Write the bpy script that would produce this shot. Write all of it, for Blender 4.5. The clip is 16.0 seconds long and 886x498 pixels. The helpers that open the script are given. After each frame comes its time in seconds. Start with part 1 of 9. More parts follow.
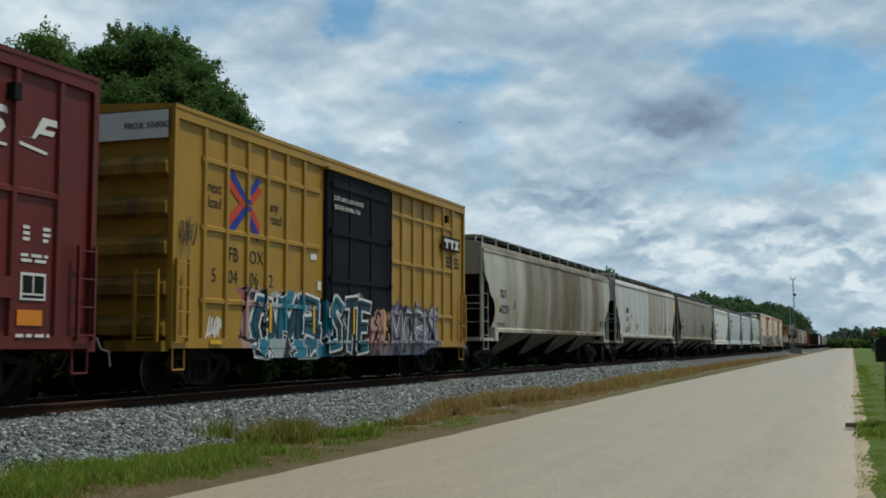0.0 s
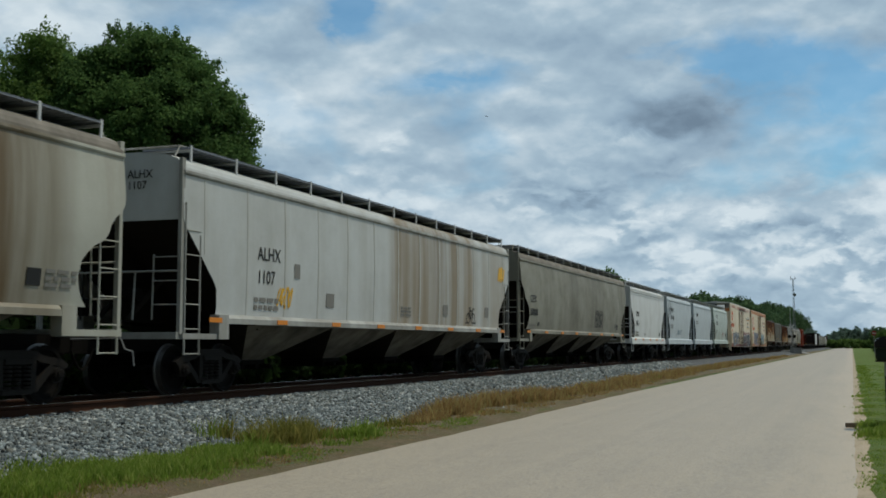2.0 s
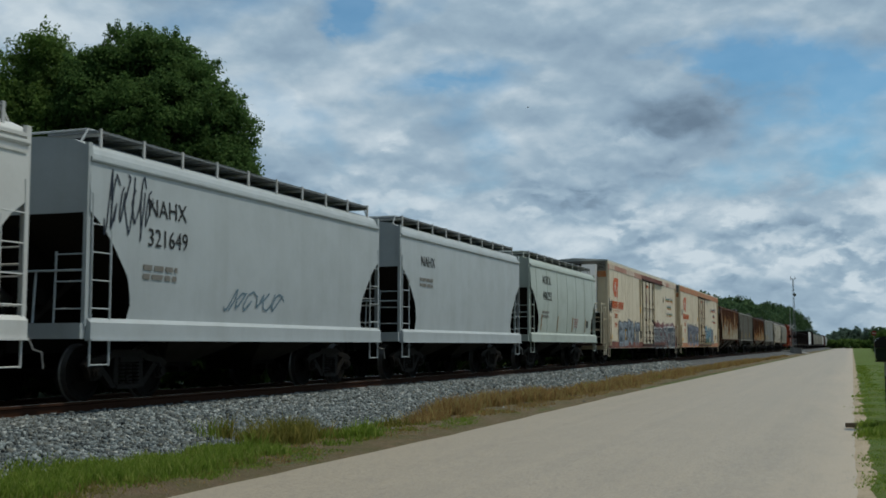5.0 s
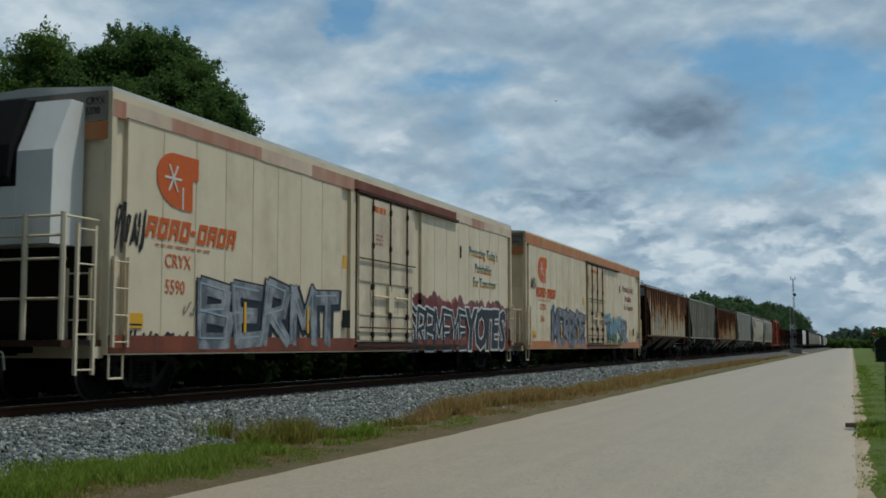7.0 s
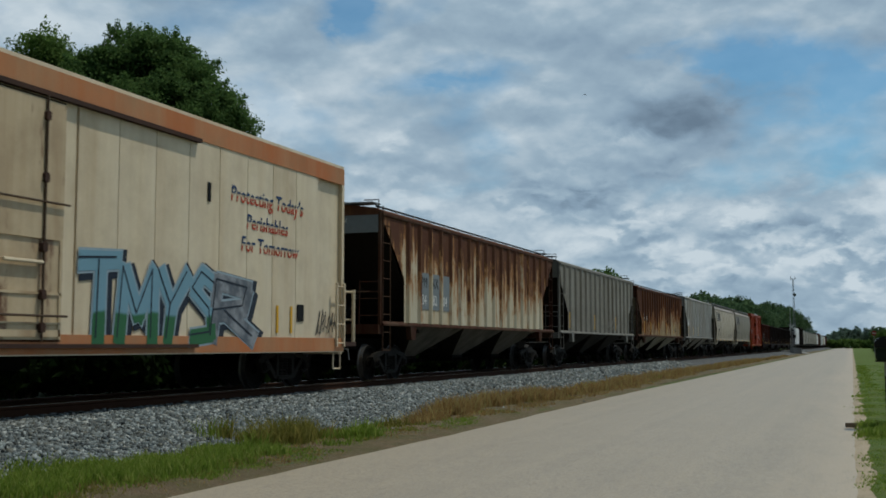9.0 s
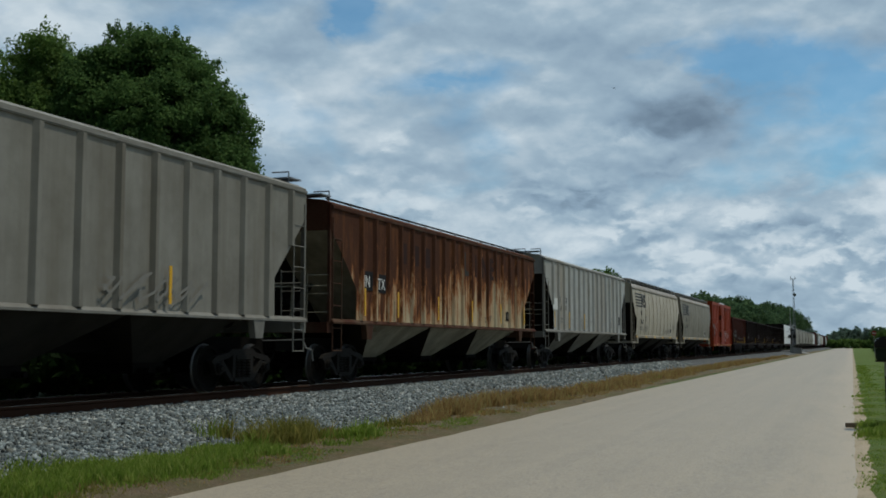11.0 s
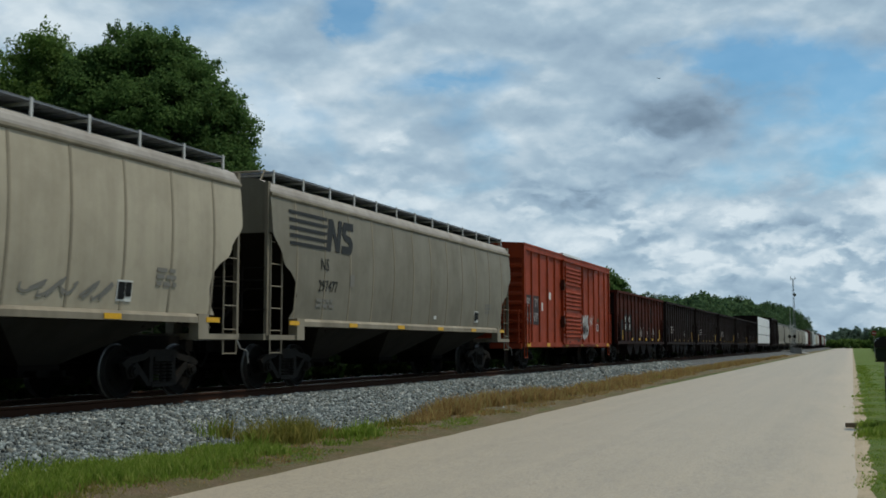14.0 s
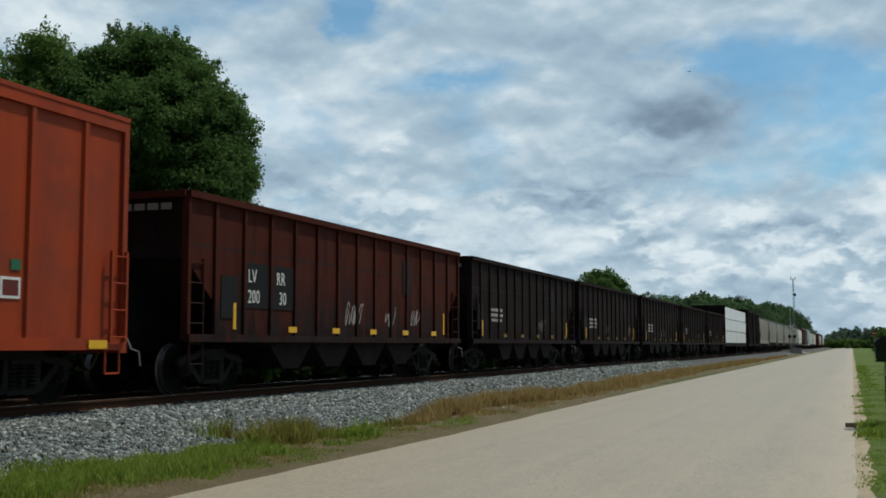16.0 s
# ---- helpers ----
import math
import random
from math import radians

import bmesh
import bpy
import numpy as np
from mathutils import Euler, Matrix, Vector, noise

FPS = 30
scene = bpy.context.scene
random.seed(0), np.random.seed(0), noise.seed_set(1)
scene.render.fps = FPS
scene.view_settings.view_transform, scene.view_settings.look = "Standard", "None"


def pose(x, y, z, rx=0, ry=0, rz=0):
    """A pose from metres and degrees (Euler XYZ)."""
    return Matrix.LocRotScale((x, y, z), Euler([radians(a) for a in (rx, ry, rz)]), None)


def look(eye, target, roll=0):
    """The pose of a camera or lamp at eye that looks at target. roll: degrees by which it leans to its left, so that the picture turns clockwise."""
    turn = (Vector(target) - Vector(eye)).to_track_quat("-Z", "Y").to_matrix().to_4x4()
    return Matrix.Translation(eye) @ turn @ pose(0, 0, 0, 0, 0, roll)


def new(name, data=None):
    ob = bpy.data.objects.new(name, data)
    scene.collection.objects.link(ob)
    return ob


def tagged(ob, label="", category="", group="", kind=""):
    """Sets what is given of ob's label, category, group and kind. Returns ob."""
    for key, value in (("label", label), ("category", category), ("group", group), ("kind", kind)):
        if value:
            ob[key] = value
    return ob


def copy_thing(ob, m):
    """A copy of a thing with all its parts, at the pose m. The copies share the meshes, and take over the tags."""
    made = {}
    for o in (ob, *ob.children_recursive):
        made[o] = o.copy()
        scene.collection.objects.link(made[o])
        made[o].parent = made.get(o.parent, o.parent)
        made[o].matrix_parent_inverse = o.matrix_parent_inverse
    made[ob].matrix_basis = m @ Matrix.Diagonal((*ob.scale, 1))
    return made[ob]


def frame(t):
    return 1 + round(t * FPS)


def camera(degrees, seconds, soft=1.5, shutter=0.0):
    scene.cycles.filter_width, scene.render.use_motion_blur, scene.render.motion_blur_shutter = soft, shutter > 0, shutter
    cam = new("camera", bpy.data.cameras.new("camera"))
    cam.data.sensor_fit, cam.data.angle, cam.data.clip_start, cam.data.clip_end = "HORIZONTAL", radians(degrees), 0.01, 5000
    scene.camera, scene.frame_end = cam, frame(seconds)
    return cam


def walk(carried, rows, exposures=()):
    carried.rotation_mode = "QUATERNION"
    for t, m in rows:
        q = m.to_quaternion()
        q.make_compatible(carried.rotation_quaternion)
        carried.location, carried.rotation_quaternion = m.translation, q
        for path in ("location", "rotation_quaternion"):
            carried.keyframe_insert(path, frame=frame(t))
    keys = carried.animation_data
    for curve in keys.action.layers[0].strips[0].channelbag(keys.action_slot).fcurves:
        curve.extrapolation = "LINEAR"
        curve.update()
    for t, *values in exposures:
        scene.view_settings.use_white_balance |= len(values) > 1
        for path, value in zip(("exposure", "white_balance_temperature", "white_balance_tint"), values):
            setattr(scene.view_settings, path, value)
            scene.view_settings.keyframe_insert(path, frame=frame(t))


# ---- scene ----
EYE = Vector((0.0, 0.0, 1.55))
FORWARD = Vector((-0.33808, 0.93730, 0.08469))
cam = camera(42.81, 16.0, soft=1.7, shutter=0.06)
walk(cam, [(0.0, look(EYE, EYE + FORWARD)), (16.0, look(EYE, EYE + FORWARD))],
     exposures=[(0.0, -0.02, 6150, 5), (1.5, -0.08, 6090, 5), (4.0, -0.24, 5970, 5), (8.0, -0.33, 5960, 5), (12.5, -0.18, 5960, 5), (16.0, 0.0, 6170, 5)])

# plan: the road runs along y; the track lies west of it on a ballast bank
TRACK_X, RAIL_Z, SPEED = -12.5, 0.645, 19.3
ROAD_W, ROAD_E = -6.6, 0.05

# ---- light ----
SUN_DIR = Vector((0.36, 0.22, 1.0)).normalized()
sun = new("sun", bpy.data.lights.new("sun", "SUN"))
sun.data.energy, sun.data.angle, sun.data.color = 2.85, radians(2.0), (1.0, 0.89, 0.72)
sun.matrix_world = look(SUN_DIR * 50, (0, 0, 0))


def link(nt, a, b):
    nt.links.new(a, b)


def node(nt, kind, **props):
    n = nt.nodes.new(kind)
    if "sky_type" in props:
        n.sky_type, n.sun_disc = props["sky_type"], props["sun_disc"]
    if "operation" in props:
        n.operation = props["operation"]
    if "interpolation_type" in props:
        n.interpolation_type = props["interpolation_type"]
    if "voronoi_dimensions" in props:
        n.voronoi_dimensions = props["voronoi_dimensions"]
    if "feature" in props:
        n.feature = props["feature"]
    return n


def math_node(nt, op, a, b=None, clamp=False):
    n = nt.nodes.new("ShaderNodeMath")
    n.operation, n.use_clamp = op, clamp
    for i, v in enumerate((a, b)):
        if v is None:
            continue
        if isinstance(v, (int, float)):
            n.inputs[i].default_value = v
        else:
            nt.links.new(v, n.inputs[i])
    return n.outputs[0]


def ramp(nt, fac, stops):
    n = nt.nodes.new("ShaderNodeValToRGB")
    el = n.color_ramp.elements
    while len(el) < len(stops):
        el.new(0.5)
    for e, (p, c) in zip(el, stops):
        e.position = p
        e.color = (c, c, c, 1) if isinstance(c, (int, float)) else (*c, 1)
    nt.links.new(fac, n.inputs[0])
    return n.outputs[0]


def mix(nt, fac, a, b):
    n = nt.nodes.new("ShaderNodeMix")
    n.data_type = "RGBA"
    for sock, v in ((n.inputs[0], fac), (n.inputs[6], a), (n.inputs[7], b)):
        if isinstance(v, (int, float)):
            sock.default_value = v
        elif isinstance(v, tuple):
            sock.default_value = (*v, 1)
        else:
            nt.links.new(v, sock)
    return n.outputs[2]


def build_world():
    w = bpy.data.worlds.new("sky")
    scene.world = w
    w.use_nodes = True
    nt = w.node_tree
    nt.nodes.clear()
    sky = node(nt, "ShaderNodeTexSky", sky_type="NISHITA", sun_disc=False)
    sky.sun_elevation = math.asin(SUN_DIR.z)
    sky.sun_rotation = math.atan2(SUN_DIR.x, SUN_DIR.y)
    sky.dust_density, sky.air_density, sky.ozone_density = 0.6, 1.0, 1.0
    tc = node(nt, "ShaderNodeTexCoord")
    sep = node(nt, "ShaderNodeSeparateXYZ")
    link(nt, tc.outputs["Generated"], sep.inputs[0])
    deg = 180 / math.pi
    az = math_node(nt, "MULTIPLY", math_node(nt, "ARCTAN2", sep.outputs[0], sep.outputs[1]), deg)
    el = math_node(nt, "MULTIPLY", math_node(nt, "ARCSINE", sep.outputs[2]), deg)
    comb = node(nt, "ShaderNodeCombineXYZ")
    link(nt, az, comb.inputs[0])
    link(nt, el, comb.inputs[1])

    def cloud(sx, sy, detail, rough, shift, dist=0.4):
        mp = node(nt, "ShaderNodeMapping")
        mp.inputs["Location"].default_value = shift
        mp.inputs["Scale"].default_value = (sx, sy, 1)
        link(nt, comb.outputs[0], mp.inputs[0])
        n = node(nt, "ShaderNodeTexNoise")
        n.inputs["Scale"].default_value, n.inputs["Detail"].default_value = 1.0, detail
        n.inputs["Roughness"].default_value, n.inputs["Distortion"].default_value = rough, dist
        link(nt, mp.outputs[0], n.inputs["Vector"])
        return n.outputs[0]

    ragged = math_node(nt, "SUBTRACT", cloud(0.45, 0.8, 5, 0.6, (8, 1, 0)), 0.5)
    az2 = math_node(nt, "ADD", az, math_node(nt, "MULTIPLY", ragged, 3.6))
    el2 = math_node(nt, "ADD", el, math_node(nt, "MULTIPLY", ragged, 2.2))

    def bank(entries):
        """A sum of soft cloud masses: azimuth, elevation, half width, half height in degrees, amount."""
        total = None
        for a, e, sa, se, amount in entries:
            u = math_node(nt, "DIVIDE", math_node(nt, "SUBTRACT", az2, a), sa)
            v = math_node(nt, "DIVIDE", math_node(nt, "SUBTRACT", el2, e), se)
            d = math_node(nt, "ADD", math_node(nt, "MULTIPLY", u, u), math_node(nt, "MULTIPLY", v, v))
            g = math_node(nt, "MULTIPLY", math_node(nt, "POWER", 2.718, math_node(nt, "MULTIPLY", d, -1.0)), amount)
            total = g if total is None else math_node(nt, "ADD", total, g)
        return total

    # open blue gaps are negative, thick cloud positive
    thick = bank([(-8.8, 11.7, 3.4, 1.7, 0.34), (0.6, 12.0, 3.6, 2.0, -0.24), (-24.7, 16.6, 1.2, 1.1, -0.35), (-4.0, 14.0, 3.2, 0.8, -0.26),
                  (-20.0, 13.2, 2.6, 0.6, -0.20), (-9.5, 14.6, 2.0, 0.5, -0.16), (0.0, 8.6, 3.5, 1.2, -0.22), (-10.8, 11.4, 0.9, 0.8, -0.12), (-14, 15.5, 9, 1.2, 0.12), (-14.0, 3.5, 32.0, 3.2, 0.20)])
    light = bank([(-14.0, 3.5, 34.0, 4.2, 0.10), (-12.4, 5.4, 1.8, 0.6, 0.30), (-7.2, 4.3, 1.4, 0.6, 0.30), (-16.8, 10.3, 1.6, 0.7, 0.22), (-28.4, 11.2, 1.6, 1.1, 0.34),
                  (-16.4, 12.4, 2.6, 0.8, 0.18), (1.6, 7.0, 1.2, 1.6, 0.25), (-22.2, 10.4, 1.0, 0.4, 0.25), (-10.4, 10.2, 0.9, 0.5, 0.22), (-20.0, 6.5, 4.0, 1.2, 0.12), (-40.0, 15.0, 7.0, 3.0, 0.25), (-25.0, 13.0, 4.5, 3.5, 0.16), (-5, 5.6, 5, 0.6, -0.10), (-9.6, 6.2, 1.5, 0.5, 0.28), (-4.6, 6.6, 1.3, 0.5, 0.26), (-2.6, 4.2, 1.4, 0.5, 0.26), (-9.6, 5.3, 1.8, 0.3, -0.14), (-4.6, 5.8, 1.5, 0.3, -0.14)])
    cover = ramp(nt, math_node(nt, "ADD", cloud(0.13, 0.22, 6, 0.50, (3.1, 0.7, 0), 0.1), thick), [(0.26, 0.24), (0.50, 1.0)])
    # relief: billows are lit on top and grey below
    high, low_ = cloud(0.30, 0.52, 5, 0.50, (2.7, 1.3, 0), 0.15), cloud(0.30, 0.52, 5, 0.50, (2.7, 1.3 + 0.26, 0), 0.15)
    relief = math_node(nt, "MULTIPLY", math_node(nt, "SUBTRACT", high, low_), 0.62)
    small, small_up = cloud(0.62, 1.15, 5, 0.55, (5.1, 2.2, 0), 0.2), cloud(0.62, 1.15, 5, 0.55, (5.1, 2.2 + 0.42, 0), 0.2)
    lowband = node(nt, "ShaderNodeMapRange", interpolation_type="SMOOTHSTEP")
    link(nt, el, lowband.inputs[0])
    for i, value in ((1, 11.0), (2, 5.0), (3, 0.12), (4, 1.0)):
        lowband.inputs[i].default_value = value
    puffs = math_node(nt, "MULTIPLY", math_node(nt, "MULTIPLY", math_node(nt, "SUBTRACT", small, small_up), 0.26), lowband.outputs[0])
    relief = math_node(nt, "ADD", relief, puffs)
    body = math_node(nt, "ADD", math_node(nt, "MULTIPLY", cloud(0.15, 0.26, 6, 0.48, (0.4, 5.2, 0), 0.1), 0.75), 0.12)
    # one dark cloud with a firm outline, paler on top
    u = math_node(nt, "DIVIDE", math_node(nt, "ADD", math_node(nt, "ADD", az, math_node(nt, "MULTIPLY", ragged, 2.0)), 8.5), 3.7)
    v = math_node(nt, "DIVIDE", math_node(nt, "SUBTRACT", math_node(nt, "ADD", el, math_node(nt, "MULTIPLY", ragged, 1.6)), 11.5), 1.25)
    d2 = math_node(nt, "ADD", math_node(nt, "MULTIPLY", u, u), math_node(nt, "MULTIPLY", v, v))
    lens = math_node(nt, "POWER", 2.718, math_node(nt, "MULTIPLY", math_node(nt, "MULTIPLY", d2, d2), -1.0))
    light = math_node(nt, "SUBTRACT", light, math_node(nt, "MULTIPLY", lens, math_node(nt, "SUBTRACT", 0.28, math_node(nt, "MULTIPLY", v, 0.15))))

    # rounded heads: lit above, grey at the foot
    def heads(lift):
        mp = node(nt, "ShaderNodeMapping")
        mp.inputs["Location"].default_value = (1.3, 0.4 + lift, 0)
        mp.inputs["Scale"].default_value = (0.50, 0.95, 1)
        wob = node(nt, "ShaderNodeCombineXYZ")
        link(nt, math_node(nt, "ADD", az, math_node(nt, "MULTIPLY", ragged, 4.2)), wob.inputs[0])
        link(nt, math_node(nt, "ADD", el, math_node(nt, "MULTIPLY", math_node(nt, "SUBTRACT", small, 0.5), 2.4)), wob.inputs[1])
        link(nt, wob.outputs[0], mp.inputs[0])
        cell = node(nt, "ShaderNodeTexVoronoi", feature="SMOOTH_F1", voronoi_dimensions="2D")
        cell.inputs["Scale"].default_value, cell.inputs["Smoothness"].default_value = 1.0, 0.35
        link(nt, mp.outputs[0], cell.inputs["Vector"])
        return cell.outputs["Distance"]
    patchy = ramp(nt, cloud(0.16, 0.30, 3, 0.5, (9.3, 4.1, 0), 0.1), [(0.40, 0.25), (0.62, 1.0)])
    billow = math_node(nt, "MULTIPLY", math_node(nt, "SUBTRACT", heads(0.30), heads(0.0)), math_node(nt, "MULTIPLY", lowband.outputs[0], 0.65))
    relief = math_node(nt, "ADD", relief, math_node(nt, "MULTIPLY", billow, patchy))
    shade = ramp(nt, math_node(nt, "ADD", math_node(nt, "ADD", body, relief), light),
                 [(0.10, (0.22, 0.29, 0.375)), (0.36, (0.385, 0.495, 0.605)), (0.54, (0.505, 0.62, 0.715)), (0.84, (0.88, 0.935, 0.965))])
    clear = node(nt, "ShaderNodeVectorMath", operation="SCALE")
    link(nt, sky.outputs[0], clear.inputs[0])
    clear.inputs["Scale"].default_value = 0.125
    azure = node(nt, "ShaderNodeVectorMath", operation="MULTIPLY")
    link(nt, clear.outputs[0], azure.inputs[0])
    azure.inputs[1].default_value = (0.62, 0.98, 1.06)
    col = mix(nt, cover, azure.outputs[0], shade)
    # sky is brightest northward; the unseen south is dimmed to darken car ends
    dot = node(nt, "ShaderNodeVectorMath", operation="DOT_PRODUCT")
    link(nt, tc.outputs["Generated"], dot.inputs[0])
    dot.inputs[1].default_value = Vector((0.30, 0.75, 0.60)).normalized()
    fall = node(nt, "ShaderNodeMapRange", interpolation_type="SMOOTHSTEP")
    link(nt, dot.outputs["Value"], fall.inputs[0])
    for i, value in ((1, -0.55), (2, 0.60), (3, 0.20), (4, 1.0)):
        fall.inputs[i].default_value = value
    glow = node(nt, "ShaderNodeVectorMath", operation="SCALE")
    link(nt, col, glow.inputs[0])
    link(nt, fall.outputs[0], glow.inputs["Scale"])
    bg = node(nt, "ShaderNodeBackground")
    link(nt, glow.outputs[0], bg.inputs[0])
    bg.inputs[1].default_value = 0.85
    out = node(nt, "ShaderNodeOutputWorld")
    link(nt, bg.outputs[0], out.inputs[0])


build_world()


# ---- materials ----
def base_mat(name, rough=0.6, metal=0.0, gloss=0.22):
    m = bpy.data.materials.new(name)
    m.use_nodes = True
    nt = m.node_tree
    b = nt.nodes["Principled BSDF"]
    b.inputs["Roughness"].default_value, b.inputs["Metallic"].default_value = rough, metal
    b.inputs["Specular IOR Level"].default_value = gloss
    return m, nt, b


def coords(nt, scale=(1, 1, 1), per_object=True):
    tc = node(nt, "ShaderNodeTexCoord")
    mp = node(nt, "ShaderNodeMapping")
    mp.inputs["Scale"].default_value = scale
    link(nt, tc.outputs["Object"], mp.inputs[0])
    if per_object:
        oi = node(nt, "ShaderNodeObjectInfo")
        sc = math_node(nt, "MULTIPLY", oi.outputs["Random"], 50.0)
        cx = node(nt, "ShaderNodeCombineXYZ")
        for i in range(3):
            link(nt, sc, cx.inputs[i])
        link(nt, cx.outputs[0], mp.inputs["Location"])
    return mp.outputs[0]


def noise_tex(nt, vec, scale, detail=5, rough=0.6):
    n = node(nt, "ShaderNodeTexNoise")
    n.inputs["Scale"].default_value, n.inputs["Detail"].default_value, n.inputs["Roughness"].default_value = scale, detail, rough
    link(nt, vec, n.inputs["Vector"])
    return n.outputs[0]


def bump(nt, b, height, strength=0.3, dist=0.02):
    n = node(nt, "ShaderNodeBump")
    n.inputs["Strength"].default_value, n.inputs["Distance"].default_value = strength, dist
    link(nt, height, n.inputs["Height"])
    link(nt, n.outputs[0], b.inputs["Normal"])


def range_mask(nt, value, lo, hi, soft):
    a = node(nt, "ShaderNodeMapRange")
    a.inputs[1].default_value, a.inputs[2].default_value = lo - soft, lo + soft
    link(nt, value, a.inputs[0])
    b = node(nt, "ShaderNodeMapRange")
    b.inputs[1].default_value, b.inputs[2].default_value = hi + soft, hi - soft
    link(nt, value, b.inputs[0])
    return math_node(nt, "MULTIPLY", a.outputs[0], b.outputs[0])


def sprayed(nt, col, y0, y1, z0, z1, palette, line, seed, cell=(1.5, 0.75)):
    """Spray-painted lettering shapes over a stretch of a car's side: bent cells of colour with outlines."""
    tc = node(nt, "ShaderNodeTexCoord")
    sep = node(nt, "ShaderNodeSeparateXYZ")
    link(nt, tc.outputs["Object"], sep.inputs[0])
    wob = node(nt, "ShaderNodeTexNoise")
    wob.inputs["Scale"].default_value, wob.inputs["Detail"].default_value = 2.2, 2
    link(nt, tc.outputs["Object"], wob.inputs["Vector"])
    w = math_node(nt, "SUBTRACT", wob.outputs[0], 0.5)
    y = math_node(nt, "ADD", sep.outputs[1], math_node(nt, "MULTIPLY", w, 0.9))
    z = math_node(nt, "ADD", sep.outputs[2], math_node(nt, "MULTIPLY", w, 0.8))
    inside = math_node(nt, "MULTIPLY", range_mask(nt, y, y0, y1, 0.02), range_mask(nt, z, z0, z1, 0.02))
    c = node(nt, "ShaderNodeCombineXYZ")
    link(nt, math_node(nt, "MULTIPLY", y, cell[0]), c.inputs[0])
    link(nt, math_node(nt, "MULTIPLY", z, cell[1]), c.inputs[1])
    c.inputs[2].default_value = seed
    v = node(nt, "ShaderNodeTexVoronoi", voronoi_dimensions="2D")
    e = node(nt, "ShaderNodeTexVoronoi", voronoi_dimensions="2D", feature="DISTANCE_TO_EDGE")
    for n in (v, e):
        n.inputs["Scale"].default_value = 1.25
        link(nt, c.outputs[0], n.inputs["Vector"])
    pick = node(nt, "ShaderNodeSeparateColor")
    link(nt, v.outputs["Color"], pick.inputs[0])
    r = node(nt, "ShaderNodeValToRGB")
    r.color_ramp.interpolation = "CONSTANT"
    el = r.color_ramp.elements
    while len(el) < len(palette):
        el.new(0.5)
    for i, (x, p) in enumerate(zip(el, palette)):
        x.position, x.color = i / len(palette), (*p, 1)
    link(nt, pick.outputs[0], r.inputs[0])
    inner = mix(nt, ramp(nt, e.outputs["Distance"], [(0.085, 1.0), (0.10, 0.0)]), r.outputs[0], line)
    inner = mix(nt, ramp(nt, e.outputs["Distance"], [(0.045, 1.0), (0.055, 0.0)]), inner, (0.015, 0.016, 0.02))
    return mix(nt, inside, col, inner)


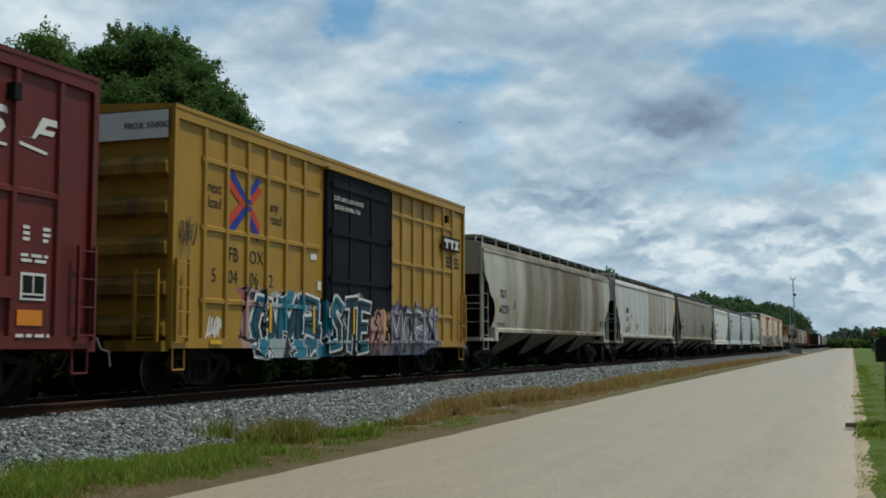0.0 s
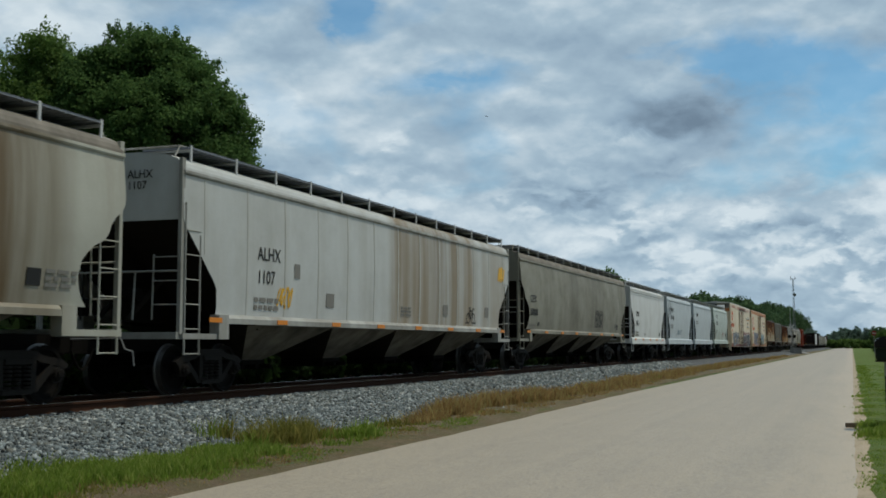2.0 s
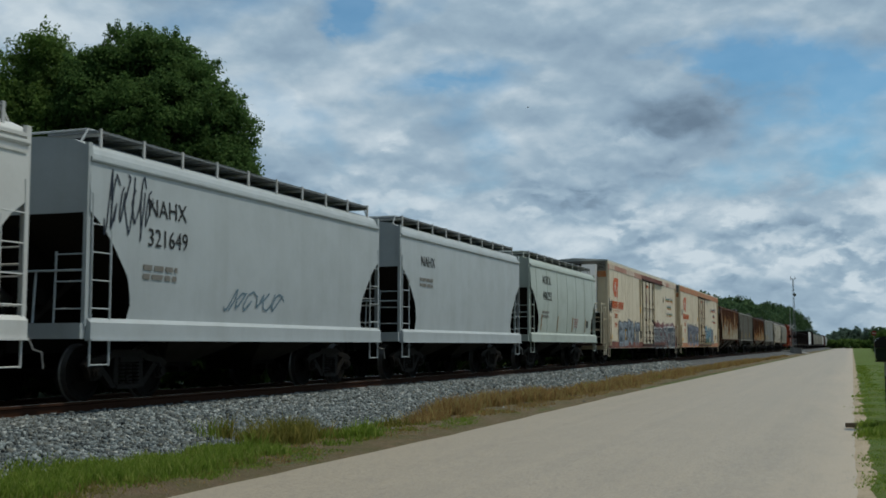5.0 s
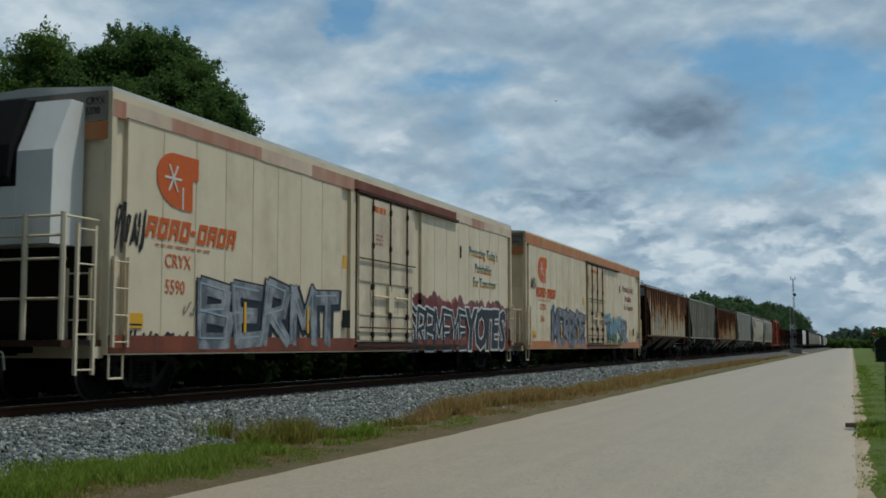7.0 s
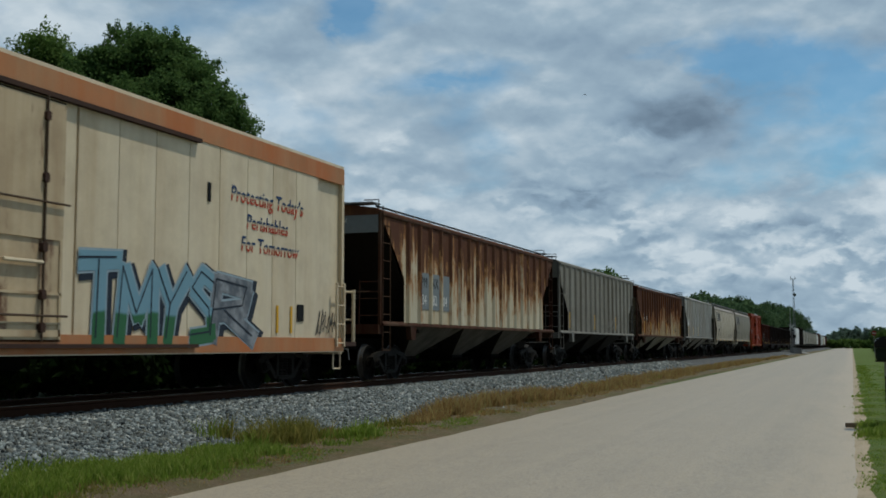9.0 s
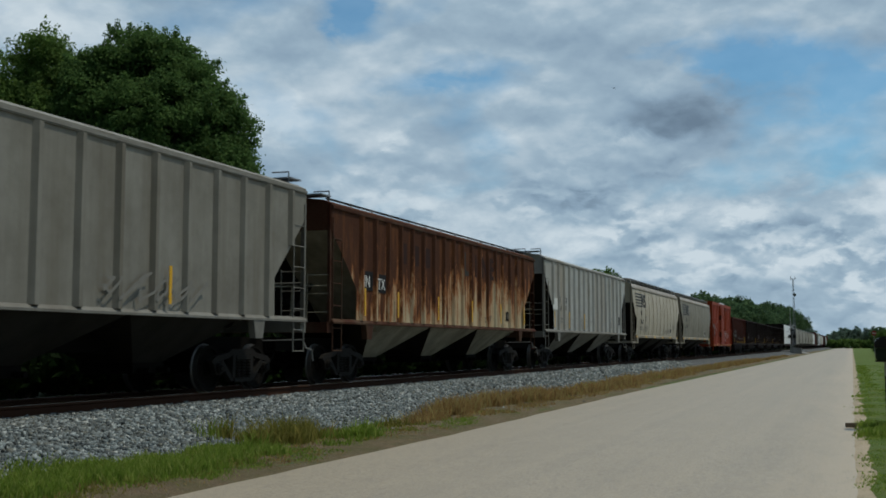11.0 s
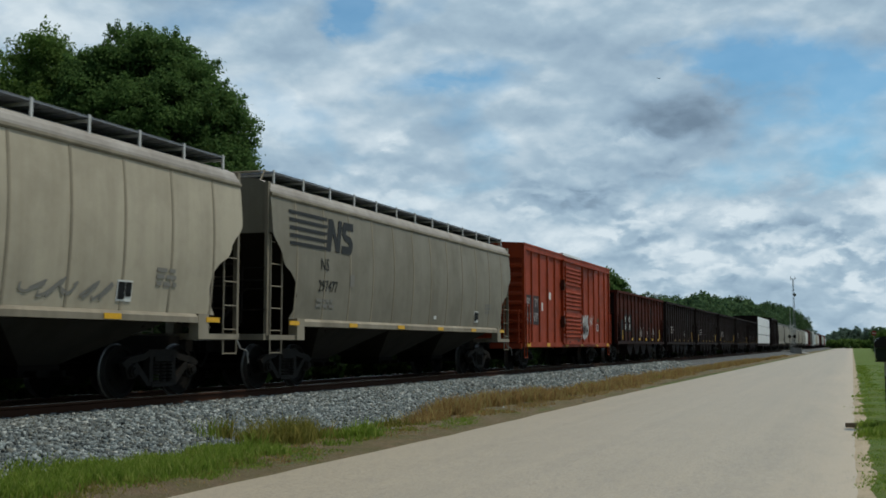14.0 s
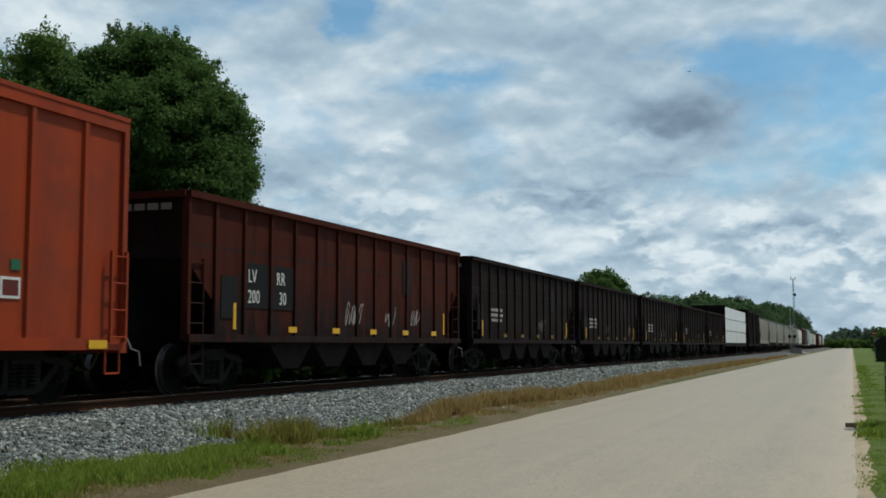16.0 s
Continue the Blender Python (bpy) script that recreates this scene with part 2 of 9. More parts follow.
def paint(name, color, stain=None, streak=0.3, blotch=0.25, rough=0.5, metal=0.0, rust=0.0, wide=1.0, topdown=None, tags=(), gloss=0.22, zones=()):
    """Weathered paint: vertical streaks of the stain colour, blotches of grime, rust spots, rust run down from the top, sprayed tags."""
    m, nt, b = base_mat(name, rough, metal, gloss)
    stain = stain or tuple(c * 0.45 for c in color)
    v1 = coords(nt, (1.6 / wide, 1.6 / wide, 0.10))
    v2 = coords(nt, (1, 1, 1))
    s = ramp(nt, noise_tex(nt, v1, 1.0, 6, 0.62), [(0.50 - 0.25 * streak, 0.0), (0.72 - 0.1 * streak, min(1.0, 1.6 * streak))])
    g = ramp(nt, noise_tex(nt, v2, 1.1, 6, 0.65), [(0.42, 0.0), (0.80, min(1.0, 2 * blotch))])
    col = mix(nt, s, color, stain)
    col = mix(nt, g, col, tuple(0.55 * c + 0.03 for c in stain))
    if rust:
        r = ramp(nt, noise_tex(nt, coords(nt, (1.3, 1.3, 0.28)), 1.5, 8, 0.7), [(0.62 - 0.25 * rust, 0.0), (0.70 - 0.2 * rust, 1.0)])
        col = mix(nt, r, col, (0.11, 0.035, 0.014))
    if topdown:
        z0, z1, deep, pale, lean = topdown
        tc = node(nt, "ShaderNodeTexCoord")
        sep = node(nt, "ShaderNodeSeparateXYZ")
        link(nt, tc.outputs["Object"], sep.inputs[0])
        run = noise_tex(nt, coords(nt, (2.4, 2.4, 0.16)), 1.3, 8, 0.65)
        h = math_node(nt, "DIVIDE", math_node(nt, "SUBTRACT", sep.outputs[2], z0), z1 - z0)
        h = math_node(nt, "ADD", h, math_node(nt, "MULTIPLY", sep.outputs[1], lean))
        f = math_node(nt, "ADD", math_node(nt, "MULTIPLY", math_node(nt, "SUBTRACT", run, 0.5), 2.6), h)
        flake = noise_tex(nt, coords(nt, (2.6, 2.6, 1.0)), 1.0, 9, 0.72)
        f = math_node(nt, "ADD", math_node(nt, "MULTIPLY", math_node(nt, "SUBTRACT", flake, 0.5), 2.2), f)
        scale = noise_tex(nt, coords(nt, (2.2, 2.2, 0.45)), 1.6, 8, 0.7)
        deep = mix(nt, ramp(nt, scale, [(0.49, 0.0), (0.70, 0.8)]), deep, tuple(0.5 * c for c in pale))
        col = mix(nt, ramp(nt, f, [(-0.15, 0.0), (0.22, 0.35), (0.40, 0.95)]), col, pale)
        col = mix(nt, ramp(nt, f, [(0.40, 0.0), (0.60, 1.0)]), col, deep)
    if zones:
        tc = node(nt, "ShaderNodeTexCoord")
        sep = node(nt, "ShaderNodeSeparateXYZ")
        link(nt, tc.outputs["Object"], sep.inputs[0])
        for y0, y1, amount, shade in zones:
            run = ramp(nt, noise_tex(nt, coords(nt, (1.5 / wide, 1.5 / wide, 0.06)), 0.85, 5, 0.58), [(0.38, 0.22), (0.58, 1.0)])
            f = math_node(nt, "MULTIPLY", range_mask(nt, sep.outputs[1], y0, y1, 0.35), math_node(nt, "MULTIPLY", run, amount))
            col = mix(nt, f, col, shade)
    fine = noise_tex(nt, v2, 38, 3, 0.6)
    col = mix(nt, math_node(nt, "MULTIPLY", fine, 0.22), col, tuple(0.4 * c for c in color))
    for tag in tags:
        col = sprayed(nt, col, *tag)
    link(nt, col, b.inputs["Base Color"])
    link(nt, ramp(nt, g, [(0.0, rough - 0.08), (1.0, min(1.0, rough + 0.3))]), b.inputs["Roughness"])
    bump(nt, b, noise_tex(nt, v2, 2.5, 3, 0.5), 0.25, 0.02)
    return m


def plain(name, color, rough=0.6, metal=0.0, grain=20.0, amount=0.35, gloss=0.22):
    m, nt, b = base_mat(name, rough, metal, gloss)
    v = coords(nt)
    col = mix(nt, math_node(nt, "MULTIPLY", noise_tex(nt, v, grain, 5, 0.65), amount * 1.6), color, tuple(0.35 * c for c in color))
    link(nt, col, b.inputs["Base Color"])
    bump(nt, b, noise_tex(nt, v, grain * 2, 3, 0.5), 0.2, 0.01)
    return m


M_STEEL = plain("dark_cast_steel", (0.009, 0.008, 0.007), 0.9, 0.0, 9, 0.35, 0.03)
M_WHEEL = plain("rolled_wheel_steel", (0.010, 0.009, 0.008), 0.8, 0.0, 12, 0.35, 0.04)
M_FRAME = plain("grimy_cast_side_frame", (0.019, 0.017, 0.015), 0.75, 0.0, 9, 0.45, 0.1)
# near-black for soot, and for shade put into the colour of sheltered parts
M_SOOTSHADE = plain("soot_and_shade", (0.022, 0.019, 0.016), 0.9, 0.0, 5, 0.35, 0.04)
M_RAIL = plain("rusty_rail_steel", (0.055, 0.026, 0.015), 0.9, 0.0, 25, 0.35, 0.1)
M_RAILTOP = plain("polished_rail_head", (0.45, 0.43, 0.41), 0.25, 0.9, 30, 0.2)
M_TIE = plain("creosoted_wood", (0.02, 0.016, 0.013), 0.95, 0.0, 8, 0.35, 0.05)
M_GRATE = plain("galvanised_grating", (0.27, 0.29, 0.33), 0.6, 0.2, 20)
M_BLACK = plain("black_paint", (0.014, 0.014, 0.015), 0.7, 0.0, 6, 0.35, 0.12)
M_WHITEMARK = plain("white_lettering", (0.72, 0.72, 0.70), 0.6, 0, 12, 0.25)
M_BLACKMARK = plain("black_lettering", (0.022, 0.022, 0.022), 0.6, 0, 12, 0.25)
M_GREYMARK = plain("faded_grey_lettering", (0.22, 0.21, 0.19), 0.7, 0, 12, 0.25)
M_YELLOWMARK = plain("yellow_reflective_tape", (0.75, 0.42, 0.02), 0.45, 0, 12, 0.3)
M_ORANGEMARK = plain("orange_lettering", (0.62, 0.13, 0.03), 0.6, 0, 8, 0.3)
M_REDMARK = plain("red_lettering", (0.55, 0.06, 0.03), 0.6, 0, 8, 0.3)
M_BLUEMARK = plain("blue_lettering", (0.02, 0.05, 0.32), 0.6, 0, 8, 0.3)
M_DULLORANGE = plain("faded_orange_tape", (0.30, 0.165, 0.04), 0.6, 0, 12, 0.3)
M_FAINTRED = plain("faded_red_print", (0.42, 0.25, 0.23), 0.7, 0, 8, 0.3)
M_TAPE = plain("orange_reflector", (0.70, 0.24, 0.02), 0.45, 0, 12, 0.3)


# ---- building blocks ----
def box(bm, x0, x1, y0, y1, z0, z1):
    v = [bm.verts.new(p) for p in ((x0, y0, z0), (x1, y0, z0), (x1, y1, z0), (x0, y1, z0), (x0, y0, z1), (x1, y0, z1), (x1, y1, z1), (x0, y1, z1))]
    for f in ((3, 2, 1, 0), (4, 5, 6, 7), (0, 1, 5, 4), (1, 2, 6, 5), (2, 3, 7, 6), (3, 0, 4, 7)):
        bm.faces.new([v[i] for i in f])


def prism(bm, pts, axis, a0, a1):
    """A polygon of 2D points drawn out along an axis: x takes (y, z), y takes (x, z), z takes (x, y)."""
    def at(p, a):
        return {"x": (a, p[0], p[1]), "y": (p[0], a, p[1]), "z": (p[0], p[1], a)}[axis]
    lo, hi = [bm.verts.new(at(p, a0)) for p in pts], [bm.verts.new(at(p, a1)) for p in pts]
    n = len(pts)
    bm.faces.new(lo)
    bm.faces.new(hi[::-1])
    for i in range(n):
        bm.faces.new((lo[i], hi[i], hi[(i + 1) % n], lo[(i + 1) % n]))


def tube(bm, p, q, r, n=6, r2=None):
    p, q = Vector(p), Vector(q)
    d = (q - p).normalized()
    a = d.orthogonal().normalized()
    b = d.cross(a)
    r2 = r if r2 is None else r2
    lo = [bm.verts.new(p + (a * math.cos(2 * math.pi * i / n) + b * math.sin(2 * math.pi * i / n)) * r) for i in range(n)]
    hi = [bm.verts.new(q + (a * math.cos(2 * math.pi * i / n) + b * math.sin(2 * math.pi * i / n)) * r2) for i in range(n)]
    bm.faces.new(lo[::-1])
    bm.faces.new(hi)
    for i in range(n):
        bm.faces.new((lo[i], lo[(i + 1) % n], hi[(i + 1) % n], hi[i]))


def lathe_x(bm, profile, n=28):
    """A closed ring of (x, radius) points turned about the x axis."""
    rings = [[bm.verts.new((x, r * math.cos(2 * math.pi * i / n), r * math.sin(2 * math.pi * i / n))) for i in range(n)] for x, r in profile]
    k = len(rings)
    for j in range(k):
        a, b = rings[j], rings[(j + 1) % k]
        for i in range(n):
            bm.faces.new((a[i], a[(i + 1) % n], b[(i + 1) % n], b[i]))


def mesh_of(name, bm, mat, smooth=False, recalc=True):
    if recalc:
        bmesh.ops.recalc_face_normals(bm, faces=bm.faces[:])
    me = bpy.data.meshes.new(name)
    bm.to_mesh(me)
    bm.free()
    me.materials.append(mat)
    if smooth:
        for p in me.polygons:
            p.use_smooth = True
    return me


def part(name, bm, mat, parent=None, label="", smooth=False, recalc=True):
    ob = new(name, mesh_of(name, bm, mat, smooth, recalc))
    ob.parent = parent
    return tagged(ob, label) if label else ob


def shared(name, mesh, parent, loc=(0, 0, 0), rot=0.0, label=""):
    ob = new(name, mesh)
    ob.parent = parent
    ob.location = loc
    ob.rotation_euler = (0, 0, rot)
    return tagged(ob, label) if label else ob


def thing(name, label, category, group="", loc=(0, 0, 0), kind=""):
    ob = new(name)
    ob.location = loc
    return tagged(ob, label, category, group, kind)


FONT_CACHE = {}


def text_mesh(body, mat, fat=0.0, shear=0.0):
    key = (body, mat.name, fat, shear)
    if key not in FONT_CACHE:
        cu = bpy.data.curves.new("lettering", "FONT")
        cu.body, cu.size, cu.resolution_u, cu.offset, cu.shear, cu.extrude = body, 1.0, 2, fat, shear, 0.004
        tmp = bpy.data.objects.new("lettering", cu)
        me = bpy.data.meshes.new_from_object(tmp)
        bpy.data.objects.remove(tmp)
        me.materials.clear()
        me.materials.append(mat)
        FONT_CACHE[key] = me
    return FONT_CACHE[key]


SIDE = Matrix(((0, 0, 1), (1, 0, 0), (0, 1, 0)))      # text on a side that faces east
END = Matrix(((1, 0, 0), (0, 0, -1), (0, 1, 0)))       # text on an end that faces south


def lettering(parent, body, mat, y, z, size, x=1.62, wide=1.0, turn=SIDE, fat=0.0, shear=0.0, label=""):
    """Words of that letter height; y is their left end on a side, or across on an end."""
    ob = new("lettering", text_mesh(body, mat, fat, shear))
    ob.parent = parent
    s = size / 0.70
    place = (x, y, z) if turn is SIDE else (y, x, z)
    ob.matrix_basis = Matrix.Translation(place) @ turn.to_4x4() @ Matrix.Diagonal((s * wide, s, 0.6, 1))
    return tagged(ob, label) if label else ob


def bars(parent, mat, y0, y1, z0, z1, rows, x=1.605, seed=1, label=""):
    """Small print that nobody can read: short bars in rows."""
    rnd = random.Random(seed)
    bm = bmesh.new()
    h = (z1 - z0) / (rows * 1.7)
    for r in range(rows):
        z = z1 - (r + 1) * h * 1.7 + h * 0.7
        y = y0
        while y < y1 - 0.05:
            w = rnd.uniform(0.10, 0.32)
            box(bm, x, x + 0.006, y, min(y1, y + w), z, z + h)
            y += w + 0.06
    return part("small_print", bm, mat, parent, label)


def plate(parent, mat, y0, y1, z0, z1, x=1.605, name="placard", label="", t=0.012):
    bm = bmesh.new()
    box(bm, x, x + t, y0, y1, z0, z1)
    return part(name, bm, mat, parent, label)


# ---- running gear ----
M_RIM = plain("worn_bright_wheel_rim", (0.16, 0.155, 0.15), 0.35, 0.7, 14, 0.3)


def make_truck_meshes():
    bm = bmesh.new()
    box(bm, -1.02, 1.02, -0.22, 0.22, 0.42, 0.74)
    box(bm, -0.35, 0.35, -0.35, 0.35, 0.70, 0.80)
    for sx in (-1, 1):
        tube(bm, (sx * 0.5, -0.95, 0.55), (sx * 0.5, 0.95, 0.55), 0.05)
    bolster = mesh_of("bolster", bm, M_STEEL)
    bm = bmesh.new()
    for m in (1, -1):
        def bar(pts, d=0.055):
            prism(bm, [(m * y, z) for y, z in (pts if m > 0 else pts[::-1])], "x", -d, d)
        bar([(0.0, 0.70), (0.0, 0.83), (0.40, 0.83), (0.56, 0.75), (1.00, 0.69), (1.16, 0.60), (1.10, 0.54), (0.95, 0.58), (0.52, 0.65), (0.40, 0.70)])
        bar([(0.74, 0.62), (0.84, 0.56), (0.44, 0.20), (0.30, 0.20), (0.30, 0.27), (0.38, 0.29)])
        bar([(0.0, 0.18), (0.0, 0.26), (0.32, 0.26), (0.32, 0.18)], 0.075)
        bar([(0.29, 0.25), (0.29, 0.72), (0.39, 0.72), (0.41, 0.28)], 0.07)
        bar([(0.76, 0.58), (0.78, 0.36), (0.84, 0.33), (0.94, 0.33), (1.01, 0.36), (1.08, 0.57)], 0.05)
        tube(bm, (-0.02, m * 0.89, 0.46), (0.11, m * 0.89, 0.46), 0.105, 12)
        tube(bm, (0.11, m * 0.89, 0.46), (0.15, m * 0.89, 0.46), 0.075, 10)
        for k in range(3):
            a = 2 * math.pi * k / 3
            tube(bm, (0.15, m * 0.89 + 0.045 * math.cos(a), 0.46 + 0.045 * math.sin(a)), (0.165, m * 0.89 + 0.045 * math.cos(a), 0.46 + 0.045 * math.sin(a)), 0.014, 5)
    for y in (-0.2, 0.0, 0.2):
        for k in range(6):
            tube(bm, (0.04, y, 0.27 + 0.06 * k), (0.04, y, 0.30 + 0.06 * k), 0.078, 10)
    box(bm, -0.05, 0.09, -0.27, 0.27, 0.62, 0.70)
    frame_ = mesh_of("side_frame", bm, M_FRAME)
    bm = bmesh.new()
    for s in (-1, 1):
        p = [(s * 0.695, 0.475), (s * 0.725, 0.478), (s * 0.735, 0.457), (s * 0.835, 0.450), (s * 0.835, 0.385), (s * 0.80, 0.375),
             (s * 0.775, 0.30), (s * 0.80, 0.16), (s * 0.84, 0.14), (s * 0.84, 0.02), (s * 0.68, 0.02), (s * 0.68, 0.14), (s * 0.74, 0.18), (s * 0.725, 0.36), (s * 0.695, 0.40)]
        lathe_x(bm, p)
        for k in range(2):
            a = math.pi * k
            c, d = math.cos(a), math.sin(a)
            tube(bm, (s * 0.78, c * 0.24, d * 0.24), (s * 0.805, c * 0.24, d * 0.24), 0.035, 6)
    tube(bm, (-1.02, 0, 0), (1.02, 0, 0), 0.075, 12)
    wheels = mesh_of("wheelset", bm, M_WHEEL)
    wheels.materials.append(M_RIM)
    for p in wheels.polygons:
        if math.hypot(p.center.y, p.center.z) > 0.44 and abs(p.center.x) > 0.69:
            p.material_index = 1
    return bolster, frame_, wheels


TRUCK_MESH = make_truck_meshes()
WHEELSETS = {-0.89: [], 0.89: []}


def add_truck(car, y):
    t = shared("truck", TRUCK_MESH[0], car, (0, y, 0))
    for x, turn in ((1.0, 0.0), (-1.0, math.pi)):
        shared("side_frame", TRUCK_MESH[1], t, (x, 0, 0), turn)
    for wy in (-0.89, 0.89):
        WHEELSETS[wy].append(shared("wheelset", TRUCK_MESH[2], t, (0, wy, 0.457)))


def make_coupler_mesh():
    bm = bmesh.new()
    box(bm, -0.07, 0.07, 0.0, 0.62, 0.82, 0.98)
    prism(bm, [(-0.14, 0.55), (0.12, 0.55), (0.16, 0.72), (0.05, 0.84), (-0.02, 0.70), (-0.14, 0.82)], "z", 0.76, 1.04)
    box(bm, -0.20, 0.20, -0.05, 0.06, 0.74, 1.06)
    for k in range(7):
        a, b = k / 7, (k + 1) / 7
        tube(bm, (0.28, 0.1 + 0.6 * a, 0.84 - 0.36 * math.sin(math.pi * a)), (0.28, 0.1 + 0.6 * b, 0.84 - 0.36 * math.sin(math.pi * b)), 0.025)
    return mesh_of("coupler", bm, M_STEEL)


def make_lever_mesh():
    bm = bmesh.new()
    tube(bm, (0.1, 0.05, 1.0), (1.30, 0.05, 1.02), 0.012)
    tube(bm, (1.30, 0.05, 1.02), (1.38, 0.06, 0.84), 0.013)
    tube(bm, (1.38, 0.06, 0.84), (1.50, 0.10, 0.80), 0.013)
    tube(bm, (1.50, 0.10, 0.80), (1.52, 0.12, 0.56), 0.013)
    return mesh_of("uncoupling_lever", bm, M_LEVER)


M_LEVER = plain("worn_bare_steel", (0.24, 0.24, 0.235), 0.5, 0.0, 12)
COUPLER, LEVER = make_coupler_mesh(), make_lever_mesh()


def underframe(car, half, truck_y, z=0.78, wide=0.34):
    bm = bmesh.new()
    box(bm, -wide, wide, -half, half, z, z + 0.3)
    part("centre_sill", bm, M_STEEL, car)
    shared("coupler", COUPLER, car, (0, half - 0.02, 0))
    shared("coupler", COUPLER, car, (0, -half + 0.02, 0), math.pi)
    shared("uncoupling_lever", LEVER, car, (0, half - 0.02, 0))
    shared("uncoupling_lever", LEVER, car, (0, -half + 0.02, 0), math.pi)
    add_truck(car, -truck_y)
    add_truck(car, truck_y)


def ladder(car, mat, x, y, z0, z1, along="y", width=0.42, rungs=None, off=0.0):
    """Two stiles and round rungs, on a side (along y) or on an end (along x)."""
    bm = bmesh.new()
    n = rungs or max(2, round((z1 - z0) / 0.38))
    if along == "y":
        for yy in (y, y + width):
            box(bm, x - 0.02, x + 0.03, yy - 0.025, yy + 0.025, z0, z1)
        for k in range(n):
            z = z0 + 0.08 + (z1 - z0 - 0.16) * k / max(1, n - 1)
            tube(bm, (x + 0.02, y, z), (x + 0.02, y + width, z), 0.014)
    else:
        for xx in (x, x + width):
            box(bm, xx - 0.025, xx + 0.025, y - 0.025, y + 0.025, z0, z1)
        for k in range(n):
            z = z0 + 0.08 + (z1 - z0 - 0.16) * k / max(1, n - 1)
            tube(bm, (x, y, z), (x + width, y, z), 0.014)
    return part("ladder", bm, mat, car)


def stirrup(car, mat, x, y, z, width=0.40, drop=0.42):
    bm = bmesh.new()
    tube(bm, (x, y, z), (x, y, z - drop), 0.018)
    tube(bm, (x, y + width, z), (x, y + width, z - drop), 0.018)
    tube(bm, (x, y, z - drop), (x, y + width, z - drop), 0.018)
    part("stirrup_step", bm, mat, car)


# ---- covered hopper cars ----
def lerp_table(table, u):
    for (u0, a), (u1, b) in zip(table, table[1:]):
        if u <= u1:
            return a + (b - a) * (u - u0) / (u1 - u0)
    return table[-1][1]


ROUND_CUT = [(0.0, 0.85), (0.06, 1.02), (0.16, 1.12), (0.27, 1.05), (0.34, 0.82), (0.40, 0.46), (0.50, 0.36), (0.58, 0.06), (0.62, 0.0), (1.0, 0.0)]
LONG_CUT = [(0.0, 1.0), (0.10, 1.10), (0.25, 1.0), (0.40, 0.66), (0.53, 0.32), (0.60, 0.0), (1.0, 0.0)]
SLANT_CUT = [(0.0, 1.12), (0.06, 1.16), (0.19, 1.12), (0.55, 0.08), (0.60, 0.0), (1.0, 0.0)]
RIB_CUT = [(0.0, 1.36), (0.29, 1.36), (0.77, 0.0), (1.0, 0.0)]
STEEP_CUT = [(0.0, 1.5), (0.42, 1.5), (0.94, 0.0), (1.0, 0.0)]


M_BRACKET = plain("pale_weathered_steel", (0.58, 0.59, 0.59), 0.6, 0.0, 6)


def hopper_shell(car, half, sill, eave, mat, cut, bulge, nz=22, ny=26, label="", slope_mat=None, roof_mat=None):
    """Side sheets cut back at their lower ends, roof, end walls and end slope sheets, in one body."""
    def wid(u):
        return 1.50 + bulge * math.sin(math.pi * min(1.0, 0.10 + 0.86 * u)) if bulge else 1.54
    roll = 0.26 if bulge else 0.0
    crown = eave - roll
    us = [k / (nz - 1) for k in range(nz)]
    bm = bmesh.new()
    for s in (1, -1):
        grid = []
        for u in us:
            z = sill + (crown - sill) * u
            uu = (z - sill) / (eave - sill)
            ye = half - lerp_table(cut, uu)
            grid.append([bm.verts.new((s * wid(uu), -ye + 2 * ye * j / (ny - 1), z)) for j in range(ny)])
        for a, b in zip(grid, grid[1:]):
            for j in range(ny - 1):
                bm.faces.new((a[j], a[j + 1], b[j + 1], b[j]))
    top = wid((crown - sill) / (eave - sill))
    if bulge:
        arc = [(top, crown), (top - 0.012, crown + 0.08), (top - 0.05, crown + 0.16), (top - 0.12, crown + 0.23), (top - 0.30, eave + 0.05), (0.6, eave + 0.13)]
    else:
        arc = [(top, eave), (top - 0.22, eave + 0.10), (0.6, eave + 0.19)]
    arc += [(-x, z) for x, z in arc[::-1]]
    for (x0, z0), (x1, z1) in zip(arc, arc[1:]):
        bm.faces.new([bm.verts.new(p) for p in ((x0, -half, z0), (x0, half, z0), (x1, half, z1), (x1, -half, z1))])
    u0 = next(u for u, c in cut if c == 0.0)
    zk = sill + (eave - sill) * u0
    for s in (1, -1):
        y = s * (half - 0.003)
        rim = [(wid((zk + (crown - zk) * k / 5 - sill) / (eave - sill)), y, zk + (crown - zk) * k / 5) for k in range(6)]
        rim += [(x, y, z) for x, z in arc[1:-1]] + [(-x, yy, z) for x, yy, z in rim[::-1]]
        bm.faces.new([bm.verts.new(p) for p in rim])
        w = wid(u0) - 0.03
        foot = s * (half - 2.9)
        # end slope sheets are near-black: the shade inside the end is their colour
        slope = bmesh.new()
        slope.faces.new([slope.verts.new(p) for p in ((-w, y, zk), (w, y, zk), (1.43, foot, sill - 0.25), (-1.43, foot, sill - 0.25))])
        part("slope_sheet", slope, slope_mat or M_SOOTSHADE, car, recalc=False)
    body = part("body", bm, mat, car, label, recalc=False)
    me = body.data
    if roof_mat:
        me.materials.append(roof_mat)
    for p in me.polygons:
        p.material_index = 1 if roof_mat and p.center.z > crown and abs(p.normal.y) < 0.5 else 0
        p.use_smooth = bulge > 0 and abs(p.normal.y) < 0.2 and abs(p.normal.z) < 0.25
    return zk, wid


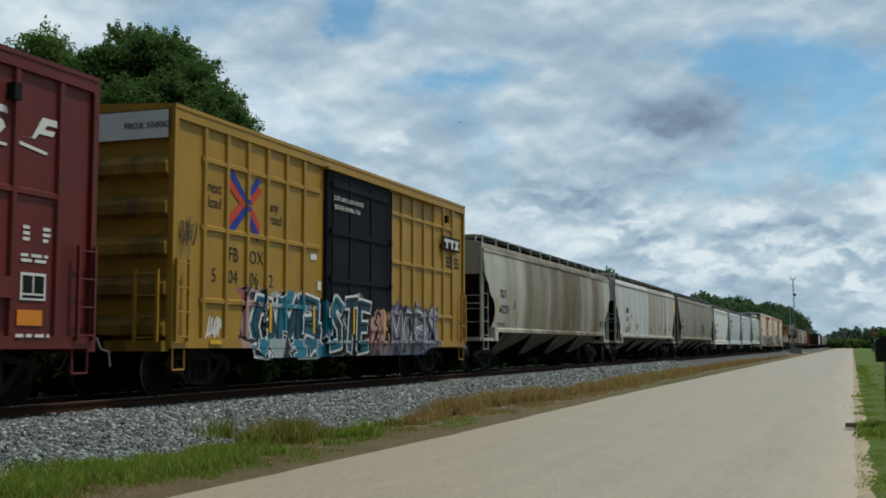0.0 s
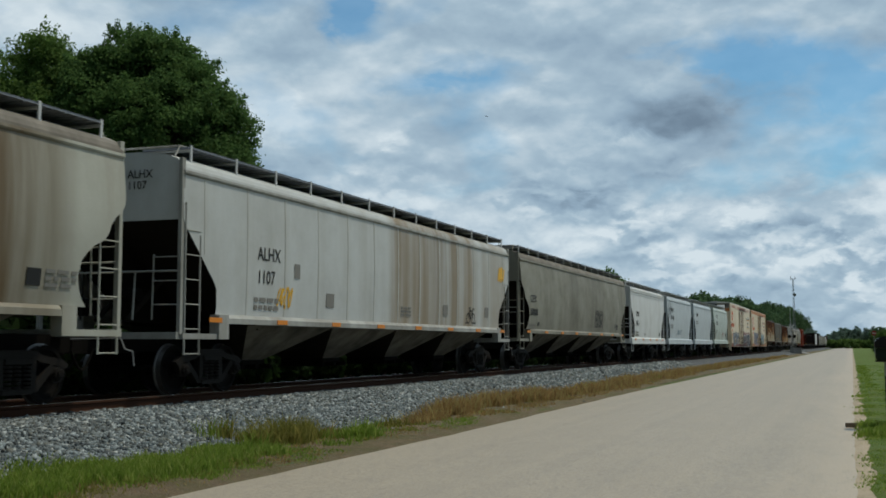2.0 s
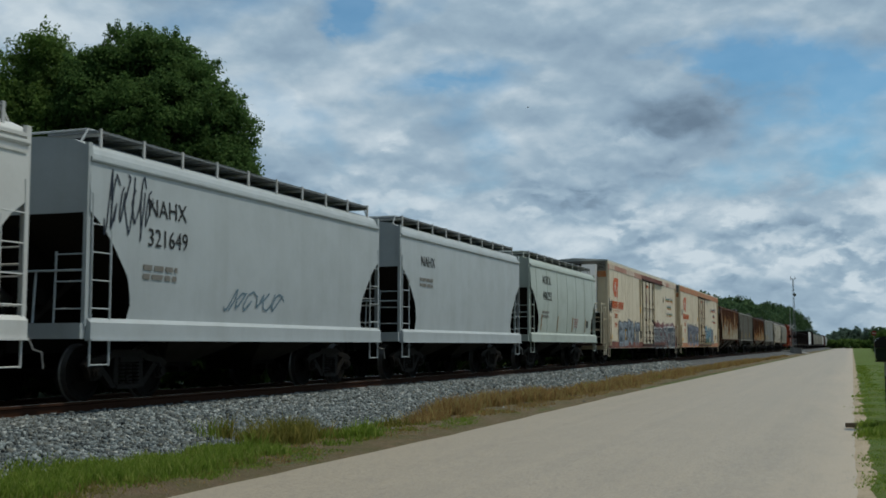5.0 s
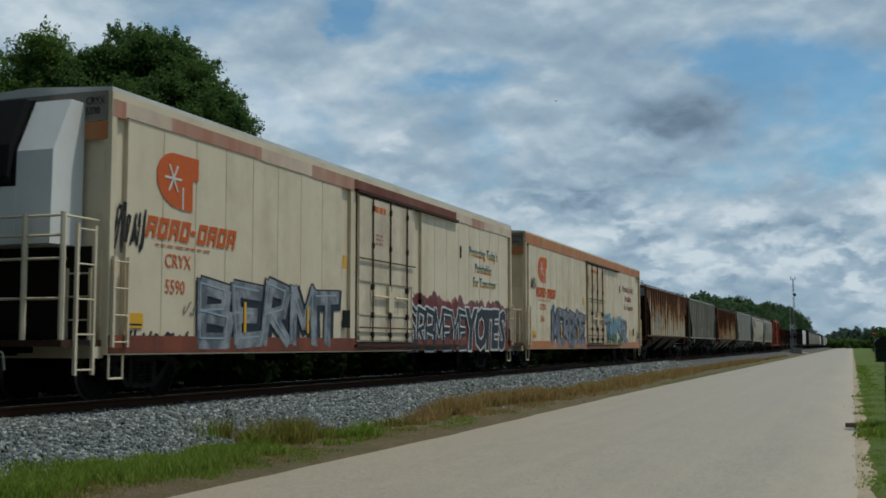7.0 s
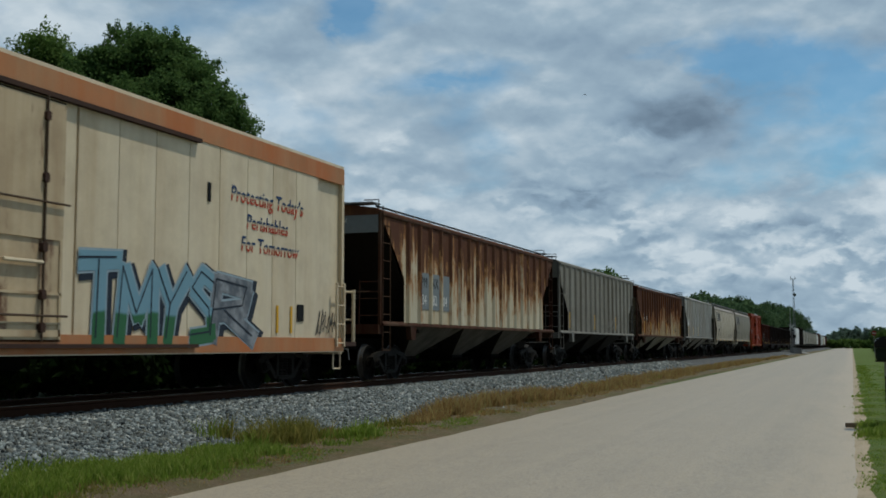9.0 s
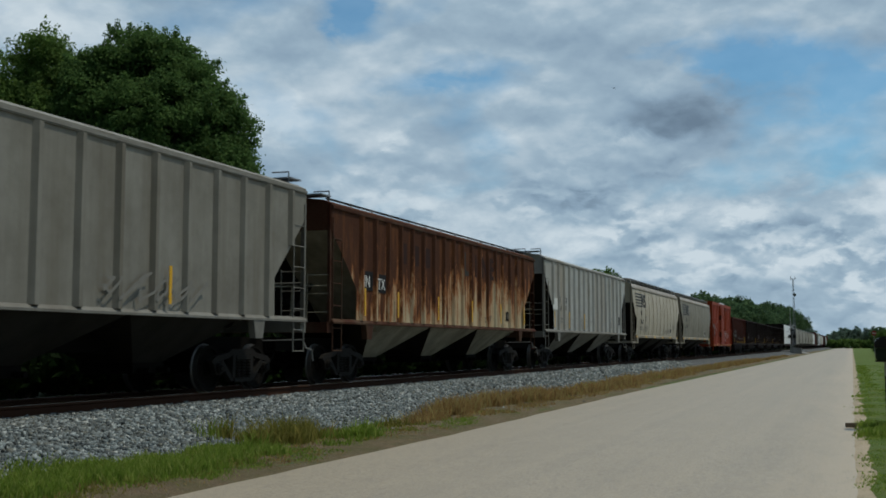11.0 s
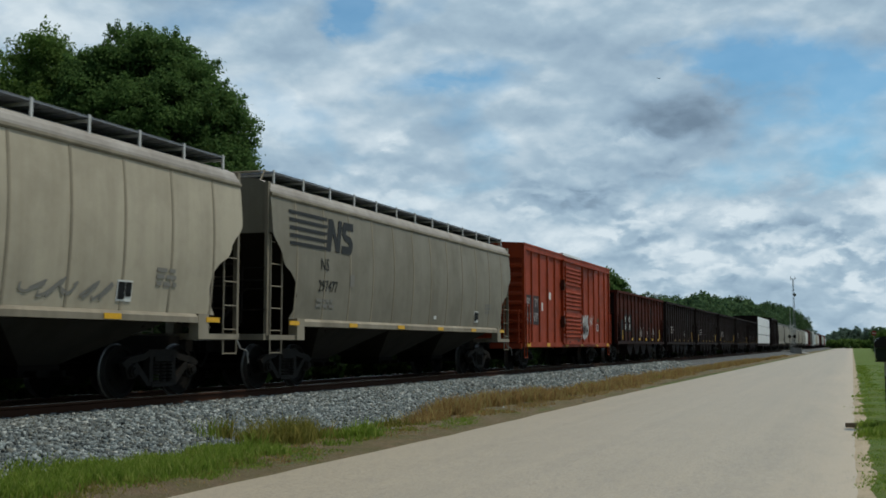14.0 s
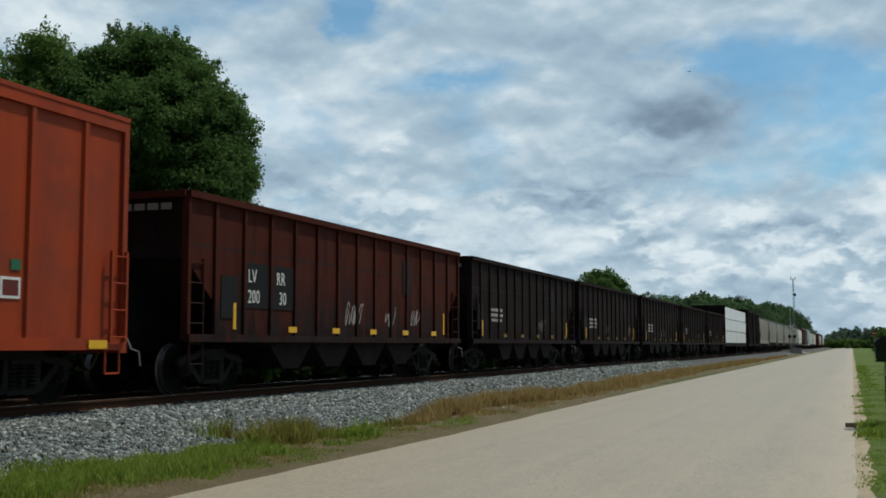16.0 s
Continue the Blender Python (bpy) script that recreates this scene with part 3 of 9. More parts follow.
def hopper_ends(car, half, sill, eave, zk, mat, end_mat=None, deep=False):
    """End platform, corner posts, braces, ladders and grab irons at both ends."""
    for s in (-1, 1):
        bm = bmesh.new()
        z = sill - (0.44 if deep else 0.30)
        box(bm, -1.50, 1.50, s * half - 0.12, s * half + 0.12, z, z + (0.12 if deep else 0.24))
        part("end_sill", bm, mat, car)
        for x in (1.49, -1.49):
            bm = bmesh.new()
            box(bm, x - 0.035, x + 0.035, s * half - 0.05, s * half + 0.05, sill - (0.36 if deep else 0.1), eave - 0.02)
            part("corner_post", bm, mat, car)
            q = s * (half - 0.06)
            bm = bmesh.new()
            z = sill - 0.72
            inner = q - s * 0.48
            tube(bm, (x * 1.035, q, z), (x * 1.035, q, zk + 0.3), 0.018)
            tube(bm, (x * 1.035, inner, z), (x * 1.035, inner, zk - 0.25), 0.018)
            n = int((zk - 0.1 - z) / 0.44)
            for k in range(n + 1):
                zz = z + 0.02 + (zk - 0.2 - z) * k / n
                tube(bm, (x * 1.035, q, zz), (x * 1.035, inner, zz), 0.012)
            part("ladder", bm, mat, car)
        bm = bmesh.new()
        e = s * (half + 0.05)
        tube(bm, (-1.45, e, sill + 0.75), (1.45, e, sill + 0.75), 0.018)
        part("handrail", bm, end_mat or mat, car)
        for xx in (0.55, -0.55):
            bm = bmesh.new()
            tube(bm, (xx, e, sill - 0.1), (xx, e - s * 0.06, sill + 0.76), 0.018)
            part("end_post", bm, M_SOOTSHADE if xx < 0 else end_mat or mat, car)
            # braces inside the end carry its shade in their colour
            bm = bmesh.new()
            tube(bm, (xx * 0.6, s * (half - 0.1), sill - 0.1), (xx * 0.6, s * (half - 1.5), sill + 0.9), 0.05)
            part("end_brace", bm, M_SOOTSHADE, car)
        bm = bmesh.new()
        tube(bm, (0.95, e, sill - 0.1), (0.95, e - s * 0.03, sill + 1.05), 0.016)
        for k in range(3):
            zz = sill + 0.16 + k * 0.42
            tube(bm, (0.95, e, zz), (1.48, e, zz), 0.012)
        part("ladder", bm, end_mat or mat, car)
        # dark web added to close the view through the shaded end
        bm = bmesh.new()
        prism(bm, [(s * (half - 0.15), sill - 0.1), (s * (half - 0.15), zk - 0.15), (s * (half - 2.8), sill - 0.2)], "x", -0.04, 0.04)
        part("shear_plate", bm, M_STEEL, car)
        bm = bmesh.new()
        tube(bm, (-0.55, s * (half - 0.35), sill + 0.15), (-0.95, s * (half - 0.35), sill + 0.15), 0.17, 12)
        part("air_reservoir", bm, M_STEEL, car)
        bm = bmesh.new()
        tube(bm, (0.15, s * (half - 0.30), sill + 0.35), (0.45, s * (half - 0.30), sill + 0.35), 0.13, 10)
        part("brake_cylinder", bm, M_STEEL, car)


def hopper_bays(car, half, sill, bays, mat, low=0.40):
    y0, y1 = -(half - 2.35), half - 2.35
    p = (y1 - y0) / bays
    for k in range(bays):
        a, b = y0 + p * k, y0 + p * (k + 1)
        c = (a + b) / 2
        bm = bmesh.new()
        w0, w1, g = 1.50, 0.52, 0.42
        topz, z = sill - 0.16, low + 0.18
        t = [bm.verts.new(q) for q in ((-w0, a, topz), (w0, a, topz), (w0, b, topz), (-w0, b, topz))]
        lo = [bm.verts.new(q) for q in ((-w1, c - g, z), (w1, c - g, z), (w1, c + g, z), (-w1, c + g, z))]
        bm.faces.new(lo[::-1])
        bm.faces.new(t)
        for i in (1, 3):
            bm.faces.new((t[i], t[(i + 1) % 4], lo[(i + 1) % 4], lo[i]))
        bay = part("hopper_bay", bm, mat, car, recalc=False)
        # fore and aft sheets get their shade as colour; side faces keep the paint
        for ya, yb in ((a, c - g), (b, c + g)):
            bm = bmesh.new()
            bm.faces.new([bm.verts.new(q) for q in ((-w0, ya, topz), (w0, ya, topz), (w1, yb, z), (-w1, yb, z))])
            part("bay_slope_sheet", bm, M_SOOTSHADE, bay, recalc=False)
        bm = bmesh.new()
        box(bm, -0.56, 0.56, c - 0.48, c + 0.48, low, low + 0.19)
        tube(bm, (0.55, c - 0.3, low + 0.06), (0.80, c - 0.3, low + 0.06), 0.05, 8)
        tube(bm, (0.55, c + 0.3, low + 0.06), (0.80, c + 0.3, low + 0.06), 0.05, 8)
        part("outlet_gate", bm, M_STEEL, bay)


M_GRATE2 = plain("pale_galvanised_grating", (0.30, 0.32, 0.335), 0.6, 0.2, 20)


def roof_walk(car, half, eave, mat, posts, walk_mat):
    """Grated roof walks on brackets along both roof edges, and the hatch row between them."""
    for s in (1, -1):
        bm = bmesh.new()
        z = eave + 0.24
        for k in range(6):
            x = s * (0.50 + 0.165 * k)
            box(bm, x - 0.080, x + 0.080, -half + 0.35, half - 0.35, z - 0.03, z)
        n = int((2 * half - 0.7) / 0.30)
        for k in range(n + 1):
            y = -half + 0.35 + (2 * half - 0.7) * k / n
            box(bm, s * 0.91 - 0.48, s * 0.91 + 0.48, y - 0.02, y + 0.02, z - 0.045, z - 0.002)
        part("roof_walk", bm, walk_mat, car)
        bm = bmesh.new()
        box(bm, s * 1.40 - 0.014, s * 1.40 + 0.014, -0.028, 0.028, eave - 0.06, z + 0.03)
        box(bm, s * 0.91 - 0.48, s * 0.91 + 0.48, -0.03, 0.03, z - 0.09, z - 0.046)
        me = mesh_of("walk_bracket", bm, M_BRACKET)
        for k in range(posts + 1):
            shared("walk_bracket", me, car, (0, -half + 0.4 + (2 * half - 0.8) * k / posts, 0))
        bm = bmesh.new()
        box(bm, s * 1.395 - 0.010, s * 1.395 + 0.010, -half + 0.35, half - 0.35, z - 0.01, z + 0.006)
        part("walk_edge", bm, walk_mat, car)
    bm = bmesh.new()
    box(bm, -0.36, 0.36, -half + 0.8, half - 0.8, eave + 0.125, eave + 0.27)
    for k in range(8):
        y = -half + 1.2 + (2 * half - 2.4) * k / 7
        box(bm, -0.42, 0.42, y - 0.06, y + 0.06, eave + 0.26, eave + 0.30)
    part("roof_hatch", bm, M_GRATE, car)
    for s in (-1, 1):
        bm = bmesh.new()
        e = s * (half - 0.02)
        for x in (1.25, -1.25):
            tube(bm, (x, e, eave - 0.1), (x, e - s * 0.25, eave + 0.25), 0.018)
            tube(bm, (x, e - s * 0.25, eave + 0.25), (x, e - s * 1.1, eave + 0.28), 0.018)
        tube(bm, (-1.25, e - s * 0.25, eave + 0.25), (1.25, e - s * 0.25, eave + 0.25), 0.018)
        part("roof_grab_iron", bm, mat, car)


def seams(car, half, sill, eave, mat, wid, cut, spacing, name="weld_seam", depth=0.008, width=0.05, s=1, full=None):
    if isinstance(spacing, tuple):
        n, reach, off = spacing[0] - 1, spacing[1], spacing[2] if len(spacing) > 2 else 0.0
    else:
        n = int((2 * half - 1.2) / spacing)
        reach, off = spacing * n / 2, 0.0
    for k in range(n + 1):
        y = off - reach + 2 * reach * k / n
        bm = bmesh.new()
        scale = (eave - sill) / ((full or eave) - sill)
        us = [u / 16 for u in range(17) if half - lerp_table(cut, u / 16 * scale) > abs(y) + 0.02]
        if len(us) < 3:
            continue
        rows = []
        for u in us:
            z = sill + (eave - sill) * u
            rows.append([bm.verts.new((s * (wid(u * scale) + d), y + w, z)) for d, w in ((0.0, -width / 2 - depth), (depth, -width / 2), (depth, width / 2), (0.0, width / 2 + depth))])
        for a, b in zip(rows, rows[1:]):
            for j in range(3):
                bm.faces.new((a[j], a[j + 1], b[j + 1], b[j]))
        for r in (rows[0], rows[-1]):
            bm.faces.new(r)
        part(name, bm, mat, car)


def covered_hopper(label, y0, y1, mat, trim, eave=4.20, sill=1.48, bays=4, cut=ROUND_CUT, bulge=0.12, posts=13, ribs=0.0, seam=0.0, bay_mat=None,
                   walk_rail=True, group="covered hopper cars of the train", seam_mat=None, tape=0, tape_mat=None, edge_rail=False, slope_mat=None, walk_mat=None, end_mat=None, roof_mat=None):
    half = (y1 - y0) / 2
    car = thing("covered_hopper_car", label, "hopper car", group, (TRACK_X, (y0 + y1) / 2, RAIL_Z))
    zk, wid = hopper_shell(car, half, sill, eave, mat, cut, bulge, slope_mat=slope_mat, roof_mat=roof_mat)
    bm = bmesh.new()
    long_ = bulge and half > 8.0
    low = sill - (0.09 if ribs else 0.15 if long_ else 0.30)
    reach = half - 1.12 if long_ else half
    for s in (1, -1):
        prism(bm, [(s * 1.48, low), (s * 1.60, low), (s * 1.60, sill - 0.05), (s * 1.53, sill + 0.02), (s * 1.48, sill + 0.02)], "y", -reach, reach)
        if not long_ and bulge:
            prism(bm, [(s * 1.50, low - 0.03), (s * 1.63, low - 0.03), (s * 1.63, low), (s * 1.50, low)], "y", -reach, reach)
        for e in (-1, 1):
            if long_:
                c = e * (half - 1.30)
                prism(bm, [(c - 0.17, sill + 0.01), (c + 0.17, sill + 0.01), (c + 0.17, sill - 0.44), (c - 0.17, sill - 0.44)], "x", s * 1.40, s * 1.604)
                ya, yb = sorted((e * (half - 1.14), e * half))
                box(bm, *sorted((s * 1.40, s * 1.56)), ya, yb, sill - 0.44, sill - 0.34)
            elif ribs:
                c = e * (half - 2.05)
                prism(bm, [(c - 0.22, sill - 0.08), (c + 0.22, sill - 0.08), (c + 0.14, sill - 0.44), (c - 0.14, sill - 0.44)], "x", s * 1.45, s * 1.59)
    part("side_sill", bm, trim, car)
    bm = bmesh.new()
    for s in (1, -1):
        w, z = (wid(1 - 0.26 / (eave - sill)), eave - 0.26) if bulge else (wid(1.0), eave - 0.07)
        prism(bm, [(s * (w - 0.05), z - 0.06), (s * (w + 0.025), z - 0.05), (s * (w + 0.04), z - 0.02), (s * (w + 0.035), z + 0.025), (s * (w - 0.05), z + 0.05)], "y", -half, half)
    part("top_chord", bm, trim, car)
    hopper_ends(car, half, sill, eave, zk, trim, end_mat, bool(long_))
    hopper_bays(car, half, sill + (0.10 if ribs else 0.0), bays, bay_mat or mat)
    if ribs:
        seams(car, half, sill, eave - 0.12, mat, wid, cut, ribs, "side_post", 0.075, 0.09)
        seams(car, half, sill, eave - 0.12, mat, wid, cut, (9, 6.9), "side_post", 0.075, 0.10, -1)
    if seam:
        seams(car, half, sill, eave - 0.30, seam_mat or mat, wid, cut, seam, depth=0.010, full=eave)
    if walk_rail:
        roof_walk(car, half, eave, trim, posts, walk_mat or M_GRATE)
    else:
        bm = bmesh.new()
        for x in (-0.3, 0.0, 0.3):
            box(bm, x - 0.10, x + 0.10, -half - 0.1, half + 0.1, eave + 0.28, eave + 0.31)
        n = 9
        for k in range(n):
            y = -half + 0.2 + (2 * half - 0.4) * k / (n - 1)
            box(bm, -0.45, 0.45, y - 0.03, y + 0.03, eave + 0.17, eave + 0.28)
        for s in (-1, 1):
            box(bm, 0.2, 1.35, s * (half - 0.1) - 0.25, s * (half - 0.1) + 0.25, eave + 0.20, eave + 0.23)
            tube(bm, (1.3, s * (half - 0.35), eave + 0.02), (1.3, s * (half - 0.35), eave + 0.34), 0.016)
            tube(bm, (1.3, s * (half - 0.35), eave + 0.34), (0.9, s * (half - 0.35), eave + 0.34), 0.016)
        part("roof_walk", bm, M_GRATE, car)
        for k in range(10):
            bm = bmesh.new()
            y = -half + 1.0 + (2 * half - 2.0) * k / 9
            tube(bm, (0.42, y, eave + 0.15), (0.42, y, eave + 0.25), 0.30, 12)
            part("roof_hatch", bm, trim, car)
        if edge_rail:
            for s in (1, -1):
                bm = bmesh.new()
                box(bm, s * 1.25 - 0.02, s * 1.25 + 0.02, -half + 0.3, half - 0.3, eave + 0.15, eave + 0.19)
                part("edge_rail", bm, M_SOOTSHADE, car)
                bm = bmesh.new()
                box(bm, s * 1.25 - 0.02, s * 1.25 + 0.02, -0.025, 0.025, eave + 0.02, eave + 0.20)
                me = mesh_of("rail_post", bm, M_BRACKET)
                for k in range(14):
                    shared("rail_post", me, car, (0, -half + 0.4 + (2 * half - 0.8) * k / 13, 0))
    for k in range(tape):
        y = -half + 1.0 + (2 * half - 2.0) * k / max(1, tape - 1)
        plate(car, tape_mat or M_TAPE, y - 0.22, y + 0.22, sill - 0.135, sill - 0.045, 1.602, "reflector", "orange reflective strip")
    underframe(car, half + 0.35, half - 1.75)
    return car, half, sill, eave, zk


# ---- boxcars ----
def boxcar(label, y0, y1, top, sill, mat, roof_mat, posts, rails=(), door=None, door_mat=None, drop=0.0, category="boxcar", end_mat=None, end_ribs=6,
           post_depth=0.055, group="boxcars of the train", louvre=False, roof_lip=0.05, rib_out=0.10):
    half = (y1 - y0) / 2
    car = thing("boxcar", label, category, group, (TRACK_X, (y0 + y1) / 2, RAIL_Z))
    X = 1.52
    bm = bmesh.new()
    box(bm, -X, X, -half + 0.06, half - 0.06, sill + 0.05, top - 0.02)
    part("body", bm, mat, car)
    bm = bmesh.new()
    prism(bm, [(-X - roof_lip - 0.03, top - 0.03), (X + roof_lip + 0.03, top - 0.03), (X + roof_lip + 0.03, top + 0.04), (0.0, top + 0.14), (-X - roof_lip - 0.03, top + 0.04)], "y", -half, half)
    for k in range(12):
        y = -half + 0.6 + (2 * half - 1.2) * k / 11
        prism(bm, [(-X, top + 0.03), (X, top + 0.03), (X, top + 0.07), (0, top + 0.18), (-X, top + 0.07)], "y", y - 0.05, y + 0.05)
    part("roof", bm, roof_mat, car)
    bm = bmesh.new()
    for s in (1, -1):
        box(bm, s * X - 0.005, s * X + s * (post_depth + 0.01), -half, half, top - 0.20, top - 0.03)
    part("top_chord", bm, mat, car)
    bm = bmesh.new()
    for s in (1, -1):
        prism(bm, [(-half, sill), (half, sill), (half, sill + 0.18), (-half, sill + 0.18)], "x", s * (X - 0.02), s * (X + post_depth + 0.015))
        if drop:
            prism(bm, [(-4.4, sill - drop), (4.4, sill - drop), (4.9, sill + 0.01), (-4.9, sill + 0.01)], "x", s * (X + 0.0), s * (X + post_depth + 0.005))
    part("side_sill", bm, mat, car)
    for s in (1, -1):
        for y in posts:
            bm = bmesh.new()
            prism(bm, [(s * (X - 0.01), y - 0.075), (s * (X + post_depth), y - 0.045), (s * (X + post_depth), y + 0.045), (s * (X - 0.01), y + 0.075)], "z", sill + 0.18, top - 0.2)
            part("side_post", bm, mat, car)
        for z in rails:
            for a, b in ((posts[0] - 0.1, door[0] - 0.25), (door[1] + 0.25, posts[-1] + 0.1)):
                bm = bmesh.new()
                prism(bm, [(s * (X - 0.01), z - 0.06), (s * (X + post_depth * 0.8), z - 0.04), (s * (X + post_depth * 0.8), z + 0.03), (s * (X - 0.01), z + 0.06)], "y", a, b)
                part("side_rail", bm, mat, car)
        for e in (-1, 1):
            bm = bmesh.new()
            q = e * half
            box(bm, s * (X - 0.05), s * (X + post_depth + 0.012), min(q, q - e * 0.12), max(q, q - e * 0.12), sill, top - 0.03)
            part("corner_post", bm, mat, car)
    for e in (-1, 1):
        bm = bmesh.new()
        q = e * (half - 0.06)
        pitch = (top - sill - 0.7) / end_ribs
        box(bm, -X, X, min(q, q + e * 0.07), max(q, q + e * 0.07), top - 0.5, top - 0.03)
        part("end_panel", bm, end_mat or mat, car)
        for k in range(end_ribs):
            bm = bmesh.new()
            z = sill + 0.15 + pitch * k
            prism(bm, [(q - e * 0.01, z), (q + e * rib_out, z + pitch * 0.12), (q + e * rib_out, z + pitch * 0.36), (q - e * 0.01, z + pitch * 0.62)], "x", -X + 0.03, X - 0.03)
            part("end_rib", bm, end_mat or mat, car)
        bm = bmesh.new()
        box(bm, -1.5, 1.5, min(q, q + e * 0.22), max(q, q + e * 0.22), sill - 0.05, sill + 0.13)
        part("end_sill", bm, end_mat or mat, car)
        ladder(car, mat, 0.95, e * (half + 0.16), sill + 0.1, sill + 1.35, "x", 0.45, 4)
        ladder(car, mat, X + post_depth + 0.05, e * (half - 0.26) - 0.19, sill + 0.12, sill + 1.55, "y", 0.38, 4)
        stirrup(car, mat, X + post_depth - 0.02, e * (half - 0.28) - 0.19, sill + 0.05, 0.36)
    if door:
        for s in (1, -1):
            bm = bmesh.new()
            box(bm, s * (X - 0.02), s * (X + 0.10), door[0], door[1], sill + 0.16, top - 0.22)
            d = part("door", bm, door_mat or mat, car)
            bm = bmesh.new()
            if louvre:
                n = 18
                for k in range(n):
                    z = sill + 0.35 + (top - sill - 0.75) * k / n
                    if k in (6, 12):
                        continue
                    prism(bm, [(s * (X + 0.095), z), (s * (X + 0.15), z + 0.05), (s * (X + 0.15), z + 0.09), (s * (X + 0.095), z + 0.13)], "y", door[0] + 0.16, door[1] - 0.12)
            else:
                for k in range(4):
                    z = sill + 0.45 + (top - sill - 1.0) * k / 3
                    box(bm, s * (X + 0.095), s * (X + 0.135), door[0] + 0.1, door[1] - 0.1, z - 0.05, z + 0.05)
                for k in range(1, 3):
                    y = door[0] + (door[1] - door[0]) * k / 3
                    box(bm, s * (X + 0.095), s * (X + 0.125), y - 0.05, y + 0.05, sill + 0.25, top - 0.35)
            part("door_rib", bm, door_mat or mat, d)
            for y in (door[0] + 0.12, door[1] - 0.12):
                bm = bmesh.new()
                tube(bm, (s * (X + 0.17), y, sill + 0.12), (s * (X + 0.17), y, top - 0.3), 0.025)
                for z in (sill + 0.6, sill + 1.5, sill + 2.6):
                    box(bm, s * (X + 0.09), s * (X + 0.19), y - 0.05, y + 0.05, z - 0.06, z + 0.06)
                part("lock_rod", bm, door_mat or mat, d)
            for z in (sill + 0.10, top - 0.24):
                bm = bmesh.new()
                box(bm, s * (X + 0.02), s * (X + 0.17), door[0] - 0.1, min(half - 0.3, door[1] + (door[1] - door[0])), z, z + 0.06)
                part("door_track", bm, mat, car)
    underframe(car, half + 0.42, half - 1.75)
    bm = bmesh.new()
    tube(bm, (0.6, 1.2, 0.72), (0.6, 2.1, 0.72), 0.2, 12)
    box(bm, -0.9, -0.3, -2.0, -1.2, 0.55, 0.85)
    tube(bm, (0.5, -4.5, 0.72), (0.5, 4.5, 0.72), 0.03)
    part("brake_gear", bm, M_STEEL, car)
    return car, half


# ---- open hopper cars ----
def open_hopper(label, y0, y1, mat, marks=True, seed=1, spread=0.0):
    half = (y1 - y0) / 2
    top, low = 3.62 + spread, 1.08
    car = thing("coal_hopper_car", label, "hopper car", "open coal hopper cars of the train", (TRACK_X, (y0 + y1) / 2, RAIL_Z))
    cut = [(0.0, 1.0), (0.22, 1.0), (0.54, 0.0), (1.0, 0.0)]
    X = 1.52
    us = [0.0, 0.22, 0.34, 0.45, 0.54, 1.0]
    for s in (1, -1):
        bm = bmesh.new()
        for x in (X, X - 0.03):
            rows = []
            for u in us:
                ye = half - lerp_table(cut, u)
                rows.append([bm.verts.new((s * x, -ye, low + (top - low) * u)), bm.verts.new((s * x, ye, low + (top - low) * u))])
            for a, b in zip(rows, rows[1:]):
                bm.faces.new((a[0], a[1], b[1], b[0]))
        part("side_sheet", bm, mat, car, recalc=False)
    zk = low + (top - low) * 0.54
    for e in (-1, 1):
        q = e * (half - 0.02)
        bm = bmesh.new()
        box(bm, -X, X, min(q, q - e * 0.04), max(q, q - e * 0.04), zk, top)
        part("end_sheet", bm, P_COAL2, car)
        bm = bmesh.new()
        bm.faces.new([bm.verts.new(p) for p in ((-X, q, zk), (X, q, zk), (X, e * (half - 3.2), low - 0.2), (-X, e * (half - 3.2), low - 0.2))])
        part("slope_sheet", bm, M_BLACK, car, recalc=False)
        # black web added here too, so the end cannot be seen through
        bm = bmesh.new()
        prism(bm, [(e * (half - 0.15), low - 0.1), (e * (half - 0.15), zk - 0.15), (e * (half - 3.0), low - 0.2)], "x", -0.04, 0.04)
        part("shear_plate", bm, M_BLACK, car)
    bm = bmesh.new()
    box(bm, -X, X, -half + 0.1, half - 0.1, top - 0.95, top - 0.9)
    part("coal_load", bm, M_BLACK, car, "dark load below the rim")
    bm = bmesh.new()
    for s in (1, -1):
        box(bm, s * X - 0.06, s * X + 0.10, -half, half, top - 0.10, top + 0.02)
    for e in (-1, 1):
        q = e * half
        box(bm, -X, X, q - 0.06, q + 0.06, top - 0.10, top + 0.02)
    part("top_chord", bm, mat, car)
    bm = bmesh.new()
    for s in (1, -1):
        box(bm, s * X - 0.04, s * X + 0.10, -half, half, low - 0.12, low + 0.02)
        for e in (-1, 1):
            q = e * half
            box(bm, s * X - 0.08, s * X + 0.06, min(q, q - e * 0.10), max(q, q - e * 0.10), low - 0.1, top)
    part("side_sill", bm, mat, car)
    n = 13
    for s in (1, -1):
        for k in range(n):
            y = -half + 0.97 + (2 * half - 1.94) * k / (n - 1)
            bm = bmesh.new()
            box(bm, s * (X - 0.005), s * (X + 0.055), y - 0.05, y + 0.05, low, top - 0.1)
            part("side_post", bm, mat, car)
        for e in (-1, 1):
            bm = bmesh.new()
            q = e * (half - 0.10)
            tube(bm, (s * 1.55, q, 0.55), (s * 1.55, q, zk + 0.4), 0.022)
            tube(bm, (s * 1.55, q - e * 0.45, 0.55), (s * 1.55, q - e * 0.45, zk), 0.022)
            for k in range(6):
                z = 0.57 + k * 0.36
                tube(bm, (s * 1.55, q, z), (s * 1.55, q - e * 0.45, z), 0.016)
            part("ladder", bm, mat, car)
    for k in range(4):
        c = -half + 3.2 + (2 * half - 6.4) * (k + 0.5) / 4
        w = (2 * half - 6.0) / 8
        bm = bmesh.new()
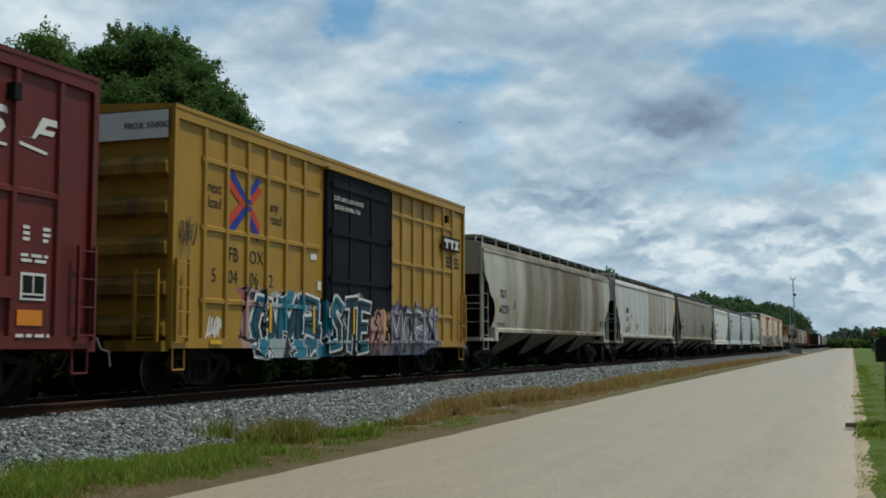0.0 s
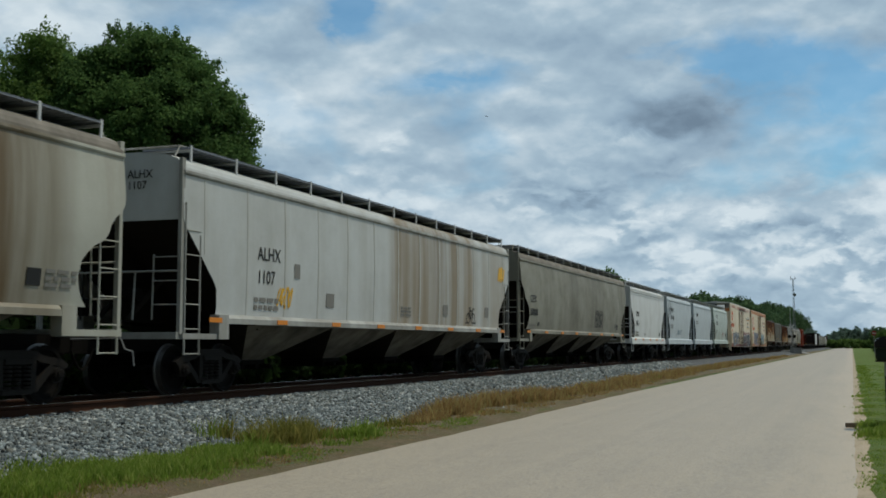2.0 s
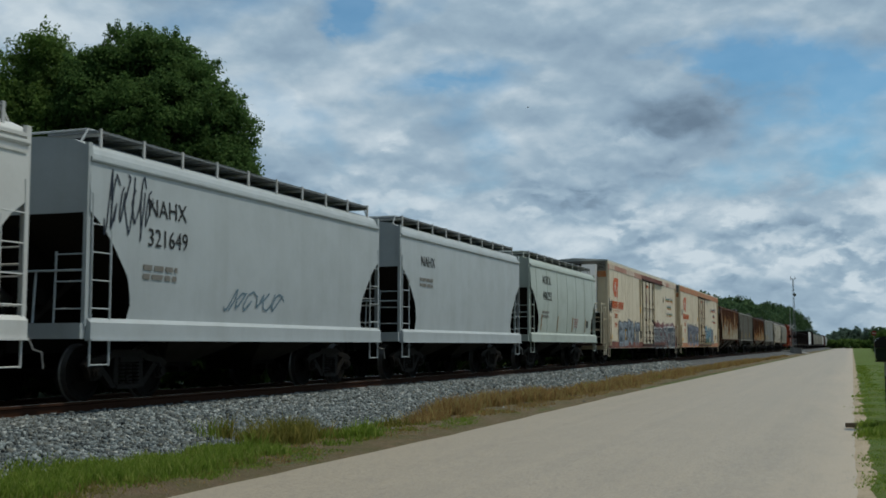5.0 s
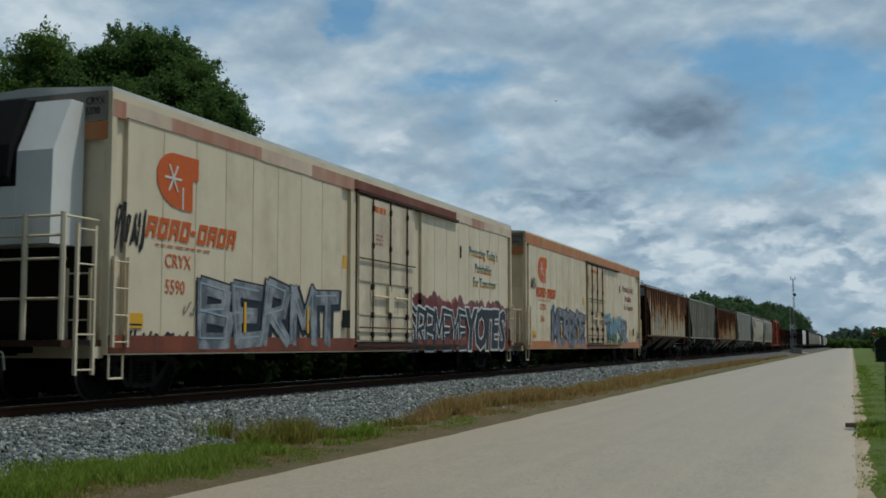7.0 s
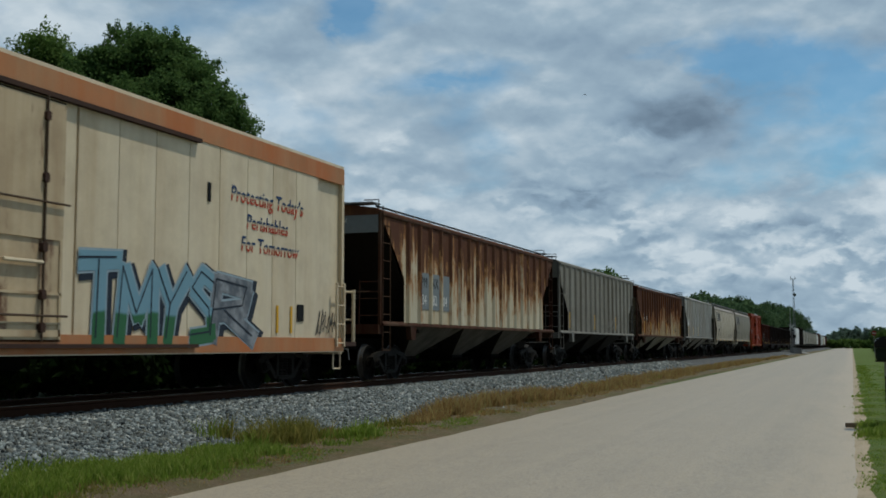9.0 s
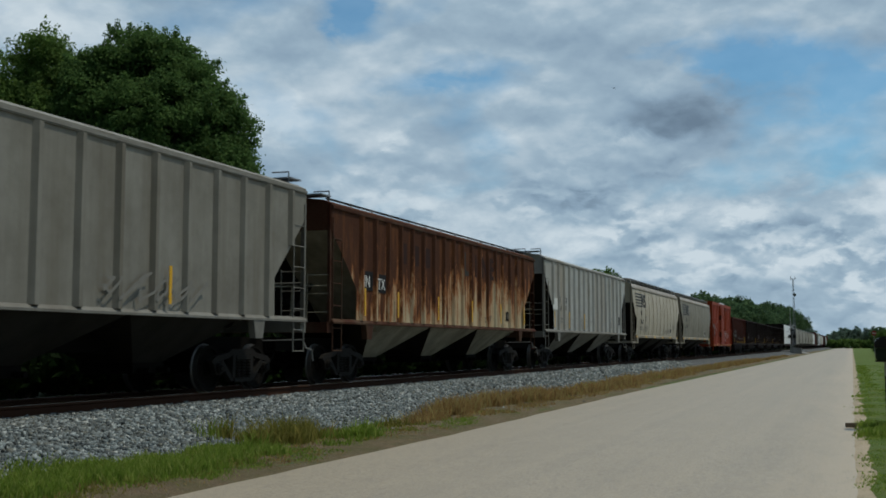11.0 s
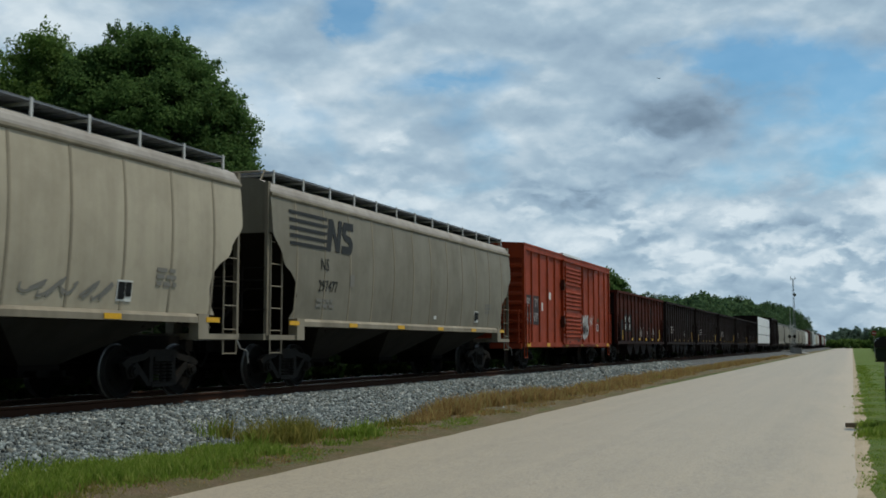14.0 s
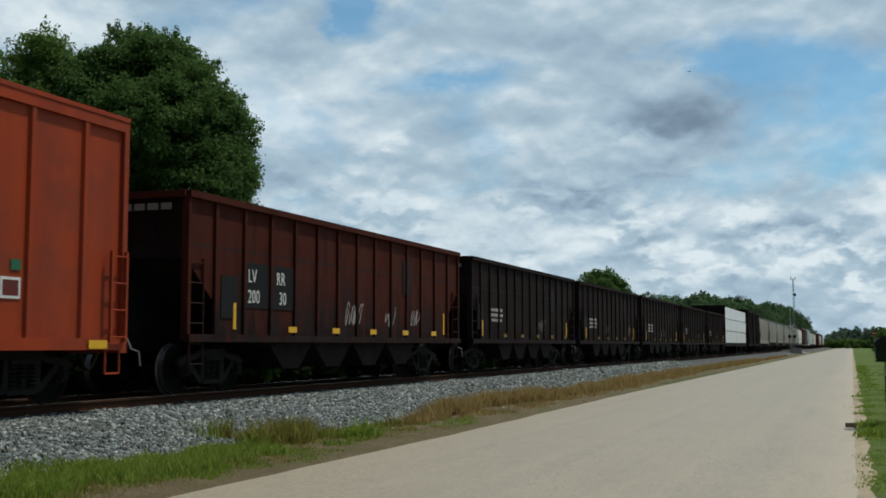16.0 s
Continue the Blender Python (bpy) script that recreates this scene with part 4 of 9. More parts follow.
        prism(bm, [(c - w, low - 0.05), (c + w, low - 0.05), (c + 0.35, 0.42), (c - 0.35, 0.42)], "x", -1.42, 1.42)
        part("hopper_bay", bm, P_COAL2, car)
    underframe(car, half + 0.35, half - 1.7)
    return car, half, low, top


# ---- ground, road, track bed ----
def soil_material():
    m, nt, b = base_mat("grassy_soil", 0.95)
    v = coords(nt, (1, 1, 1), False)
    g = mix(nt, ramp(nt, noise_tex(nt, v, 0.35, 6, 0.6), [(0.38, 0.0), (0.62, 1.0)]), (0.060, 0.105, 0.022), (0.16, 0.14, 0.05))
    g = mix(nt, ramp(nt, noise_tex(nt, v, 14, 5, 0.7), [(0.35, 0.0), (0.75, 0.8)]), g, (0.035, 0.055, 0.015))
    link(nt, g, b.inputs["Base Color"])
    bump(nt, b, noise_tex(nt, v, 22, 4, 0.7), 0.7, 0.05)
    return m


def lawn_material():
    m, nt, b = base_mat("lawn", 0.95)
    v = coords(nt, (1, 1, 1), False)
    g = mix(nt, ramp(nt, noise_tex(nt, v, 0.6, 6, 0.6), [(0.40, 0.0), (0.68, 1.0)]), (0.085, 0.135, 0.020), (0.120, 0.140, 0.034))
    g = mix(nt, ramp(nt, noise_tex(nt, v, 24, 4, 0.7), [(0.35, 0.0), (0.75, 0.7)]), g, (0.050, 0.085, 0.014))
    link(nt, g, b.inputs["Base Color"])
    bump(nt, b, noise_tex(nt, v, 30, 4, 0.7), 0.8, 0.05)
    return m


def road_material():
    m, nt, b = base_mat("worn_pale_asphalt", 0.5, 0.0, 0.5)
    v = coords(nt, (1, 1, 1), False)
    long_ = coords(nt, (1.1, 0.015, 1), False)
    c = mix(nt, ramp(nt, noise_tex(nt, long_, 1.6, 5, 0.6), [(0.35, 0.0), (0.70, 1.0)]), (0.396, 0.327, 0.235), (0.324, 0.271, 0.198))
    c = mix(nt, ramp(nt, noise_tex(nt, v, 0.5, 6, 0.6), [(0.45, 0.0), (0.75, 0.6)]), c, (0.410, 0.339, 0.244))
    c = mix(nt, ramp(nt, noise_tex(nt, v, 26, 6, 0.8), [(0.43, 0.0), (0.68, 0.85)]), c, (0.115, 0.105, 0.088))
    c = mix(nt, ramp(nt, noise_tex(nt, v, 55, 3, 0.6), [(0.58, 0.0), (0.72, 0.6)]), c, (0.48, 0.455, 0.40))
    sp = node(nt, "ShaderNodeSeparateXYZ")
    link(nt, v, sp.inputs[0])
    drift = math_node(nt, "ADD", sp.outputs[0], math_node(nt, "MULTIPLY", noise_tex(nt, coords(nt, (0.6, 0.12, 1), False), 1.0, 5, 0.6), 2.4))
    c = mix(nt, ramp(nt, drift, [(0.0, 0.0), (1.0, 0.45)]), c, (0.452, 0.368, 0.262))
    crack = noise_tex(nt, coords(nt, (0.5, 0.22, 1), False), 1.6, 6, 0.7)
    c = mix(nt, ramp(nt, crack, [(0.494, 0.0), (0.499, 0.45), (0.501, 0.45), (0.506, 0.0)]), c, (0.13, 0.115, 0.095))
    link(nt, c, b.inputs["Base Color"])
    bump(nt, b, noise_tex(nt, v, 90, 3, 0.6), 0.5, 0.012)
    return m


def stone_material():
    m, nt, b = base_mat("granite_ballast", 0.85)
    geo = node(nt, "ShaderNodeNewGeometry")
    c = ramp(nt, geo.outputs["Random Per Island"], [(0.0, (0.036, 0.046, 0.050)), (0.30, (0.095, 0.115, 0.120)), (0.44, (0.150, 0.150, 0.125)), (0.50, (0.115, 0.140, 0.148)), (0.74, (0.195, 0.228, 0.232)), (0.92, (0.32, 0.355, 0.355)), (1.0, (0.46, 0.47, 0.44))])
    v = coords(nt, (1, 1, 1), False)
    c = mix(nt, ramp(nt, noise_tex(nt, v, 40, 3, 0.6), [(0.4, 0.0), (0.8, 0.6)]), c, (0.12, 0.12, 0.12))
    c = mix(nt, ramp(nt, noise_tex(nt, v, 0.5, 4, 0.6), [(0.50, 0.0), (0.85, 0.4)]), c, (0.14, 0.13, 0.11))
    link(nt, c, b.inputs["Base Color"])
    return m


def bed_material():
    m, nt, b = base_mat("ballast_bed", 0.95)
    v = coords(nt, (1, 1, 1), False)
    n = node(nt, "ShaderNodeTexVoronoi")
    n.inputs["Scale"].default_value = 16.0
    link(nt, v, n.inputs["Vector"])
    sepc = node(nt, "ShaderNodeSeparateColor")
    link(nt, n.outputs["Color"], sepc.inputs[0])
    c = ramp(nt, sepc.outputs[0], [(0.0, (0.05, 0.055, 0.062)), (0.5, (0.11, 0.118, 0.122)), (1.0, (0.21, 0.217, 0.215))])
    c = mix(nt, ramp(nt, n.outputs["Distance"], [(0.3, 0.0), (0.75, 0.8)]), c, (0.05, 0.05, 0.05))
    # between the rails: fouled stone and the train's shade painted as one dark band
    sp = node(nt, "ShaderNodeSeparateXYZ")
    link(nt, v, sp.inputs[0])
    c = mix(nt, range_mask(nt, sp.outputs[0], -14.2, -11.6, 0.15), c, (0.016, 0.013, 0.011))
    link(nt, c, b.inputs["Base Color"])
    bump(nt, b, n.outputs["Distance"], 0.8, -0.05)
    return m


M_MEADOW = plain("dull_green_meadow", (0.085, 0.125, 0.028), 0.95, 0.0, 3, 0.4, 0.1)
M_SOIL, M_LAWN, M_ROAD, M_STONE, M_BED = soil_material(), lawn_material(), road_material(), stone_material(), bed_material()


EDGE_STEPS = [-20, -10, 0] + [4 + 0.11 * k for k in range(420)] + [50.5 + 0.6 * k for k in range(100)] + [115 + 10 * k for k in range(50)]


def build_ground():
    bm = bmesh.new()
    xs = [-2500, -900, -300, -120, -60, -40, -30, -22, -18.0, -16.2, -8.9, -8.2, -6.9, -6.5, -0.2, 0.2, 1.0, 3, 8, 20, 60, 300, 2500]
    ys = [-300, -60, -20, 0, 6, 10, 14, 18, 22, 26, 30, 35, 40, 50, 60, 80, 110, 150, 220, 320, 500, 800, 1400, 3500]

    def h(x, y):
        if x < -60:
            return 0.1
        if -6.5 <= x <= -0.2 or -16.2 < x < -8.2:
            return -0.09
        return (-0.05 if x > -0.2 else 0.02) + 0.03 * noise.noise(Vector((x * 0.4, y * 0.15, 0)))
    g = [[bm.verts.new((x, y, h(x, y))) for x in xs] for y in ys]
    for a, b in zip(g, g[1:]):
        for i in range(len(xs) - 1):
            bm.faces.new((a[i], a[i + 1], b[i + 1], b[i]))
    ob = part("ground", bm, M_SOIL, None)
    tagged(ob, "grassy soil ground reaching to the horizon", "ground", kind="structure")
    bm = bmesh.new()
    n = 90
    rows = []
    for k in range(n + 1):
        y = -40 + 940 * (k / n) ** 1.7
        w = noise.noise(Vector((0, y * 0.35, 3.0))) * 0.10
        e = noise.noise(Vector((7, y * 0.45, 1.0))) * 0.12
        w -= 1.0 * max(0.0, min(1.0, (y - 20) / 60))
        rows.append([bm.verts.new(p) for p in ((ROAD_W + w - 0.12, y, -0.06), (ROAD_W + w, y, 0.0), (ROAD_W / 2, y, 0.05), (ROAD_E + e, y, 0.0), (ROAD_E + e + 0.12, y, -0.06))])
    for a, b in zip(rows, rows[1:]):
        for i in range(4):
            bm.faces.new((a[i], a[i + 1], b[i + 1], b[i]))
    ob = part("road", bm, M_ROAD, None)
    tagged(ob, "pale sun-bleached asphalt road with crumbling edges beside the track", "road", kind="structure")
    # lawn strips
    for name, x0, x1, z in (("lawn_east", 0.21, 40.0, 0.03), ("lawn_west", -60.0, -16.6, 0.06)):
        bm = bmesh.new()
        rows = []
        for y in EDGE_STEPS:
            a = x0 + (noise.noise(Vector((x0, y * 0.5, 0))) * 0.09 + noise.noise(Vector((x0, y * 1.4, 4))) * 0.05 if name == "lawn_east" else 0)
            rows.append([bm.verts.new((a, y, z - 0.017)), bm.verts.new((a + 0.3, y, z)), bm.verts.new((x1, y, z))])
        for a, b in zip(rows, rows[1:]):
            for i in range(2):
                bm.faces.new((a[i], a[i + 1], b[i + 1], b[i]))
        tagged(part(name, bm, M_LAWN if x0 > 0 else M_MEADOW, None), "mown green lawn beside the road" if x0 > 0 else "sunlit green grass beyond the track", "lawn", kind="structure")


BANK = [(-17.0, 0.0), (-15.6, 0.44), (-14.3, 0.46), (-10.75, 0.46), (-10.2, 0.38), (-8.9, 0.04), (-8.4, -0.05)]


def build_track():
    bm = bmesh.new()
    ys = [-30, 0, 10, 20, 30, 45, 60, 90, 130, 200, 300, 500, 900]
    rows = [[bm.verts.new((x, y, z - 0.03)) for x, z in BANK] for y in ys]
    for a, b in zip(rows, rows[1:]):
        for i in range(len(BANK) - 1):
            bm.faces.new((a[i], a[i + 1], b[i + 1], b[i]))
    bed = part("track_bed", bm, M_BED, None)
    tagged(bed, "grey crushed-stone ballast bank under the railway track", "track bed", kind="structure")
    tr = thing("railway_track", "railway track with rusty brown rails on dark wooden ties", "railway track", loc=(TRACK_X, 0, 0), kind="structure")
    prof = [(-0.075, 0.0), (0.075, 0.0), (0.07, 0.018), (0.012, 0.035), (0.012, 0.13), (0.036, 0.145), (0.036, 0.175), (0.028, 0.182), (-0.028, 0.182), (-0.036, 0.175), (-0.036, 0.145), (-0.012, 0.13), (-0.012, 0.035), (-0.07, 0.018)]
    for s in (1, -1):
        bm = bmesh.new()
        prism(bm, [(s * 0.754 + x, RAIL_Z - 0.185 + z) for x, z in prof], "y", -30, 900)
        part("rail", bm, M_RAIL, tr)
        bm = bmesh.new()
        box(bm, s * 0.754 - 0.022, s * 0.754 + 0.022, -30, 900, RAIL_Z - 0.004, RAIL_Z)
        part("rail_head", bm, M_RAILTOP, tr, "polished running surface")
    bm = bmesh.new()
    box(bm, -1.30, 1.30, -0.115, 0.115, -0.18, 0.0)
    me = mesh_of("tie", bm, M_TIE)
    bm = bmesh.new()
    box(bm, -0.14, 0.14, -0.09, 0.09, 0.0, 0.015)
    for x in (-0.1, 0.1):
        for y in (-0.05, 0.05):
            box(bm, x - 0.012, x + 0.012, y - 0.012, y + 0.012, 0.015, 0.04)
    pl = mesh_of("tie_plate", bm, M_RAIL)
    for k in range(150):
        y = 2 + 0.53 * k
        t = shared("tie", me, tr, (random.uniform(-0.05, 0.05), y, RAIL_Z - 0.20), random.uniform(-0.02, 0.02))
        if k < 70:
            shared("tie_plate", pl, t, (0.754, 0, 0.0))
    return bed


def soup_np(name, verts, faces, mat):
    """A mesh from numpy arrays of points and of triangles or quads."""
    me = bpy.data.meshes.new(name)
    n, k = len(faces), faces.shape[1]
    me.vertices.add(len(verts))
    me.vertices.foreach_set("co", verts.astype(np.float32).ravel())
    me.loops.add(n * k)
    me.loops.foreach_set("vertex_index", faces.astype(np.int32).ravel())
    me.polygons.add(n)
    me.polygons.foreach_set("loop_start", np.arange(n, dtype=np.int32) * k)
    me.polygons.foreach_set("loop_total", np.full(n, k, dtype=np.int32))
    me.update(calc_edges=True)
    me.materials.append(mat)
    return me


def build_stones():
    rng = np.random.default_rng(4)
    block = np.array([(-1, -1, -1), (1, -1, -1), (1, 1, -1), (-1, 1, -1), (-0.8, -0.9, 1), (0.9, -0.8, 1), (0.8, 0.9, 1), (-0.9, 0.8, 1)]) * 0.62
    tri = np.array([(0, 2, 1), (0, 3, 2), (4, 5, 6), (4, 6, 7), (0, 1, 5), (0, 5, 4), (1, 2, 6), (1, 6, 5), (2, 3, 7), (2, 7, 6), (3, 0, 4), (3, 4, 7)])
    pts = []
    for y0, y1, n, size in ((7, 16, 30000, 0.033), (16, 28, 30000, 0.035), (28, 46, 19000, 0.042), (46, 75, 9000, 0.064)):
        x = rng.uniform(-11.65, -8.35, n)
        x = np.where(rng.random(n) < 0.13, -8.6 + 0.75 * np.abs(rng.normal(0, 0.55, n)), x)
        y = rng.uniform(y0, y1, n)
        pts.append(np.stack([x, y, size * rng.uniform(0.6, 1.5, n)], 1))
    p = np.concatenate(pts)
    bx, bz = np.array([b[0] for b in BANK]), np.array([b[1] for b in BANK])
    z = np.interp(p[:, 0], bx, bz)
    z = np.where(p[:, 0] > -8.4, 0.0, z)
    n = len(p)
    sc = p[:, 2, None] * rng.uniform(0.5, 1.3, (n, 3)) * np.array([1.12, 1.12, 0.78])
    v = block[None] * (1 + rng.normal(0, 0.30, (n, 8, 3))) * sc[:, None]
    a, b = rng.uniform(0, 2 * np.pi, n), rng.normal(0, 0.42, n)
    ca, sa, cb, sb = np.cos(a)[:, None], np.sin(a)[:, None], np.cos(b)[:, None], np.sin(b)[:, None]
    y1 = v[..., 1] * cb - v[..., 2] * sb
    z1 = v[..., 1] * sb + v[..., 2] * cb
    x2, y2 = v[..., 0] * ca - y1 * sa, v[..., 0] * sa + y1 * ca
    w = np.stack([x2 + p[:, 0, None], y2 + p[:, 1, None], z1 + (z + rng.uniform(-0.02, 0.022, n))[:, None]], -1).reshape(-1, 3)
    f = (tri[None] + 8 * np.arange(n)[:, None, None]).reshape(-1, 3)
    ob = new("ballast_stones", soup_np("ballast_stones", w, f, M_STONE))
    tagged(ob, "loose grey crushed granite stones on the track bank", "gravel", kind="stuff")


def dirt_material():
    m, nt, b = base_mat("verge_dirt", 0.95)
    v = coords(nt, (1, 1, 1), False)
    c = mix(nt, ramp(nt, noise_tex(nt, v, 1.2, 6, 0.65), [(0.38, 0.0), (0.62, 1.0)]), (0.165, 0.120, 0.070), (0.105, 0.098, 0.038))
    c = mix(nt, ramp(nt, noise_tex(nt, v, 9, 6, 0.75), [(0.44, 0.0), (0.68, 0.8)]), c, (0.072, 0.052, 0.031))
    c = mix(nt, ramp(nt, noise_tex(nt, v, 60, 2, 0.5), [(0.62, 0.0), (0.70, 0.8)]), c, (0.30, 0.28, 0.25))
    link(nt, c, b.inputs["Base Color"])
    bump(nt, b, noise_tex(nt, v, 30, 5, 0.7), 0.9, 0.05)
    return m


def build_verge():
    bm = bmesh.new()
    rows = []
    for k in range(160):
        y = -10 + 340 * (k / 159) ** 1.6
        rows.append([bm.verts.new((x, y, z + 0.025 * noise.noise(Vector((x * 2.1, y * 1.3, 5))))) for x, z in ((-9.0, 0.02), (-8.6, 0.05), (-8.1, 0.055), (-7.6, 0.05), (-7.1, 0.03), (-6.7 - max(0.0, min(1.0, (y - 20) / 60)), 0.015), (-6.3 - max(0.0, min(1.0, (y - 20) / 60)), -0.04))])
    for a, b in zip(rows, rows[1:]):
        for i in range(6):
            bm.faces.new((a[i], a[i + 1], b[i + 1], b[i]))
    tagged(part("verge", bm, dirt_material(), None), "brown dirt verge with moss and pebbles between ballast and road", "verge", kind="structure")


def shoulder_material():
    m, nt, b = base_mat("sandy_shoulder", 0.95)
    v = coords(nt, (1, 1, 1), False)
    c = mix(nt, ramp(nt, noise_tex(nt, v, 1.7, 6, 0.7), [(0.40, 0.0), (0.60, 1.0)]), (0.385, 0.315, 0.225), (0.325, 0.268, 0.190))
    c = mix(nt, ramp(nt, noise_tex(nt, v, 3.1, 6, 0.75), [(0.54, 0.0), (0.66, 0.8)]), c, (0.085, 0.090, 0.035))
    c = mix(nt, ramp(nt, noise_tex(nt, v, 34, 4, 0.7), [(0.48, 0.0), (0.75, 0.6)]), c, (0.14, 0.12, 0.085))
    link(nt, c, b.inputs["Base Color"])
    bump(nt, b, noise_tex(nt, v, 30, 4, 0.7), 0.3, 0.02)
    return m


def build_shoulder():
    bm = bmesh.new()
    rows = []
    for y in EDGE_STEPS:
        e = ROAD_E + 0.06 + 0.10 * noise.noise(Vector((7, y * 0.45, 1.0))) + 0.03 * noise.noise(Vector((2, y * 1.2, 1.0)))
        rows.append([bm.verts.new(p) for p in ((e - 0.30, y, -0.012), (e, y, 0.008), (e + 0.3, y, 0.009), (1.15, y, 0.009))])
    for a, b in zip(rows, rows[1:]):
        for i in range(3):
            bm.faces.new((a[i], a[i + 1], b[i + 1], b[i]))
    tagged(part("shoulder", bm, shoulder_material(), None), "sandy road shoulder with sparse grass beside the lawn", "shoulder", kind="structure")


build_ground()
build_verge()
build_shoulder()
build_track()
build_stones()


# ---- plants ----
def leaf_material(name, a, b, c):
    m, nt, p = base_mat(name, 0.7, 0.0, 0.05)
    geo = node(nt, "ShaderNodeNewGeometry")
    col = ramp(nt, geo.outputs["Random Per Island"], [(0.0, a), (0.55, b), (1.0, c)])
    link(nt, col, p.inputs["Base Color"])
    tr = node(nt, "ShaderNodeBsdfTranslucent")
    link(nt, col, tr.inputs[0])
    mx = node(nt, "ShaderNodeMixShader")
    mx.inputs[0].default_value = 0.55
    link(nt, p.outputs[0], mx.inputs[1])
    link(nt, tr.outputs[0], mx.inputs[2])
    link(nt, mx.outputs[0], nt.nodes["Material Output"].inputs[0])
    return m


M_LEAF = leaf_material("oak_leaves", (0.076, 0.136, 0.042), (0.098, 0.172, 0.052), (0.128, 0.210, 0.066))
M_LEAF2 = leaf_material("light_green_leaves", (0.085, 0.145, 0.036), (0.125, 0.205, 0.052), (0.175, 0.265, 0.078))
M_LEAFFAR = leaf_material("distant_leaves", (0.050, 0.090, 0.044), (0.074, 0.125, 0.058), (0.105, 0.165, 0.074))
# leaves at the road's end: bluish haze is mixed into their colour
M_LEAFHAZE = leaf_material("haze_tinted_leaves", (0.105, 0.160, 0.125), (0.145, 0.210, 0.165), (0.19, 0.255, 0.19))
# undergrowth leaves: deep shade is put into the leaf colour
M_LEAFSHADE = leaf_material("shaded_dark_leaves", (0.008, 0.016, 0.005), (0.014, 0.027, 0.008), (0.024, 0.042, 0.012))
M_BARK = plain("grey_brown_bark", (0.10, 0.08, 0.06), 0.95, 0, 6)
M_GRASS = leaf_material("green_grass", (0.13, 0.20, 0.026), (0.20, 0.29, 0.042), (0.34, 0.38, 0.10))
M_DRYGRASS = leaf_material("dry_golden_grass", (0.22, 0.135, 0.055), (0.38, 0.255, 0.105), (0.38, 0.34, 0.13))


def leaf_cloud(rng, blobs, n, size, loose=False):
    """Leaf quads scattered through the outer shells of many clumps: points and faces."""
    w = np.array([b[3] ** 2 for b in blobs])
    pick = rng.choice(len(blobs), n, p=w / w.sum())
    sprig = 1 + 0.45 * (rng.random(n) < 0.10) * rng.random(n)
    bl = np.array(blobs)[pick]
    d = rng.normal(size=(n, 3))
    d /= np.linalg.norm(d, axis=1)[:, None]
    rad = bl[:, 3] * (rng.random(n) ** 0.55 * 1.35 if loose else np.clip(1.08 - np.abs(rng.normal(0, 0.28, n)), 0.1, 1.2)) * sprig
    c = bl[:, :3] + d * rad[:, None] * np.array([1, 1, 0.6 if loose else 0.8])
    face = d * 0.9 + np.array([0, 0, 0.35]) + rng.normal(size=(n, 3)) * 0.85
    u = np.cross(face, rng.normal(size=(n, 3)))
    u /= np.linalg.norm(u, axis=1)[:, None]
    v = np.cross(face, u)
    v /= np.linalg.norm(v, axis=1)[:, None]
    s = size * rng.uniform(0.6, 1.4, n)[:, None]
    q = np.stack([c - u * s, c - v * s * 0.55 + u * s * 0.1, c + u * s, c + v * s * 0.55 + u * s * 0.1], 1).reshape(-1, 3)
    return q, np.arange(4 * n).reshape(-1, 4)


def tree(label, loc, height, radius, seed, blobs=60, leaves=20000, size=0.16, mat=None, low=0.28, group="", name="tree", squash=1.0, clump=(0.08, 0.18)):
    rng = np.random.default_rng(seed)
    t = thing(name, label, "tree", group, loc)
    bm = bmesh.new()
    base = radius * 0.09
    fork = Vector((0, 0, height * low * 1.15))
    tube(bm, (0, 0, -0.2), fork * 0.5, base * 1.3, 9, base)
    tube(bm, fork * 0.5, fork, base, 9, base * 0.85)
    clumps = []
    cz, rz = height * (1 + low) / 2, height * (1 - low) / 2
    for k in range(blobs):
        d = rng.normal(size=3)
        d /= np.linalg.norm(d)
        r = rng.uniform(0.40, 0.95) ** 0.6 * rng.uniform(0.88, 1.05)
        if d[2] < -0.4:
            d[2] *= 0.5
        p = np.array([d[0] * radius * r, d[1] * radius * r * squash, cz + d[2] * rz * r])
        clumps.append((*p, radius * rng.uniform(*clump)))
    for k in range(0, blobs, max(1, blobs // 16)):
        p = Vector(clumps[k][:3])
        mid = fork.lerp(p, 0.5) + Vector((0, 0, 0.06 * height))
        tube(bm, fork, mid, base * 0.5, 6, base * 0.3)
        tube(bm, mid, p, base * 0.3, 6, base * 0.08)
    part("trunk", bm, M_BARK, t)
    q, f = leaf_cloud(rng, clumps, leaves, size)
    ob = new("crown", soup_np("crown", q, f, mat or M_LEAF))
    ob.parent = t
    return t


